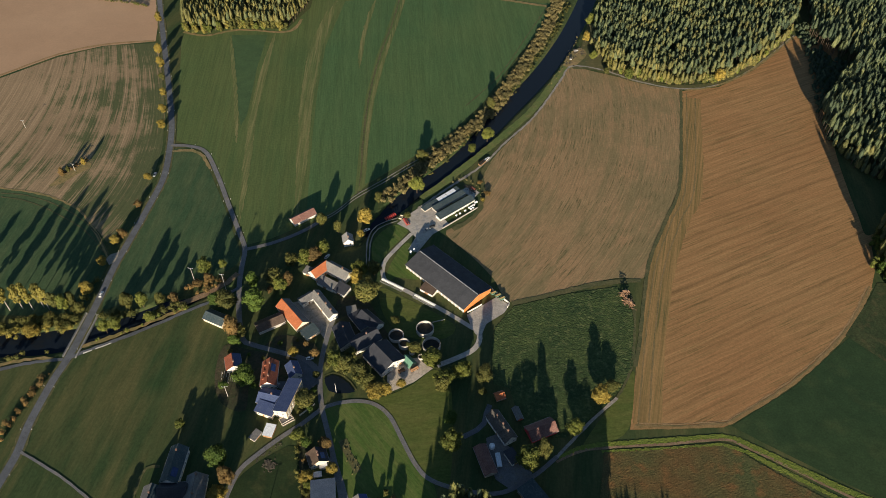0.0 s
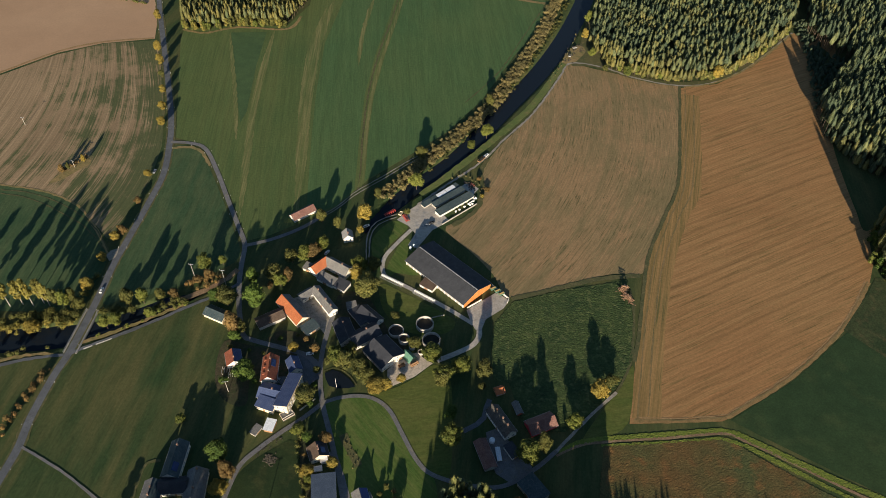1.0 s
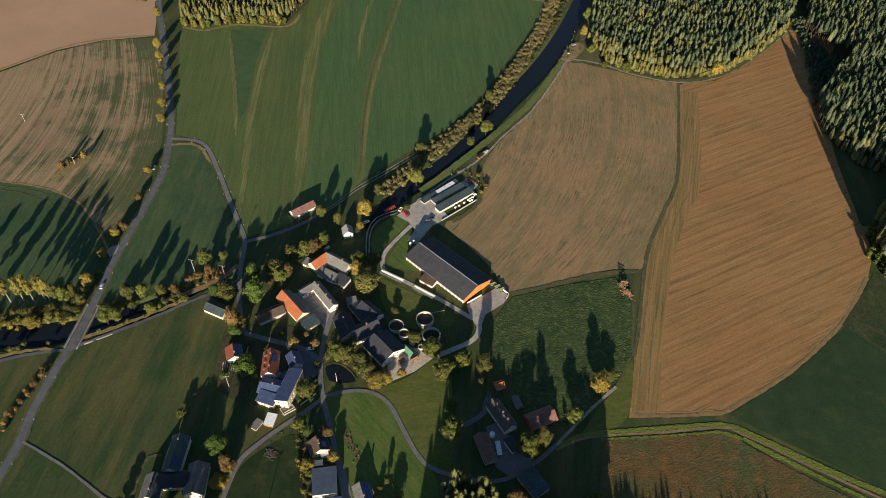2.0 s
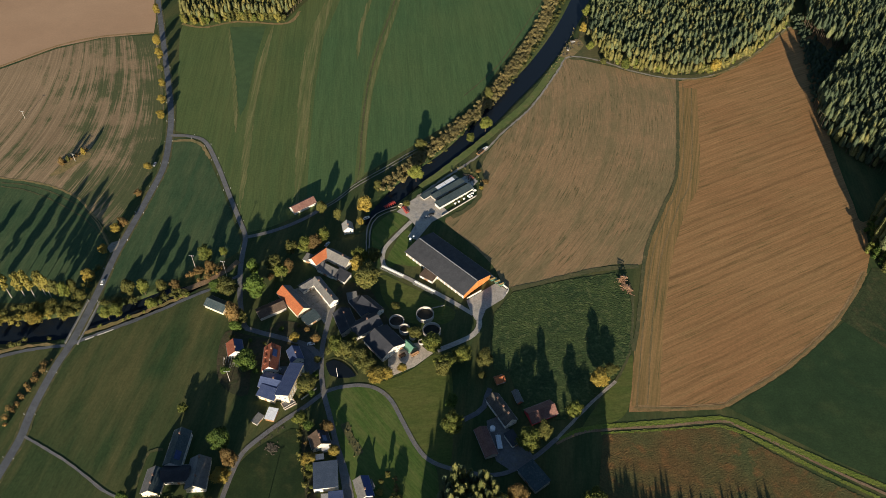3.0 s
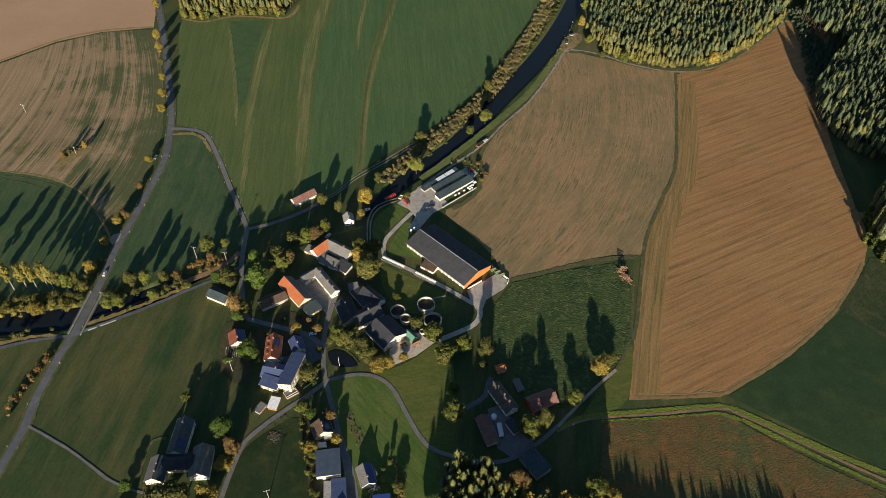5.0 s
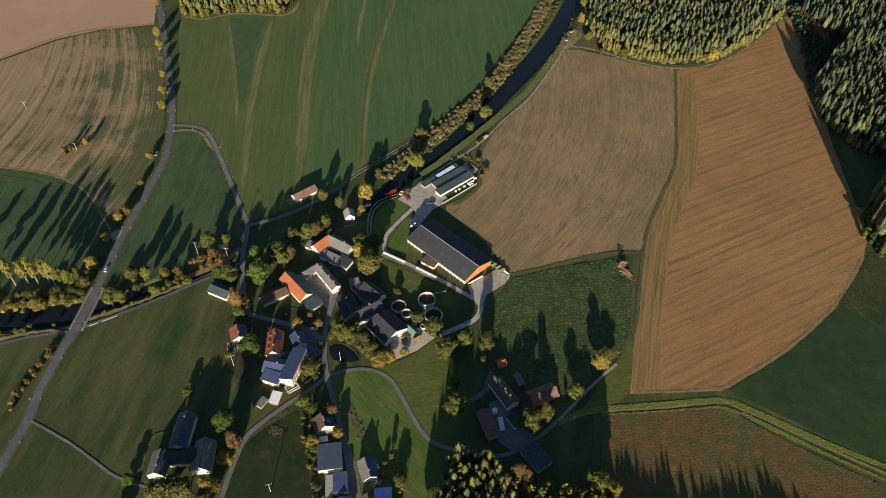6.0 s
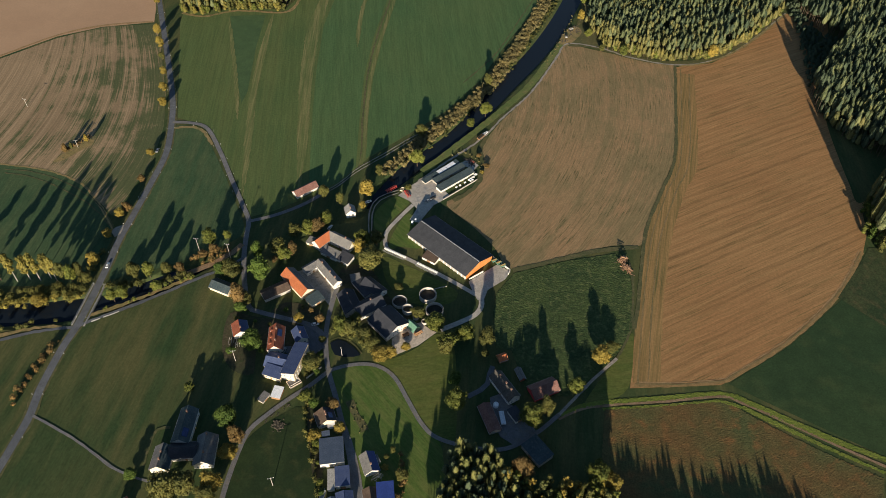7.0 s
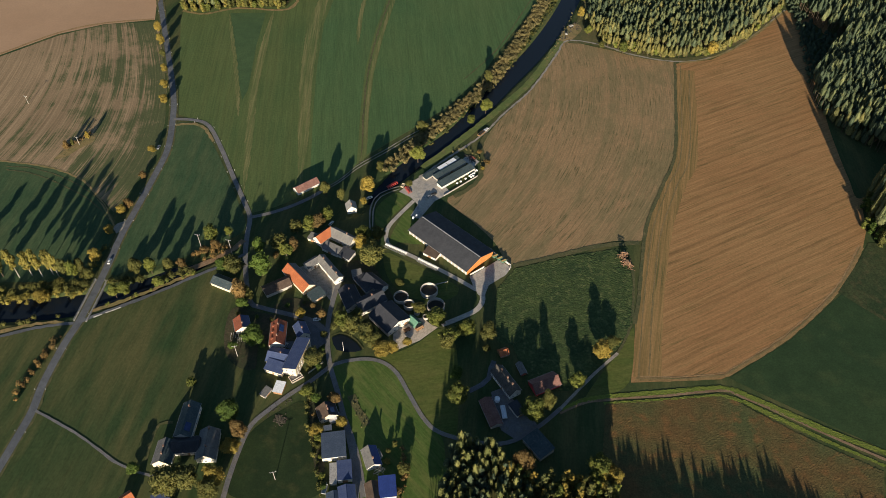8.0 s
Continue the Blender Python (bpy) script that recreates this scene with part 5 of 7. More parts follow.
# pond
sheet("pond", [(-68.3, 251.1), (-63.9, 253.6), (-59.1, 252.0), (-53.3, 247.2), (-49.6, 242.1), (-53.4, 240.9), (-59.9, 240.8), (-64.7, 242.4)], 0.16, M["water"], "small dark village pond", "pond")
ribbon("verge", [(-69.0, 252.0), (-64.0, 254.9), (-58.9, 253.3), (-52.8, 248.4), (-49.0, 242.9)], 0.6, 0.18, M["verge"], "grassy stone edge of the pond", "verge", 0.2)

# bridge over the river
bm = bmesh.new()
DECK = Vector((-220.2, 280.4, 0))
WAY = radians(85.7)
block(bm, -17, -4.2, -0.9, 17, 4.2, 0.06)
bridge = thing("bridge", pose(DECK.x, DECK.y, 0, 0, 0, math.degrees(WAY)), "concrete road bridge over the river", "bridge")
part("deck", bm, M["concrete"], bridge)
for k in (-1, 1):
    bm = bmesh.new()
    block(bm, -17, k * 3.75 - 0.35, 0.06, 17, k * 3.75 + 0.35, 0.42)
    part("kerb", bm, M["concrete"], bridge, "pale concrete bridge kerb")
    bm = bmesh.new()
    for i in range(18):
        block(bm, -16.9 + 1.98 * i, k * 4.0 - 0.05, 0.42, -16.8 + 1.98 * i, k * 4.0 + 0.05, 1.35)
    block(bm, -17, k * 4.0 - 0.05, 1.3, 17, k * 4.0 + 0.05, 1.42)
    block(bm, -17, k * 4.0 - 0.04, 0.85, 17, k * 4.0 + 0.04, 0.92)
    part("railing", bm, M["steel"], bridge)
for x in (-15.5, 15.5):
    bm = bmesh.new()
    block(bm, x - 1.2, -4.2, -2.6, x + 1.2, 4.2, -0.9)
    part("abutment", bm, M["concrete"], bridge)

# ==== buildings ====
# the long barn and its yard
barn = house(2.7, 329.3, 54.0, -44.8, 24.6, 3.9, 7.4, "grey_wall", "barn_roof", "long grey-roofed cattle barn with a timber gable", "slate", "barn", 0, (), 0.8, gable_wall="timber")
for i in range(17):
    bm = bmesh.new()
    u = -26 + 3.25 * i
    block(bm, u - 0.14, -12.6, 0, u + 0.14, -12.3, 3.8)
    part("post", bm, M["white"], barn)
bm = bmesh.new()
block(bm, -26.5, -0.3, 7.55, 26.5, 0.3, 7.72)
part("ridge_vent", bm, M["steel"], barn, "pale ridge ventilator")
shed(-9.5, 319.2, 9.8, -33.5, 6.0, 2.5, 3.4, "white_wall", "brown_roof", "small white annexe with a brown roof beside the barn", "shed", 0.3)
north_shed = shed(-3.2, 407.0, 34.0, 43.0, 3.9, 1.8, 2.2, "grey_wall", "teal_roof", "long low shed with a dark roof half covered in white sheets", "cattle_shed")
shed(2.8, 404.8, 28.3, 41.1, 4.3, 2.1, 2.6, "grey_wall", "teal_roof", "long low shed with a dark bluish-green roof", "cattle_shed")
shed(7.4, 397.3, 32.2, 40.7, 5.2, 2.3, 3.1, "white_wall", "teal_roof", "long cattle shed with a pale lit wall", "cattle_shed", door=False)
house(-100.0, 386.0, 18.2, 39.4, 6.9, 2.7, 5.2, "white_wall", "pink_roof", "field shed with a faded red roof", name="shed", storeys=0, chimneys=())
house(-65.9, 362.6, 7.5, -75.8, 6.4, 4.0, 6.6, "white_wall", "pale_roof", "small white gabled house", storeys=2)
for u in (-1.0, 3.2, 7.6, 11.8):
    bm = bmesh.new()
    block(bm, -2.0, -1.75, 0.0, 2.0, 1.75, 0.06)
    p = part("roof_sheet", bm, M["white_sheet"], north_shed, "white corrugated roof sheet")
    p.matrix_basis = pose(u, 0.05, 2.20, 5.9, 0, 1.5)
# upper farm
house(-81.5, 333.7, 13.3, 48.5, 7.7, 4.0, 7.3, "white_wall", "orange_roof", "farm wing with new orange tiles", "brown_roof", chimneys=())
house(-69.1, 333.1, 18.9, -32.7, 7.7, 4.0, 7.3, "white_wall", "grey_roof", "farmhouse wing with a weathered grey roof", storeys=2)
shed(-88.2, 333.7, 7.1, -25.6, 5.2, 2.3, 3.1, "cream_wall", "grey_roof", "small shed with a grey roof")
shed(-75.2, 322.9, 12.4, -31.2, 6.0, 2.7, 3.7, "white_wall", "grey_roof", "courtyard shed with a flat grey roof")
shed(-65.4, 318.4, 9.2, -32.2, 7.3, 2.5, 3.6, "white_wall", "slate", "low courtyard shed with pale walls")
# white L-shaped house
house(-86.5, 309.4, 10.3, 41.6, 5.6, 3.8, 5.6, "white_wall", "grey_roof", "side wing of the white house", chimneys=())
house(-74.8, 304.1, 24.1, -53.5, 5.8, 4.4, 6.2, "white_wall", "grey_roof", "white farmhouse with a long grey roof", chimneys=(-.3, .1, .35), storeys=2)
# orange barn
house(-93.3, 296.3, 24.2, -49.7, 9.0, 3.6, 7.0, "cream_wall", "orange_roof", "barn with a bright orange tiled roof", "grey_roof", "barn", 0, ())
house(-106.5, 290.0, 17.5, 32.0, 8.0, 3.0, 5.0, "grey_wall", "brown_roof", "low barn with a brown tiled roof", name="barn", storeys=0, chimneys=())
shed(-80.9, 283.4, 9.3, 42.9, 7.0, 2.5, 3.6, "cream_wall", "teal_roof", "lean-to with a dark ribbed sheet roof")
house(-140.3, 293.2, 14.7, -25.5, 7.7, 3.0, 5.2, "cream_wall", "teal_roof", "blue-grey roofed shed beside the river", name="shed", storeys=0, chimneys=())
# dark farm in the middle
house(-34.6, 264.5, 18.4, -48.6, 17.0, 4.0, 7.7, "white_wall", "slate", "large barn with a dark slate roof", name="barn", storeys=1, chimneys=())
house(-47.2, 277.0, 18.9, 34.5, 10.3, 4.0, 7.3, "white_wall", "slate", "farm wing with a dark roof", chimneys=(0.1,))
house(-59.2, 279.9, 17.4, -66.2, 10.3, 4.0, 6.9, "white_wall", "slate", "dark-roofed farm building with a pale wall", chimneys=(-0.2,))
house(-44.9, 292.7, 16.3, -44.3, 7.7, 3.2, 6.0, "white_wall", "slate", "farm building with old dark tiles", chimneys=())
shed(-57.2, 300.7, 5.8, 14.8, 5.2, 2.8, 3.4, "white_wall", "grey_roof", "small outbuilding with pale walls")
shed(-51.3, 293.1, 14.4, -52.9, 7.7, 2.7, 3.0, "grey_wall", "slate", "low dark outbuilding between the barns")
# lower village
house(-122.5, 259.4, 9.7, -71.0, 8.6, 3.4, 6.0, "white_wall", "red_roof", "small white house, one slope red and one grey-blue", "navy_roof", chimneys=(0.2,))
house(-99.7, 251.4, 17.1, -86.0, 8.8, 4.0, 7.7, "white_wall", "red_roof", "house with a red-brown tiled roof and dormers", chimneys=(-.25, .25), dormers=3, panels=((1, -.15, .5, 5.0, 3.0),))
house(-86.3, 254.6, 9.9, -64.6, 7.0, 3.7, 6.2, "white_wall", "navy_roof", "village house with a blue roof", chimneys=(0.1,))
shed(-86.2, 235.0, 21.9, -104.5, 8.0, 6.2, 8.3, "cream_wall", "navy_roof", "large blue-roofed house with a tall bright facade", "house", storeys=2)
house(-95.4, 235.4, 15.5, -13.9, 9.8, 3.8, 6.2, "grey_wall", "navy_roof", "side wing with a dark blue roof", chimneys=(0.0,))
shed(-97.6, 228.0, 10.8, -19.9, 6.4, 3.6, 4.8, "cream_wall", "navy_roof", "cream annexe with a blue-grey roof", storeys=1)
shed(-93.7, 215.3, 5.0, -12.2, 6.6, 2.2, 2.8, "wood", "white_sheet", "wooden garage with a white flat roof", "garage")
shed(-100.9, 212.5, 5.8, 60.6, 3.4, 1.9, 2.2, "grey_wall", "grey_roof", "small grey garden shed", "garden_shed")
# south-western farm
house(-139.1, 192.8, 20.7, -92.2, 8.6, 4.8, 8.0, "white_wall", "teal_roof", "long slate-roofed farm wing with a white wall", chimneys=(-.3,), panels=((1, 0.25, .5, 5.0, 3.2),))
house(-146.8, 174.1, 13.5, -91.2, 9.2, 3.8, 7.3, "cream_wall", "grey_roof", "farmhouse with a grey slate roof", "teal_roof", chimneys=(-.1, .2))
house(-125.2, 178.7, 17.4, -87.2, 9.8, 4.0, 7.7, "white_wall", "grey_roof", "farmhouse with a grey roof and a lit gable", "grey_roof", chimneys=(-.4, .2))
house(-136.5, 178.7, 14.5, 3.9, 8.6, 3.8, 6.9, "grey_wall", "slate", "dark-roofed middle building of the farm", chimneys=())
# southern row
house(-65.1, 198.8, 8.7, -67.8, 9.8, 3.6, 6.8, "cream_wall", "brown_roof", "cream house with a brown roof", "slate", chimneys=(-.1, .1), panels=((1, 0.1, .55, 3.6, 2.6),))
shed(-62.5, 198.7, 10.5, -77.5, 3.4, 2.3, 2.7, "white_wall", "white_sheet", "white annexe of the cream house")
shed(-59.6, 178.6, 12.3, 7.7, 14.5, 4.0, 4.3, "white_wall", "hall_roof", "hall with a dark blue-grey flat roof", "hall", 0.2, door=False)
shed(-52.7, 164.5, 7.2, 7.5, 10.5, 3.4, 3.8, "white_wall", "navy_roof", "hall with a blue sheet roof", "hall", 0.2)
shed(-58.3, 163.0, 3.1, 5.7, 10.5, 2.8, 3.2, "white_wall", "pale_roof", "pale flat-roofed annexe of the hall", door=False)
house(-50.2, 150.8, 10.5, -80.4, 8.0, 3.4, 5.0, "white_wall", "navy_roof", "workshop with a blue-grey roof", name="workshop", storeys=0, chimneys=())
house(-56.5, 149.7, 6.6, -79.5, 6.9, 2.7, 4.3, "white_wall", "hall_roof", "workshop with a pale blue-grey sheet roof", name="workshop", storeys=0, chimneys=())
house(-39.5, 171.9, 11.6, -70.2, 7.4, 3.2, 5.6, "white_wall", "grey_roof", "house with one bright blue roof slope", "blue_roof", chimneys=(0.2,))
shed(-36.8, 174.0, 4.4, -62.8, 3.9, 2.2, 2.5, "white_wall", "grey_roof", "small extension with a grey roof")
house(-37.1, 151.8, 12.2, -77.1, 6.9, 3.4, 5.6, "cream_wall", "brown_roof", "small house with a brown roof", chimneys=())
shed(-30.3, 155.2, 8.2, 6.4, 10.5, 3.8, 5.0, "white_wall", "blue_roof", "building with a bright blue sheet roof", storeys=1)
house(-159.6, 149.9, 5.9, 40.8, 5.2, 2.4, 4.3, "white_wall", "orange_roof", "small hut with a red roof", name="hut", storeys=0, chimneys=())
shed(-141.6, 147.0, 8.1, 21.1, 10.3, 2.8, 3.6, "grey_wall", "navy_roof", "dark-roofed shed among trees")
# eastern farm
house(32.8, 218.6, 19.7, -59.5, 7.4, 4.0, 7.2, "white_wall", "dull_roof", "farmhouse with an old grey-brown roof", chimneys=(-.25, .05, .3))
house(54.6, 218.0, 16.3, 24.1, 9.0, 2.8, 5.6, "red_wall", "pink_roof", "barn with a red gable and faded roof", name="barn", storeys=0, chimneys=())
house(32.7, 239.5, 5.6, 20.8, 4.6, 2.2, 3.9, "wood", "orange_roof", "shed with an orange tiled roof", name="shed", storeys=0, chimneys=())
house(42.4, 228.2, 8.3, -71.3, 3.0, 2.0, 3.2, "brick", "grey_roof", "small brick shed in the shade", name="shed", storeys=0, chimneys=())
house(23.6, 199.2, 17.6, -70.9, 6.6, 2.6, 4.2, "grey_wall", "pink_roof", "low shaded barn with a dull red roof", name="barn", storeys=0, chimneys=())
shed(37.9, 201.5, 5.2, 32.2, 8.0, 2.7, 3.3, "white_wall", "slate", "shed with a dark sheet roof")
shed(47.7, 179.4, 14.0, -54.4, 9.5, 3.4, 4.2, "grey_wall", "teal_roof", "shaded hall with a grey sheet roof", "hall")

# ==== trees ====
KINDS = {"green": ("leaf_green", "bark"), "lime": ("leaf_lime", "bark"), "gold": ("leaf_gold", "bark"), "olive": ("leaf_olive", "bark"), "rust": ("leaf_rust", "bark"), "birch": ("leaf_birch", "birch_bark")}
SAID = {"green": "broad green tree", "lime": "tree turning yellow-green", "gold": "tree in golden autumn leaf", "olive": "tree with dull olive and gold leaves", "rust": "tree in rusty brown leaf", "birch": "birch with a white stem and yellow leaves"}
POOL = {}
for k, (leaf, bark) in KINDS.items():
    for v in range(3):
        tr = broad_tree(11 + 7 * v + len(POOL), 12.0, (9.0, 11.0, 12.5)[v] if k != "birch" else 6.5, leaf, bark, low=0.08 if k != "birch" else 0.2)
        POOL[k, v] = tr
USED = set()


def plant(x, y, h, w, kind, group=""):
    rng = random.Random(int(x * 13 + y * 7))
    v = rng.randrange(3)
    src = POOL[kind, v]
    wide = (9.0, 11.0, 12.5)[v] if kind != "birch" else 6.5
    m = pose(x, y, 0, 0, 0, rng.uniform(0, 360)) @ Matrix.Diagonal((w * 1.40 / wide, w * 1.30 / wide, h / 12.0, 1))
    ob = src if (kind, v) not in USED else copy_thing(src, Matrix())
    USED.add((kind, v))
    ob.matrix_basis = m
    if kind == "birch":
        m = m @ Matrix.Diagonal((0.72, 0.72, 1, 1))
        ob.matrix_basis = m
    tall = "tall " if h > 14 else ("small " if h < 8 else "")
    return tagged(ob, tall + SAID[kind] + " on grass", "tree", group)


for row in (
    (-156.2, 332.1, 15.2, 8, "lime"), (-145.6, 336.8, 9.2, 4.5, "lime"), (-117.4, 301.3, 21, 11.5, "green"), (-135.2, 301.8, 17.9, 11, "olive"),
    (-143.1, 304.3, 12.4, 8, "green"), (-127.8, 281.8, 16.6, 9, "rust"), (-109.7, 323.8, 15, 10, "olive"), (-100.4, 323.2, 11.5, 6.5, "rust"), (-104.8, 318.7, 11.5, 8, "lime"),
    (-100.6, 339.9, 12.4, 8, "olive"), (-92.1, 341.8, 13.8, 8, "lime"), (-86.6, 344.8, 12.4, 8, "rust"), (-81.0, 352.5, 12.4, 8, "lime"), (-56.1, 380.7, 15.2, 9, "gold"),
    (-57.6, 367.3, 8, 4, "gold"), (-54.5, 332.2, 13.8, 9, "lime"), (-48.1, 309.4, 20.7, 15, "olive"), (-56.1, 325.0, 13.8, 8, "gold"), (-45.7, 332.3, 13.8, 8, "olive"),
    (-88.7, 267.4, 6.9, 5.5, "gold"), (-75.7, 266.7, 6.9, 5, "rust"), (-62.5, 259.8, 13.8, 9, "lime"),
):
    plant(*row, group="village trees")
for row in (
    (-112.9, 247.4, 15.2, 12, "green"), (-57.0, 257.3, 12, 9, "olive"), (-47.4, 254.1, 11, 8, "olive"), (-42.1, 247.5, 9, 7, "olive"), (-37.5, 240.8, 9.2, 10, "gold"),
    (-32.4, 242.0, 8, 7, "gold"), (-16.8, 272.3, 6.5, 7, "olive"), (-6.1, 263.6, 10.5, 11, "lime"), (1.0, 248.2, 12, 10, "lime"), (11.5, 254.3, 11, 9.5, "lime"),
    (0.3, 244.7, 12.4, 8, "olive"), (23.9, 250.7, 13.8, 8.5, "olive"), (5.7, 206.7, 17.9, 10, "lime"), (45.8, 197.8, 16.0, 11, "lime"), (54.5, 202.2, 17.0, 7.0, "olive"),
    (89.2, 237.8, 12.6, 9.5, "gold"), (96.9, 245.5, 8, 7, "olive"), (72.9, 218.1, 11.0, 8, "lime"), (-115.6, 194.1, 21, 10, "green"), (-110.1, 185.1, 15, 7.5, "rust"),
    (-113.5, 176.9, 9.2, 8, "gold"), (-79.2, 211.7, 6.5, 4.6, "lime"), (-72.0, 207.1, 7.5, 5, "green"),
):
    plant(*row, group="village trees")
for row in (
    (-61.8, 206.5, 8, 6, "rust"), (-56.6, 192.6, 6.9, 6, "gold"), (-20.8, 415.0, 15.2, 9, "lime"), (32.2, 477.1, 13.8, 8, "lime"), (20.0, 463.3, 8, 6, "lime"),
    (-204.9, 282.4, 12.4, 6, "lime"), (-199.4, 284.7, 12.4, 6, "lime"), (-181.0, 291.7, 9.2, 6, "lime"), (-226.2, 313.2, 12.4, 7, "gold"), (-226.5, 339.3, 6.9, 6, "gold"),
    (-221.3, 365.0, 8, 6, "rust"), (-223.9, 359.4, 8, 6, "gold"), (-219.9, 396.6, 5.8, 5, "rust"), (-221.0, 426.0, 6.9, 5, "gold"), (-271.9, 299.3, 28.0, 8, "birch"),
    (-264.3, 300.8, 22.5, 8, "birch"), (-257.4, 299.9, 26.5, 7, "birch"), (-251.3, 301.9, 22.5, 8, "birch"), (-247.1, 300.0, 22.5, 6, "birch"), (-143.4, 218.4, 5.8, 5, "lime"),
    (-139.2, 155.5, 21, 13, "olive"), (-129.8, 156.4, 20, 11, "olive"), (-160.7, 165.6, 6.9, 6, "green"),
):
    plant(*row, group="valley trees")
for row in (
    (-116.8, 158.1, 18, 9, "gold"), (-118.4, 151.7, 16, 9, "olive"), (-277.6, 657.8, 12.4, 6, "gold"), (-261.7, 601.5, 12.4, 6, "gold"), (-253.5, 578.4, 12.4, 6, "gold"),
    (-247.3, 559.0, 8, 5, "olive"), (-239.4, 535.2, 9.2, 5, "gold"), (-233.4, 511.0, 9.2, 6, "gold"), (-228.1, 489.6, 9.2, 6, "gold"), (76.3, 160.6, 20.7, 12, "lime"),
    (82.1, 157.1, 19.3, 9, "gold"), (37.6, 164.3, 20.7, 9, "rust"), (30.3, 160.1, 19.3, 9, "gold"), (156.8, 566.8, 12.4, 7, "lime"), (235.0, 564.7, 13.8, 7, "gold"),
    (-77.2, 212.6, 6.9, 6, "lime"), (-69.6, 187.8, 6.9, 6, "gold"), (-68.4, 183.4, 4.6, 5, "lime"), (-22.3, 165.0, 6.9, 6, "olive"), (23.1, 241.0, 6.0, 4, "olive"),
):
    plant(*row, group="valley trees")
for row in (
    (-282.5, 300.1, 23.5, 7, "olive"), (-242.8, 300.0, 17, 6, "olive"), (-236.5, 299.0, 16, 6, "lime"), (-233.2, 303.8, 13, 6, "olive"), (-196.1, 300.3, 16, 7, "olive"),
    (-188.3, 302.7, 15, 6, "lime"), (-177.4, 304.7, 11, 6, "olive"), (-169.4, 306.7, 10, 5, "rust"), (-225.7, 297.7, 10, 6, "olive"), (-249.7, 280.0, 9, 8, "gold"), (-294.0, 302.0, 22, 8, "birch"), (-310.0, 303.0, 20, 7, "birch"),
):
    plant(*row, group="valley trees")
for row in (
    (-18.4, 450.5, 12, 7, "olive"), (36.0, 519.2, 13, 6, "olive"), (-48.3, 403.6, 11, 4.5, "olive"), (-73.6, 372.6, 12, 5, "olive"), (-85.1, 377.3, 13, 6, "olive"),
    (-121.7, 319.6, 16, 7, "green"), (-111.3, 316.9, 5, 4, "rust"), (-124.0, 281.7, 10, 8, "olive"), (-125.2, 274.5, 8, 7, "green"), (-152.2, 325.1, 7, 6, "rust"), (-158.6, 321.0, 6, 6, "rust"),
    (-26.5, 388.2, 5, 4, "olive"), (127.6, 629.4, 12, 6, "gold"), (131.2, 598.9, 10, 6, "lime"), (135.6, 659.8, 14, 7, "lime"), (139.3, 575.9, 7, 5, "olive"), (30.7, 413.6, 3.2, 4.5, "rust"), (25.2, 425.9, 3, 3.5, "rust"), (27.2, 407.1, 2.6, 3.0, "gold"), (-76.9, 233.3, 10, 11, "olive"), (-72.9, 251.3, 6, 4, "olive"), (-73.9, 229.3, 4, 4, "green"), (-125.4, 243.6, 4.5, 5, "green"),
    (-53.7, 266.5, 8, 7, "olive"), (-29.8, 293.4, 4.5, 5, "olive"), (-23.6, 246.9, 5, 5, "gold"), (5.2, 222.7, 10, 7, "green"),
):
    plant(*row, group="valley trees")
# hedges and scrub
hedge("river_hedge", [(110.3, 710.8), (93.3, 652.0), (66.7, 585.3), (35.7, 518.2), (10.0, 479.4), (-14.9, 447.4), (-30.1, 424.5), (-43.9, 408.2)], 11.0, 4.6, "scrub", "rusty golden scrub along the river bank", 21, -0.1, step=1.2, many=5)
hedge("river_hedge", [(119.0, 701.0), (99.3, 642.2), (72.5, 582.8), (41.5, 520.6), (7.2, 465.1), (-22.4, 421.3)], 6.0, 3.6, "leaf_olive", "olive and golden scrub along the river bank", 22, 0.2, step=2.0, many=2)
hedge("bank_scrub", [(122.0, 640.0), (114.0, 616.0), (102.5, 586.1), (88.0, 556.0)], 3.0, 1.3, "scrub", "low brown scrub on the river bank", 23, 0.25, step=1.6)
hedge("river_hedge", [(-163.4, 304.1), (-173.2, 300.2), (-190.4, 297.6), (-203.9, 295.2), (-213.0, 296.0)], 5.0, 4.5, "leaf_olive", "olive scrub along the river", 24, 0.12)
hedge("river_hedge", [(-161.2, 309.9), (-150.8, 319.8), (-142.8, 326.0), (-163.6, 319.7)], 4.0, 4.0, "leaf_rust", "brown scrub beside the lane", 25, 0.15)
hedge("river_hedge", [(-161.3, 302.6), (-178.5, 293.1), (-196.2, 281.6), (-211.4, 274.8)], 3.0, 3.6, "leaf_lime", "yellow-green scrub on the river bank", 26, 0.2)
hedge("river_hedge", [(-229.3, 286.7), (-239.1, 284.8), (-251.6, 281.0), (-265.1, 280.0), (-285.3, 278.5)], 7.0, 5.2, "leaf_birch", "golden bushes along the river", 27, 0.14, step=1.8, many=3)
hedge("river_hedge", [(-228.8, 290.3), (-244.6, 290.2), (-261.2, 287.7), (-288.2, 285.2)], 6.0, 7.0, "leaf_olive", "olive bushes along the river", 28, 0.12, step=2.0, many=2)
hedge("bank_scrub", [(-233.0, 268.1), (-245.6, 265.4), (-257.6, 261.5), (-275.9, 257.1)], 3.0, 3.5, "leaf_olive", "low bushes on the bank", 29, 0.2)
hedge("road_hedge", [(-225.7, 324.1), (-228.3, 304.4), (-231.6, 283.5)], 4.0, 5.0, "leaf_olive", "bushes beside the country road", 30, 0.15)
hedge("road_hedge", [(-229.5, 251.4), (-232.3, 239.3), (-235.0, 229.7), (-236.9, 218.5), (-238.7, 207.7)], 4.0, 4.0, "leaf_rust", "rusty bushes beside the country road", 31, 0.15)
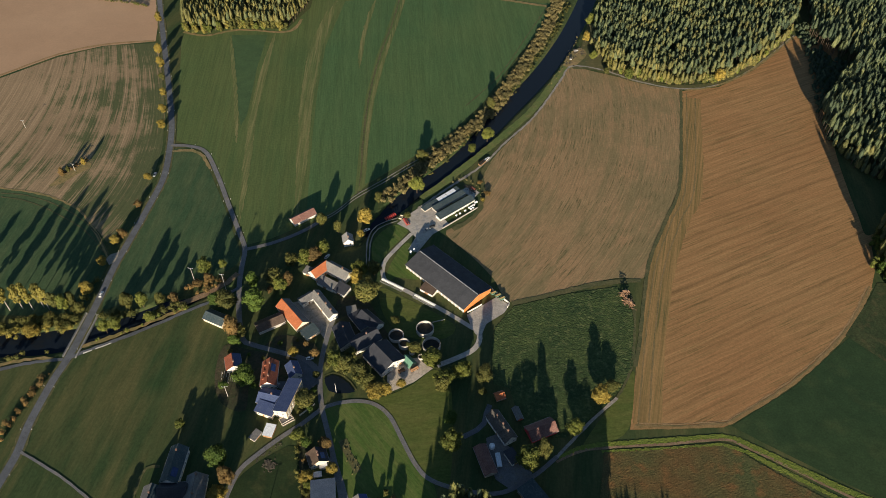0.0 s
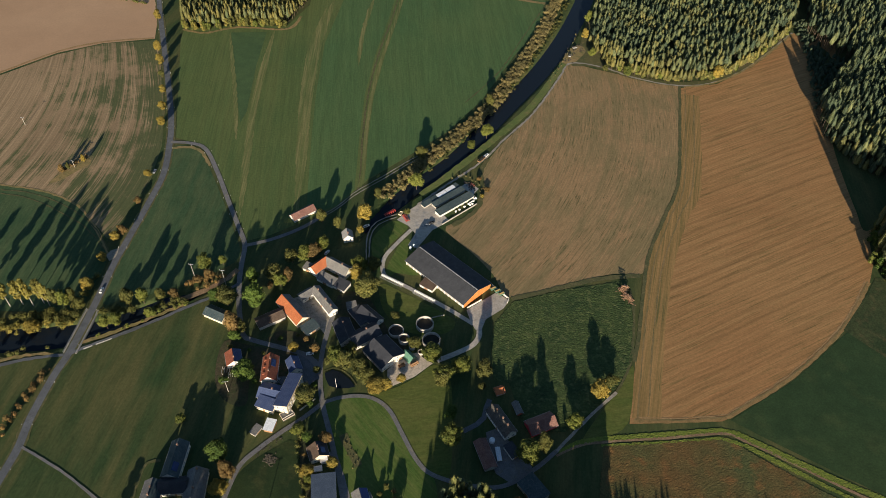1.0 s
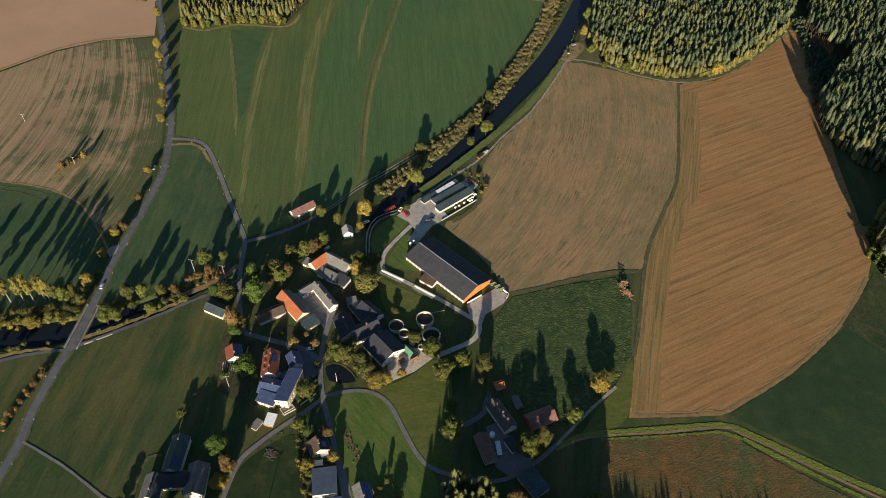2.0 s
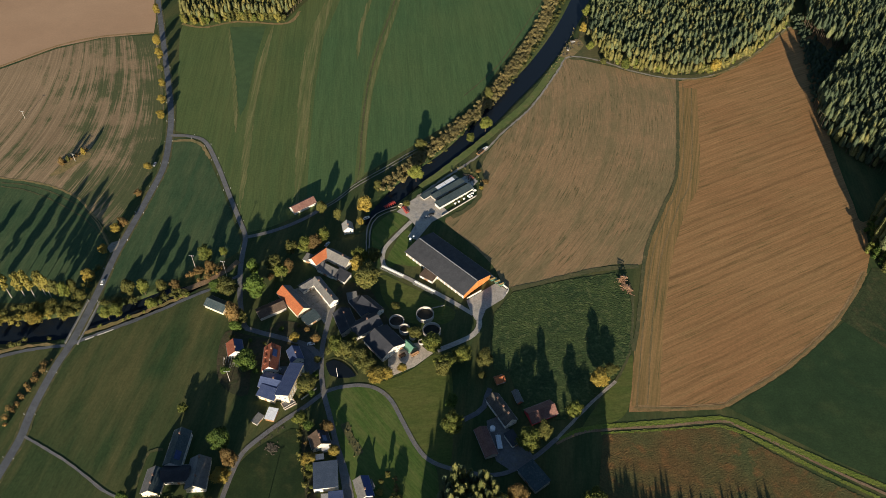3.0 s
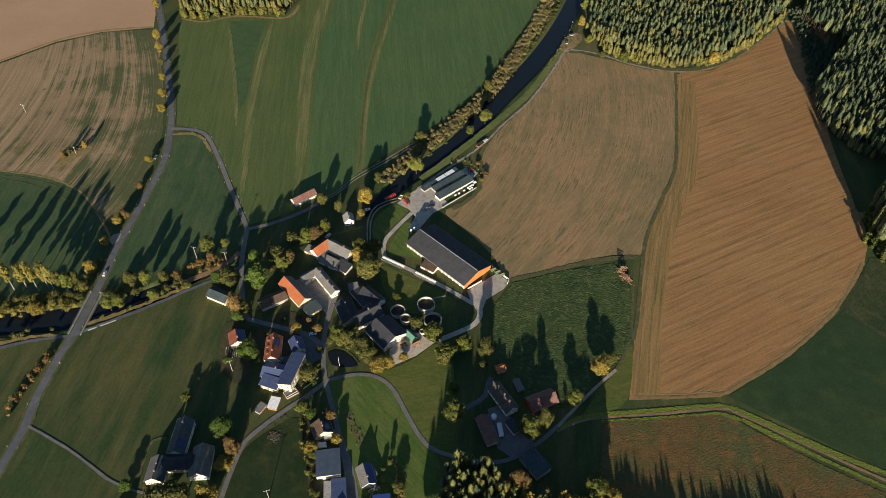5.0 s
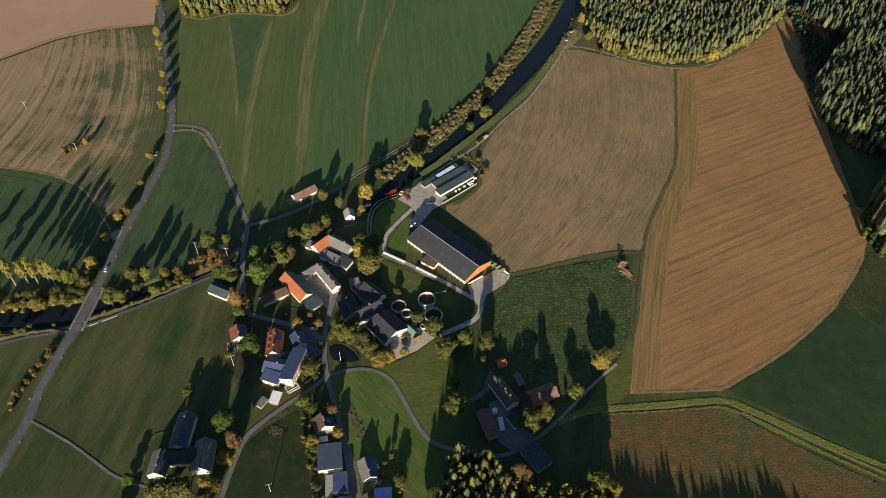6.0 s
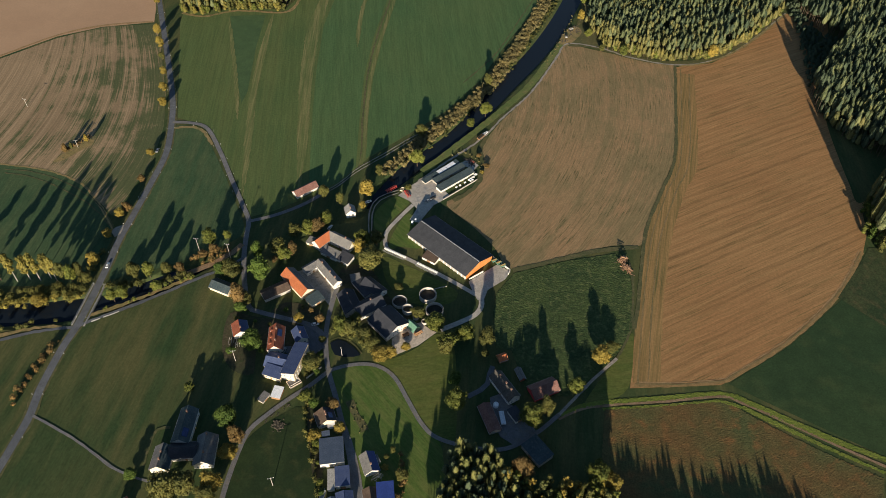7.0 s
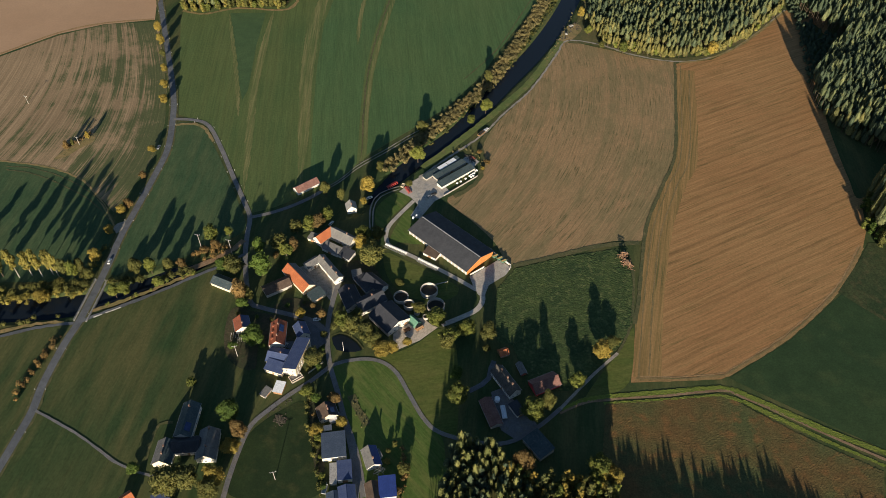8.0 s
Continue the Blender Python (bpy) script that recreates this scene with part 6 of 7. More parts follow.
hedge("garden_hedge", [(-78.1, 211.3), (-73.9, 189.9), (-68.6, 170.1), (-62.5, 151.5)], 2.5, 3.0, "leaf_olive", "garden hedge with autumn colours", 32, 0.15)
hedge("field_scrub", [(-51.9, 209.1), (-49.5, 203.3), (-46.6, 197.6), (-43.8, 192.7)], 5.0, 1.0, "scrub", "strip of dry scrub beside the lane", 52, 0.1, step=1.5, many=2)
hedge("garden_hedge", [(-23.7, 176.6), (-22.1, 163.8), (-24.8, 150.0)], 3.0, 4.0, "leaf_rust", "brown bushes beside the meadow", 33, 0.1)
hedge("field_scrub", [(-290.6, 431.7), (-282.4, 438.5), (-276.0, 447.6)], 4.0, 3.4, "leaf_rust", "rusty scrub island in the stubble", 34, -0.1, step=1.5, many=2)
for row in ((-285.8, 428.9, 9.5, 3.2, "rust"), (-282.0, 431.7, 8.0, 2.6, "olive"), (-274.5, 441.5, 8.5, 2.8, "gold")):
    plant(*row, group="valley trees")
hedge("garden_hedge", [(-65.3, 260.2), (-54.8, 256.2), (-44.1, 246.9), (-33.9, 241.1)], 5.0, 4.5, "leaf_olive", "bushes on the bank above the pond", 35, 0.05)

hedge("road_hedge", [(-385.8, 710.4), (-336.7, 700.6), (-298.6, 690.8)], 3.0, 3.5, "leaf_olive", "hedge along a far lane", 36, 0.1)
ribbon("headland", [(3.2, 727.1), (54.5, 711.2), (97.8, 697.9)], 4.0, 0.16, M["dry"], "dry strip at the far end of the crop", "field strip", 0.5)

for key, ob in list(POOL.items()):
    if key not in USED:
        for o in (*ob.children_recursive, ob):
            bpy.data.objects.remove(o)

# woods
MIXED = (("needles_dark", 0.30), ("needles", 0.42), ("pine", 0.28))
EDGE = (("larch", 0.6), ("pine", 0.4))
conifer_wood("forest", [(133.2, 625.9), (143.6, 588.4), (166.4, 572.7), (199.2, 562.2), (235.5, 569.0), (273.3, 597.8), (322.7, 649.5), (339.7, 680.8), (385.0, 781.4), (165.0, 778.1), (144.2, 689.6)], 4.2, 16, 4.9, 62, MIXED, "dense conifer wood above the stubble fields", 41, 0.10, 0.42, 0.55)
conifer_wood("forest", [(131.6, 621.8), (141.6, 581.8), (165.4, 567.2), (198.2, 557.7), (235.4, 564.5), (274.3, 592.0), (325.2, 645.3), (324.1, 653.9), (273.9, 599.7), (236.2, 571.8), (199.7, 564.9), (166.8, 575.5), (146.3, 589.4), (137.4, 626.0)], 3.6, 9.5, 4.2, 52, EDGE, "sunlit yellowish edge of the conifer wood", 42, 0.2, 0.42, 0.3)
# darker needle mix stands in for the dim light of this hollow
conifer_wood("forest", [(303.5, 512.0), (299.5, 488.0), (304.0, 466.0), (311.0, 447.0), (323.0, 430.0), (342.0, 418.0), (380.0, 420.0), (544.6, 783.8), (376.4, 781.3), (352.0, 690.0), (338.0, 640.0), (346.0, 606.0), (366.0, 592.0), (341.0, 566.0), (319.0, 535.0)], 4.1, 21.5, 4.8, 58, (("needles_dark", 0.55), ("needles", 0.35), ("pine", 0.1)), "conifer wood darkened for dim light beside the ploughed field", 43, 0.10, 0.42, 0.5)
# low growth added in dark needles only, so the shaded notch turns out dark
conifer_wood("forest", [(304.5, 513.0), (319.0, 536.0), (341.0, 567.0), (366.0, 592.0), (346.0, 606.0), (340.0, 640.0), (345.0, 668.0), (332.0, 660.0), (328.0, 625.0), (318.0, 570.0)], 4.2, 4.0, 4.6, 50, (("needles_dark", 1.0),), "added low conifers, needles darkened for the shade of the wood", 54, 0.12, 0.45, 0.15)
conifer_wood("forest", [(304.0, 512.0), (300.5, 488.0), (305.0, 466.0), (312.0, 447.0), (324.0, 430.0), (329.0, 434.0), (317.0, 451.0), (310.0, 468.0), (306.0, 488.0), (309.0, 510.0)], 4.0, 11, 4.6, 56, (("needles_dark", 0.6), ("pine", 0.4)), "lower edge trees of the dark conifer wood", 55, 0.2, 0.4, 0.1)
conifer_wood("forest", [(303.0, 382.0), (291.0, 366.0), (286.5, 344.7), (289.0, 330.0), (330.9, 318.0), (376.0, 414.0), (329.1, 404.0)], 3.6, 30, 5.4, 90, MIXED, "tall conifer wood at the field's corner", 44, 0.07, low=0.3)
round_wood("forest", [(301.0, 379.0), (288.5, 366.0), (284.0, 344.7), (286.0, 327.0), (294.0, 325.0), (292.0, 344.0), (297.0, 362.0), (310.0, 376.0)], 4.4, 12, ("leaf_green", "leaf_olive", "leaf_lime"), "leafy fringe of the corner wood", 50)
conifer_wood("forest", [(-251.3, 648.3), (-229.9, 642.1), (-199.9, 653.3), (-153.3, 650.7), (-137.8, 697.4), (-138.7, 773.6), (-283.7, 771.4)], 3.8, 13, 4.8, 60, (("pine", 0.45), ("larch", 0.35), ("needles", 0.2)), "mixed autumn wood above the crop field", 45, 0.15, 0.42, 0.35)
round_wood("forest", [(139.5, 600.0), (143.0, 582.5), (166.0, 567.5), (198.4, 558.2), (235.4, 564.8), (274.0, 592.4), (324.0, 645.0), (323.0, 650.0), (272.8, 596.5), (234.8, 569.4), (199.0, 562.8), (168.0, 572.0), (146.6, 586.5), (143.0, 601.0)], 4.2, 6.5, ("leaf_olive", "leaf_lime", "larch"), "yellow-green bushes along the edge of the wood", 56)
round_wood("forest", [(-251.0, 643.5), (-229.5, 638.0), (-199.5, 649.0), (-153.0, 646.5), (-150.0, 652.0), (-199.5, 655.0), (-230.0, 644.0), (-251.0, 649.5)], 4.0, 7.5, ("leaf_birch", "leaf_olive", "leaf_lime"), "golden leafy fringe of the far wood", 53)
conifer_wood("forest", [(2.0, 175.5), (14.0, 178.5), (27.0, 170.5), (38.5, 154.0), (46.1, 123.6), (-12.7, 123.6), (-5.8, 145.7)], 3.4, 17.0, 5.0, 80, (("needles_dark", 0.35), ("leaf_pine", 0.65)), "dense pine wood beside the farm", 46, 0.13, 0.42, 0.45)
round_wood("forest", [(30.4, 163.6), (46.9, 158.7), (58.1, 158.8), (74.3, 153.9), (82.5, 149.8), (83.0, 123.6), (45.7, 123.6)], 4.0, 15.5, ("leaf_olive", "leaf_pine", "leaf_lime", "leaf_gold"), "mixed autumn wood beside the farm", 49)
conifer_wood("forest", [(80, 85), (93, 84), (113, 81), (126, 79), (146, 75), (150, 66), (157, 79), (166, 74), (175, 76), (182, 67), (215, 58), (260, 54), (260, 36), (80, 40)], 2.8, 20.5, 9.0, 46, MIXED, "conifer wood south of the brown field", 47, 0.05, 0.32, 0.12)


# ==== small things ====
def ring(bm, r0, r1, z0, z1, n=40):
    """A round wall with thickness."""
    loops = []
    for r, z in ((r0, z0), (r1, z0), (r1, z1), (r0, z1)):
        loops.append([bm.verts.new((r * math.cos(2 * math.pi * i / n), r * math.sin(2 * math.pi * i / n), z)) for i in range(n)])
    for a in range(4):
        b = (a + 1) % 4
        for i in range(n):
            k = (i + 1) % n
            bm.faces.new((loops[a][i], loops[a][k], loops[b][k], loops[b][i]))


def tank(x, y, r, h, label):
    base = thing("slurry_tank", pose(x, y, 0), label, "slurry tank", "slurry tanks")
    bm = bmesh.new()
    ring(bm, r - 0.25, r, -0.2, h)
    part("wall", bm, M["grey_wall"], base)
    bm = bmesh.new()
    ring(bm, r - 0.28, r + 0.04, h, h + 0.12)
    part("rim", bm, M["grey_wall"], base, "pale concrete rim")
    bm = bmesh.new()
    tube(bm, (0, 0, 0), (0, 0, h * 0.35), r - 0.26, r - 0.26, 40)
    part("slurry", bm, M["slurry"], base, "dark slurry inside")
    bm = bmesh.new()
    tube(bm, (r * 0.9, 0, h * 0.35), (r * 0.9, 0, h + 1.0), 0.08, 0.08, 6)
    tube(bm, (r * 0.9, 0, h + 0.9), (r + 0.3, 0, h + 0.9), 0.07, 0.07, 6)
    part("pipe", bm, M["steel"], base)
    return base


tank(-11.0, 286.8, 5.4, 3.4, "large open round concrete slurry tank")
tank(-6.7, 274.4, 5.4, 3.4, "large open round concrete slurry tank")
tank(-28.3, 281.7, 4.6, 2.6, "open round slurry tank in the shade")
tank(-23.2, 275.2, 3.3, 3.4, "smaller open round slurry tank")
tank(-18.2, 270.0, 1.8, 1.8, "little round concrete pit")
tank(-12.9, 266.3, 1.7, 1.8, "little round concrete pit")

# calf hutches
hutch = thing("calf_hutch", Matrix(), "white plastic calf hutch on the concrete", "calf hutch", "calf hutches")
bm = bmesh.new()
prism(bm, [(-0.9, 0), (0.9, 0), (0.85, 1.0), (0.5, 1.45), (-0.5, 1.5), (-0.9, 1.1)], -0.33, 0.33)
part("shell", bm, M["white"], hutch)
bm = bmesh.new()
block(bm, -0.25, -0.93, 0.1, 0.25, -0.88, 0.95)
part("opening", bm, M["black"], hutch)
bm = bmesh.new()
for k in (-0.6, 0.6):
    block(bm, k - 0.03, -2.3, 0.5, k + 0.03, -0.9, 0.56)
    block(bm, k - 0.03, -2.3, 0.9, k + 0.03, -0.9, 0.96)
for k in (0.1, 0.5, 0.9):
    block(bm, -0.6, -2.33, k, 0.6, -2.27, k + 0.06)
part("pen", bm, M["steel"], hutch, "galvanised wire pen")
first = True
for (ax, ay), (bx, by), n in ((-39.9, 328.5), (-26.5, 320.5), 14), ((-17.9, 315.1), (-5.7, 307.0), 12):
    turn = math.degrees(math.atan2(by - ay, bx - ax))
    for i in range(n):
        u = i / (n - 1)
        m = pose(ax + (bx - ax) * u, ay + (by - ay) * u, 0.15, 0, 0, turn)
        if first:
            hutch.matrix_basis, first = m, False
        else:
            copy_thing(hutch, m)


def gabled_tent(x, y, turn):
    base = thing("tarpaulin_shelter", pose(x, y, 0, 0, 0, turn), "green tarpaulin shelter in the yard", "shelter")
    bm = bmesh.new()
    prism(bm, [(-3.2, 0.6), (-3.2, 0.45), (0, 3.6), (3.2, 0.45), (3.2, 0.6), (0, 3.78)], -4, 4)
    part("cover", bm, M["green_tarp"], base)
    bm = bmesh.new()
    for x_ in (-3.8, 0, 3.8):
        for k in (-3.0, 3.0):
            tube(bm, (x_, k, 0), (x_, k, 0.75), 0.06, 0.06, 6)
    part("frame", bm, M["steel"], base)


gabled_tent(-19.7, 263.2, -48.2)


def silo(x, y, r, h, label):
    base = thing("feed_silo", pose(x, y, 0), label, "silo", "feed silos")
    bm = bmesh.new()
    tube(bm, (0, 0, 2.0), (0, 0, h), r, r, 20)
    tube(bm, (0, 0, h), (0, 0, h + r * 0.6), r, 0.2, 20)
    tube(bm, (0, 0, 0.9), (0, 0, 2.0), 0.3, r, 20)
    part("body", bm, M["white_sheet"], base)
    for a in range(4):
        bm = bmesh.new()
        c, s_ = math.cos(a * math.pi / 2 + .78) * r * .9, math.sin(a * math.pi / 2 + .78) * r * .9
        tube(bm, (c, s_, 0), (c, s_, 2.4), 0.08, 0.08, 6)
        part("leg", bm, M["steel"], base)


silo(-22.5, 351.9, 0.8, 3.6, "white feed silo beside the barn")
silo(-20.2, 353.6, 0.8, 4.0, "white feed silo beside the barn")
silo(27.4, 206.7, 1.5, 4.2, "pale round silo in the eastern farmyard")


def pole(x, y, h, turn):
    base = thing("power_pole", pose(x, y, 0, 0, 0, turn), "pale concrete power pole with a crossarm", "power pole", "power poles")
    bm = bmesh.new()
    tube(bm, (0, 0, -0.3), (0, 0, h), 0.20, 0.13, 10)
    part("mast", bm, M["grey_wall"], base)
    bm = bmesh.new()
    block(bm, -1.5, -0.08, h - 0.45, 1.5, 0.08, h - 0.28)
    part("crossarm", bm, M["steel"], base)
    for u in (-1.55, 0, 1.55):
        bm = bmesh.new()
        tube(bm, (u, 0, h - 0.25), (u, 0, h + 0.15), 0.09, 0.06, 8)
        part("insulator", bm, M["white"], base)


for px_, py_, h, turn in ((-161.4, 324.2, 14.0, -10), (-139.6, 317.4, 16.0, -10), (-338.8, 488.9, 7.5, -15), (-279.7, 435.8, 7.0, -15), (-87.9, 160.9, 8.0, 15), (-121.6, 237.9, 10.0, 5)):
    pole(px_, py_, h, turn)
mast = thing("pond_pole", pose(-60.3, 241.6, 0.16), "slim white pole beside the pond", "pole")
bm = bmesh.new()
tube(bm, (0, 0, 0), (0, 0, 8.5), 0.12, 0.07, 8)
part("mast", bm, M["white"], mast)
bm = bmesh.new()
tube(bm, (0, 0, 8.5), (0, 0, 8.75), 0.16, 0.02, 8)
part("cap", bm, M["steel"], mast)


def car(x, y, turn, paint, label, name="car", length=4.4):
    base = thing(name, pose(x, y, 0.16, 0, 0, turn), label, name)
    k = length / 4.4
    bm = bmesh.new()
    prism(bm, [(-0.88, 0.28), (0.88, 0.28), (0.9, 0.75), (0.8, 0.92), (-0.8, 0.92), (-0.9, 0.75)], -2.2 * k, 2.2 * k)
    part("body", bm, M[paint], base)
    bm = bmesh.new()
    lo = [bm.verts.new((x_ * k, y_, 0.9)) for x_, y_ in ((-1.9, -.78), (1.0, -.78), (1.0, .78), (-1.9, .78))]
    hi = [bm.verts.new((x_ * k, y_, 1.42)) for x_, y_ in ((-1.5, -.62), (0.35, -.62), (0.35, .62), (-1.5, .62))]
    for i in range(4):
        bm.faces.new((lo[i], lo[(i + 1) % 4], hi[(i + 1) % 4], hi[i]))
    part("window", bm, M["glass"], base)
    bm = bmesh.new()
    block(bm, -1.52 * k, -0.64, 1.42, 0.37 * k, 0.64, 1.48)
    part("roof", bm, M[paint], base)
    for wx in (-1.35, 1.35):
        for wy in (-0.82, 0.82):
            bm = bmesh.new()
            tube(bm, (wx * k, wy - 0.1, 0.32), (wx * k, wy + 0.1, 0.32), 0.32, 0.32, 14)
            part("wheel", bm, M["black"], base)


car(-218.7, 312.7, 88.8, "white", "pale car driving on the country road")
car(-218.1, 431.8, -93.3, "steel", "grey car on the shaded road")
car(-9.0, 378.7, 35, "black", "dark car parked in the farmyard")
car(-12.0, 376.2, 38, "steel", "grey car parked in the farmyard")
car(30.8, 453.9, 49.7, "white", "white van parked on the track", "van", 6.6)
car(-78.6, 348.6, 60, "white", "white car parked behind the farm")
car(-54.2, 374.7, 30, "white", "white car parked below the lane")
car(-94.8, 244.9, 70, "steel", "grey car parked in the paved yard")
car(-78.6, 264.8, 10, "white", "white car parked beside the lane")


def trailer(x, y, turn, length, width, paint, label, load=None, name="trailer"):
    base = thing(name, pose(x, y, 0.12, 0, 0, turn), label, "trailer")
    bm = bmesh.new()
    block(bm, -length / 2, -width / 2, 0.8, length / 2, width / 2, 0.95)
    for k in (-1, 1):
        block(bm, -length / 2, k * width / 2 - 0.05, 0.95, length / 2, k * width / 2 + 0.05, 1.7)
        block(bm, k * length / 2 - 0.05, -width / 2 + 0.05, 0.95, k * length / 2 + 0.05, width / 2 - 0.05, 1.7)
    part("bed", bm, M[paint], base)
    if load:
        bm = bmesh.new()
        prism(bm, [(-width / 2 + 0.1, 0.97), (width / 2 - 0.1, 0.97), (width / 2 - 0.1, 1.5), (0, 2.1), (-width / 2 + 0.1, 1.5)], -length / 2 + 0.1, length / 2 - 0.1)
        part("load", bm, M[load], base)
    bm = bmesh.new()
    block(bm, length / 2, -0.08, 0.7, length / 2 + 1.4, 0.08, 0.85)
    part("drawbar", bm, M["steel"], base)
    for wx in (-length * 0.3, length * 0.3):
        for k in (-1, 1):
            bm = bmesh.new()
            tube(bm, (wx, k * width * 0.45 - 0.15, 0.45), (wx, k * width * 0.45 + 0.15, 0.45), 0.45, 0.45, 14)
            part("wheel", bm, M["black"], base)


trailer(27.6, 448.9, 52.4, 7.0, 2.5, "wood", "brown flat trailer on the track", "slurry")
trailer(30.7, 199.8, 97, 8.0, 2.6, "white", "pale tank trailer in the farmyard", "white_sheet")
trailer(-25.7, 263.1, 120, 5.0, 2.2, "wood", "wooden trailer in the yard", "wood")
trailer(-23.8, 256.5, 30, 4.0, 2.0, "wood", "small wooden trailer in the yard")
trailer(-16.4, 257.8, 35, 5.0, 2.2, "wood", "wooden trailer beside the shelter", "wood")


def machine(x, y, turn, length, label):
    """A folded field implement: a frame, its tines and wheels."""
    base = thing("farm_implement", pose(x, y, 0.02, 0, 0, turn), label, "farm implement", "farm implements")
    bm = bmesh.new()
    block(bm, -length / 2, -0.25, 0.9, length / 2, 0.25, 1.3)
    block(bm, -length / 2, 1.1, 0.8, length / 2, 1.4, 1.1)
    for i in range(5):
        u = -length / 2 + 0.2 + (length - 0.6) * i / 4
        block(bm, u, 0.25, 0.85, u + 0.3, 1.1, 1.15)
    part("frame", bm, M["red"], base)
    for i in range(6):
        bm = bmesh.new()
        u = -length / 2 + 0.3 + (length - 0.6) * i / 5
        prism(bm, [(-1.3, 0.1), (-0.9, 0.1), (-0.2, 1.6), (-0.5, 1.7)], u - 0.2, u + 0.2)
        part("tine", bm, M["red"], base)
    for u in (-length / 3, length / 3):
        bm = bmesh.new()
        tube(bm, (u - 0.15, 1.5, 0.4), (u + 0.15, 1.5, 0.4), 0.4, 0.4, 14)
        part("wheel", bm, M["black"], base)


machine(-38.7, 388.5, 41.3, 9.0, "long red harrow parked by the river")
machine(-27.2, 383.2, -63.8, 7.0, "red harrow parked in the yard")
trailer(-31.0, 387.3, 70, 3.5, 2.0, "cream_wall", "small pale trailer in the yard")

# wrapped bales, clamp walls, bunker
bale = thing("wrapped_bale", Matrix(), "round bale in white wrap", "bale", "wrapped bales")
bm = bmesh.new()
tube(bm, (-0.65, 0, 0.65), (0.65, 0, 0.65), 0.65, 0.65, 16)
bmesh.ops.bevel(bm, geom=[e for e in bm.edges if e.calc_length() < 0.5], offset=0.08, segments=2, affect="EDGES")
part("wrap", bm, M["white"], bale)
first = True
for i, (x, y) in enumerate([(17.2, 398.8), (18.4, 400.0), (19.7, 401.3), (20.9, 401.9), (21.4, 404.4), (22.7, 405.1), (20.0, 398.8), (18.4, 397.6), (10.6, 392.6), (14.3, 395.7), (8.1, 390.7)]):
    m = pose(x, y, 0.1, 0, 0, 25 * i)
    if first:
        bale.matrix_basis, first = m, False
    else:
        copy_thing(bale, m)


def low_wall(ax, ay, bx, by, h, thick, material, label):
    base = thing("low_wall", pose((ax + bx) / 2, (ay + by) / 2, 0, 0, 0, math.degrees(math.atan2(by - ay, bx - ax))), label, "wall")
    length = math.hypot(bx - ax, by - ay)
    n = max(2, int(length / 2.5))
    for i in range(n):
        bm = bmesh.new()
        u = -length / 2 + length * i / n
        block(bm, u + 0.02, -thick / 2, -0.1, u + length / n - 0.02, thick / 2, h + 0.04 * (i % 2))
        part("panel", bm, M[material], base)


low_wall(-1.6, 377.3, 23.2, 399.2, 1.0, 0.35, "grey_wall", "concrete clamp wall below the cattle shed")
low_wall(31.3, 320.6, 41.7, 309.3, 1.6, 0.3, "white_wall", "white bunker wall beside the barn apron")
low_wall(41.7, 309.3, 40.4, 306.0, 1.6, 0.3, "white_wall", "short white bunker wall")
low_wall(-88.0, 219.7, -82.0, 224.2, 1.0, 0.25, "white_wall", "white terrace wall in front of the house")
low_wall(-82.0, 224.2, -85.2, 226.4, 1.0, 0.25, "white_wall", "white terrace wall in front of the house")
low_wall(-79.1, 225.7, -71.4, 233.4, 1.1, 0.3, "cream_wall", "garden wall along the lane")
low_wall(15.1, 301.4, 24.3, 308.2, 1.4, 0.3, "white_wall", "white yard wall before the barn gable")
low_wall(-6.9, 293.3, 0.8, 295.7, 0.8, 0.25, "grey_wall", "low grey wall on the bank")
for x, y, turn in ((31.9, 317.6, 30), (34.7, 315.6, 30), (37.2, 313.2, 30)):
    trailer(x, y, turn, 3.6, 2.2, "green_tarp", "green open skip beside the barn", "dry", name="skip")

# heaps of old timber at the field's corner
bm = bmesh.new()
block(bm, -1.9, -0.16, -0.06, 1.9, 0.16, 0.06)
bmesh.ops.bevel(bm, geom=bm.edges[:], offset=0.02, segments=1, affect="EDGES")
PLANK = stock("plank", bm, M["pale_wood"])


def timber_heap(x, y, turn, length, n, high, label, seed):
    """Loose boards thrown on a heap that is highest in its middle."""
    base = thing("timber_heap", pose(x, y, 0, 0, 0, turn), label, "timber heap", "timber heaps")
    rng = random.Random(seed)
    for i in range(n):
        u, v = rng.gauss(0, length * 0.22), rng.gauss(0, 0.9)
        top = high * math.exp(-(u / length * 2.6) ** 2 - v * v * 0.35)
        again("plank", PLANK, base, pose(u, v, 0.1 + top * i / n, rng.uniform(-14, 14), rng.uniform(-12, 12), rng.gauss(0, 38)) @ Matrix.Diagonal((rng.uniform(0.6, 1.1), rng.uniform(0.8, 2.2), 1.3, 1)))


timber_heap(116.0, 318.3, 20.0, 6.0, 60, 4.6, "heap of old reddish boards at the field's corner", 71)
timber_heap(117.6, 311.0, -62.0, 9.0, 70, 3.0, "long heap of pale weathered boards at the field's corner", 72)
# terrace, cold frame, pergola
deck = thing("terrace", pose(-85.7, 223.0, 0, 0, 0, 35.5), "paved terrace with a pale rim before the house", "terrace")
bm = bmesh.new()
block(bm, -3.6, -2.6, 0, 3.6, 2.6, 0.7)
part("slab", bm, M["lane_asphalt"], deck)
bm = bmesh.new()
for k in (-1, 1):
    block(bm, -3.6, k * 2.5 - 0.1, 0.7, 3.6, k * 2.5 + 0.1, 1.0)
    block(bm, k * 3.5 - 0.1, -2.4, 0.7, k * 3.5 + 0.1, 2.4, 1.0)
part("rim", bm, M["cream_wall"], deck)


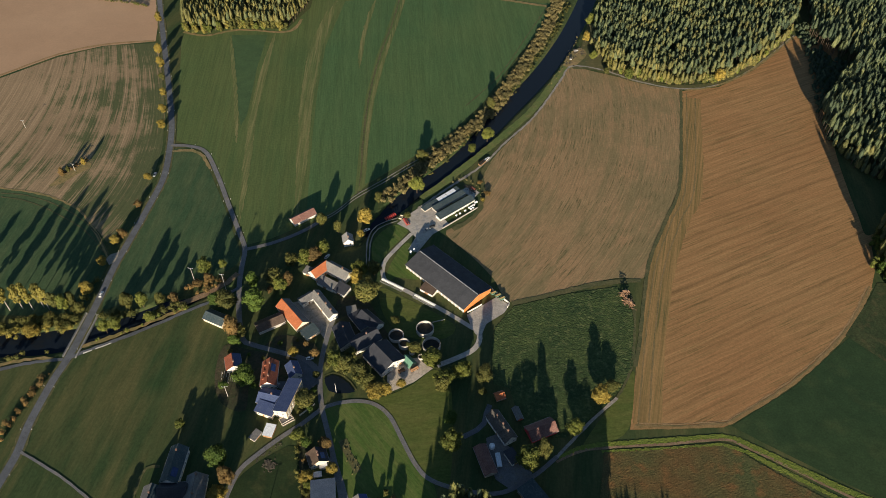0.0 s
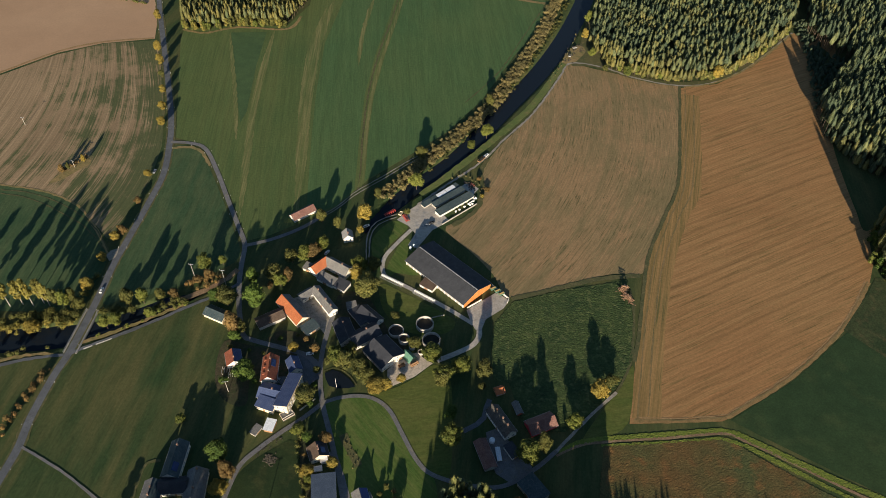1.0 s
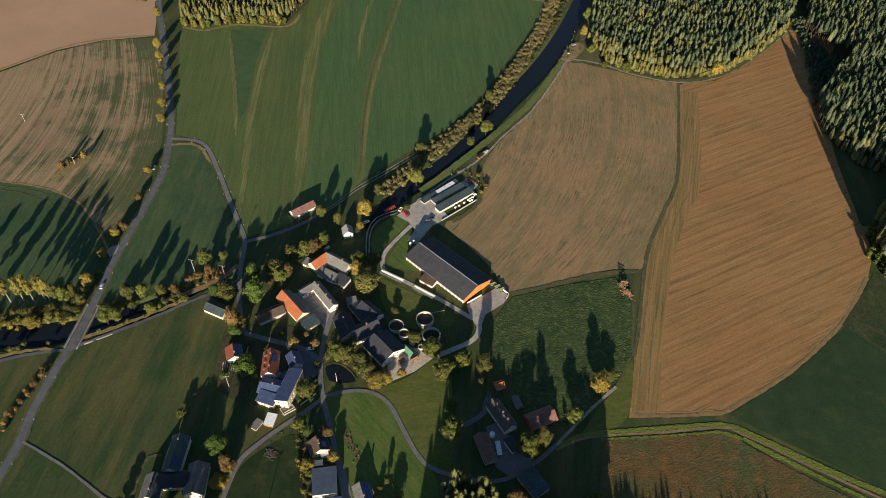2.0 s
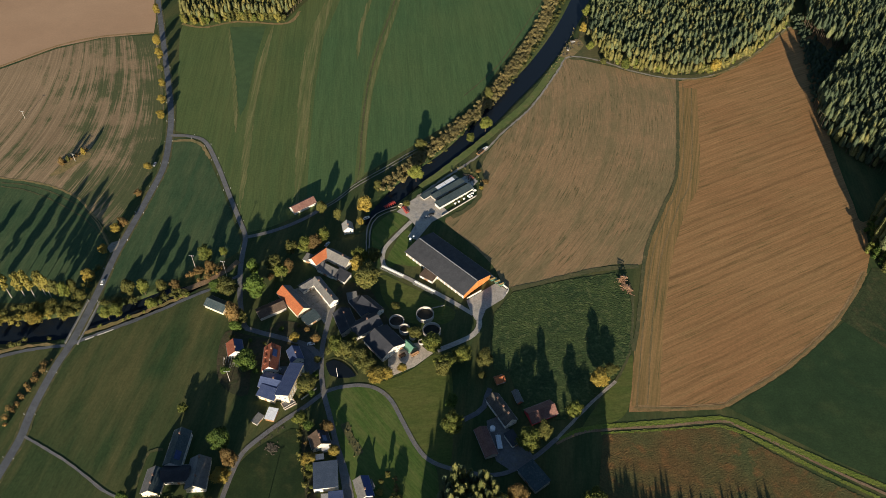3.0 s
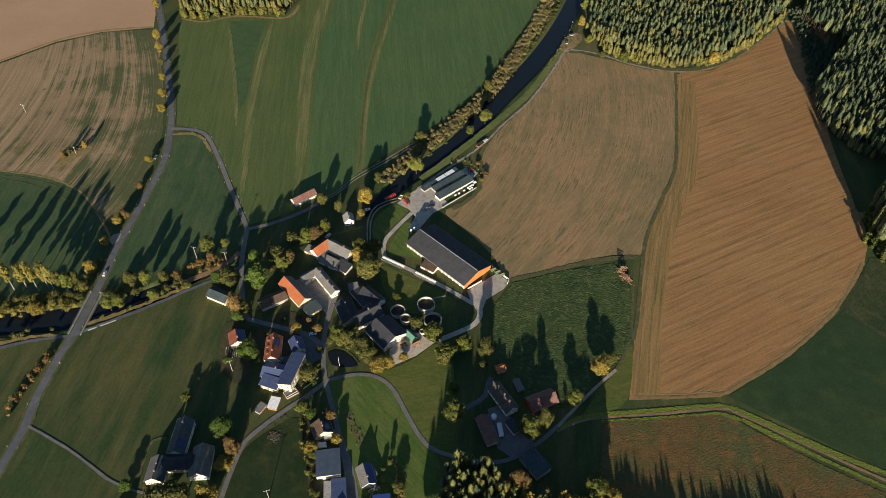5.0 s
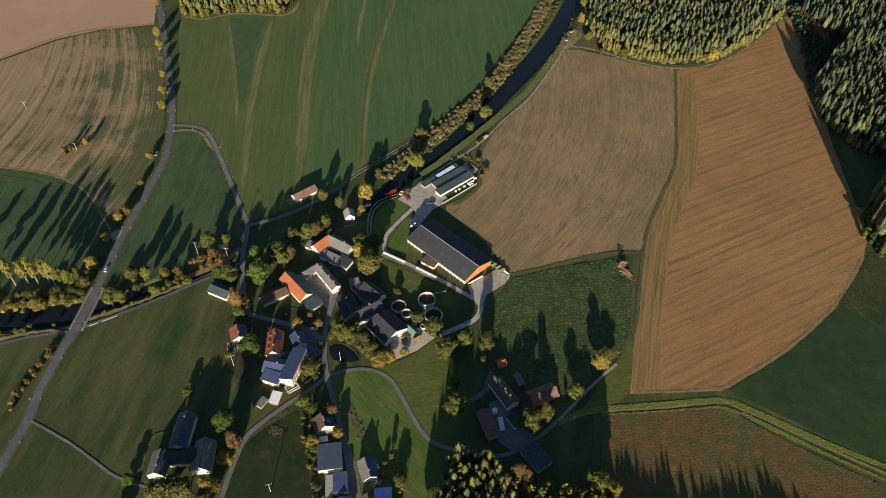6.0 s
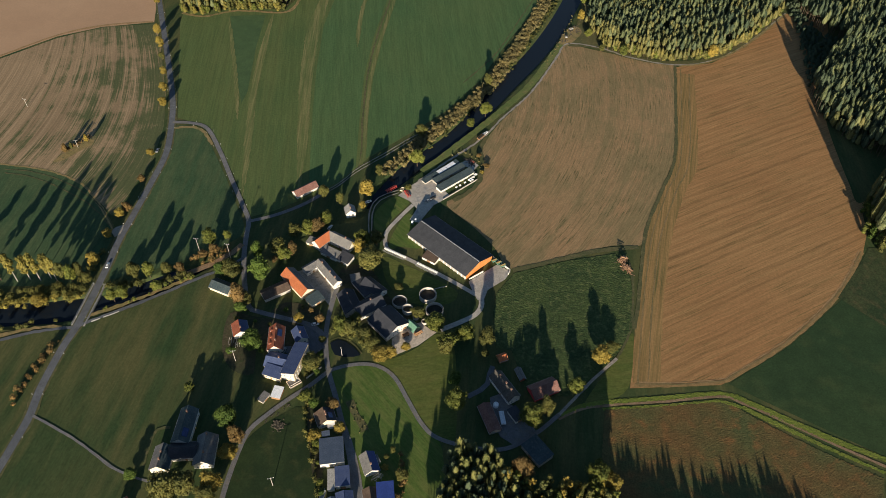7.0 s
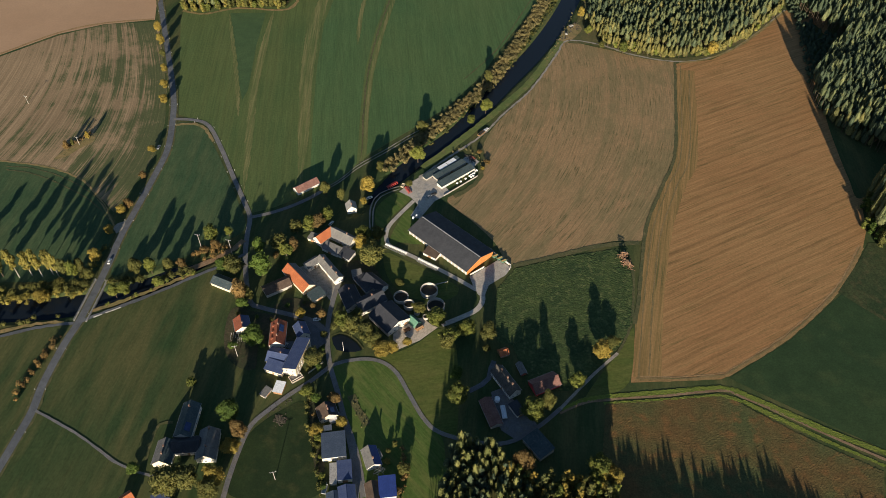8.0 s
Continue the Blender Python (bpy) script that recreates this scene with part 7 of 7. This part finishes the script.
def pergola(x, y, turn, length, width, h, label, name="pergola"):
    base = thing(name, pose(x, y, 0, 0, 0, turn), label, name)
    for sx in (-1, 1):
        for sy in (-1, 1):
            bm = bmesh.new()
            block(bm, sx * length / 2 - 0.1, sy * width / 2 - 0.1, 0, sx * length / 2 + 0.1, sy * width / 2 + 0.1, h)
            part("post", bm, M["grey_wall"], base)
    n = 5
    for i in range(n):
        bm = bmesh.new()
        u = -length / 2 + length * i / (n - 1)
        block(bm, u - 0.1, -width / 2 - 0.2, h, u + 0.1, width / 2 + 0.2, h + 0.18)
        part("beam", bm, M["grey_wall"], base)


pergola(-124.7, 251.5, 5, 6.0, 4.0, 2.4, "weathered grey garden pergola in the shade")
pergola(-120.8, 248.3, 5, 5.0, 3.0, 2.2, "pale garden frame beside a tree")
shed(-64.8, 190.3, 5.4, 10.9, 3.0, 0.7, 0.9, "white_wall", "white_sheet", "low white cold frame beside the hall", "cold_frame", 0.05, door=False)

# rocks
rock_meshes = []
for k in range(5):
    rng = np.random.default_rng(60 + k)
    bm = bmesh.new()
    bmesh.ops.create_icosphere(bm, subdivisions=1, radius=0.6)
    for v in bm.verts:
        v.co *= rng.uniform(0.7, 1.25)
        v.co.z *= 0.7
    rock_meshes.append(stock("stone", bm, M["stone"]))


brick_meshes = []
for me in rock_meshes:
    me = me.copy()
    me.materials[0] = M["brick"]
    brick_meshes.append(me)


def rocks(name, points, spread, n, label, seed, big=1.0):
    kinds = brick_meshes if name == "brick_heap" else rock_meshes
    rng = random.Random(seed)
    x0, y0 = points[0]
    base = thing(name, pose(x0, y0, 0), label, "rocks")
    for i in range(n):
        x, y = points[rng.randrange(len(points))]
        s_ = big * rng.uniform(0.5, 1.3)
        again("stone", kinds[i % 5], base, pose(x - x0 + rng.gauss(0, spread), y - y0 + rng.gauss(0, spread), 0.15, rng.uniform(0, 40), 0, rng.uniform(0, 360)) @ Matrix.Scale(s_, 4))


rocks("stone_heap", [(-92.3, 196.1), (-90.3, 196.7), (-88.5, 195.1), (-90.4, 194.0)], 1.2, 120, "heap of field stones in the meadow", 1, 0.7)
rocks("stone_row", [(-87.4, 207.8), (-90.3, 206.4), (-92.9, 203.6), (-95.7, 202.2), (-97.7, 199.4)], 1.0, 50, "row of stones along the lane", 2, 0.5)
rocks("rubble_tip", [(115.7, 611.5), (120.6, 617.6), (112.2, 603.5), (107.5, 593.7), (123.5, 611.6)], 2.4, 90, "rubble tipped beside the river", 3, 1.2)
for x, y, turn in ((117.0, 613.5, 20), (111.3, 599.6, 75)):
    trailer(x, y, turn, 3.4, 2.0, "steel", "grey open skip on the rubble tip", "stone", name="skip")
rocks("rubble_tip", [(138.9, 583.6), (142.6, 581.8)], 1.2, 24, "pale stones at the edge of the wood", 4, 1.0)
rocks("rubble_tip", [(17.6, 421.1), (19.6, 419.1), (20.9, 417.2), (15.9, 423.0)], 1.5, 70, "rubble beside the cattle sheds", 5, 1.0)

rocks("brick_heap", [(18.8, 420.4), (20.1, 419.1)], 0.9, 45, "heap of broken orange brick beside the sheds", 6, 0.8)

# marker posts along the roads
marker = thing("marker_post", Matrix(), "white roadside marker post in the grass", "marker post", "marker posts")
bm = bmesh.new()
prism(bm, [(-0.09, 0), (0.09, 0), (0.09, 1.0), (-0.09, 1.12)], -0.09, 0.09)
part("post", bm, M["white"], marker)
bm = bmesh.new()
block(bm, -0.095, -0.095, 0.72, 0.095, 0.095, 0.86)
part("band", bm, M["black"], marker)
first = True
for line, half, gap in ((MAIN_ROAD, 3.0, 26.0), ([(-215.7, 468.4), (-199.7, 467.1), (-186.5, 460.0), (-171.4, 433.0), (-156.3, 400.7), (-143.0, 372.6), (-135.5, 355.7)], 2.6, 18.0)):
    run, last = 0.0, None
    for i, p in enumerate(smooth_line(line, 2.0)):
        if last is not None:
            d = p - last
            run += d.length
            if run > gap:
                run = 0.0
                s_ = Vector((-d.y, d.x, 0)).normalized()
                for k in (-1, 1):
                    q = p + s_ * half * k
                    m = pose(q.x, q.y, 0.0, 0, 0, math.degrees(math.atan2(d.y, d.x)))
                    if first:
                        marker.matrix_basis, first = m, False
                    else:
                        copy_thing(marker, m)
        last = p

# southern row: terraces, parked things, bushes
pergola(-36.1, 164.4, 70, 3.2, 2.4, 2.2, "pale wooden pergola between the houses")
pergola(-33.8, 165.3, 70, 2.4, 2.4, 2.2, "small pale garden frame")
trailer(-62.0, 155.1, 80, 5.0, 2.2, "steel", "grey trailer beside the workshop")
for i, (x, y, h, w, kind) in enumerate((
    (-72.0, 198.0, 3, 3.5, "rust"), (-72.1, 185.9, 3, 3, "gold"), (-68.7, 179.3, 3.5, 3.5, "olive"), (-66.4, 172.7, 3, 3, "lime"), (-64.0, 161.7, 3.5, 3.5, "lime"),
    (-62.6, 156.5, 3, 3, "green"), (-30.8, 176.0, 4, 3.5, "olive"), (-27.7, 179.3, 6, 3, "olive"), (-31.4, 170.2, 3, 3, "gold"), (-106.2, 264.2, 3, 3, "olive"),
    (-97.7, 275.0, 3.5, 3.5, "green"), (-82.2, 275.1, 3, 3, "rust"), (-87.7, 277.3, 3, 3, "olive"), (-107.6, 243.7, 3.5, 4, "green"), (-77.4, 238.0, 4, 4.5, "olive"),
    (-73.0, 242.0, 4, 4, "green"), (-79.3, 228.4, 3, 3.5, "olive"), (-126.6, 268.2, 3, 3, "olive"), (-115.0, 266.2, 3, 3, "green"), (-72.1, 324.7, 3, 3, "olive"),
)):
    base = copy_thing(POOL[kind, i % 3] if (kind, i % 3) in USED else POOL[[k for k in USED if k[0] == kind][0]], Matrix())
    base.name = "bush"
    base.matrix_basis = pose(x, y, 0, 0, 0, 40 * i) @ Matrix.Diagonal((w / 9.0, w / 9.0, h / 12.0, 1))
    tagged(base, {"rust": "rusty brown", "gold": "golden", "olive": "dull olive", "lime": "yellow-green", "green": "dark green"}[kind] + " garden bush beside a house", "bush", "garden bushes")
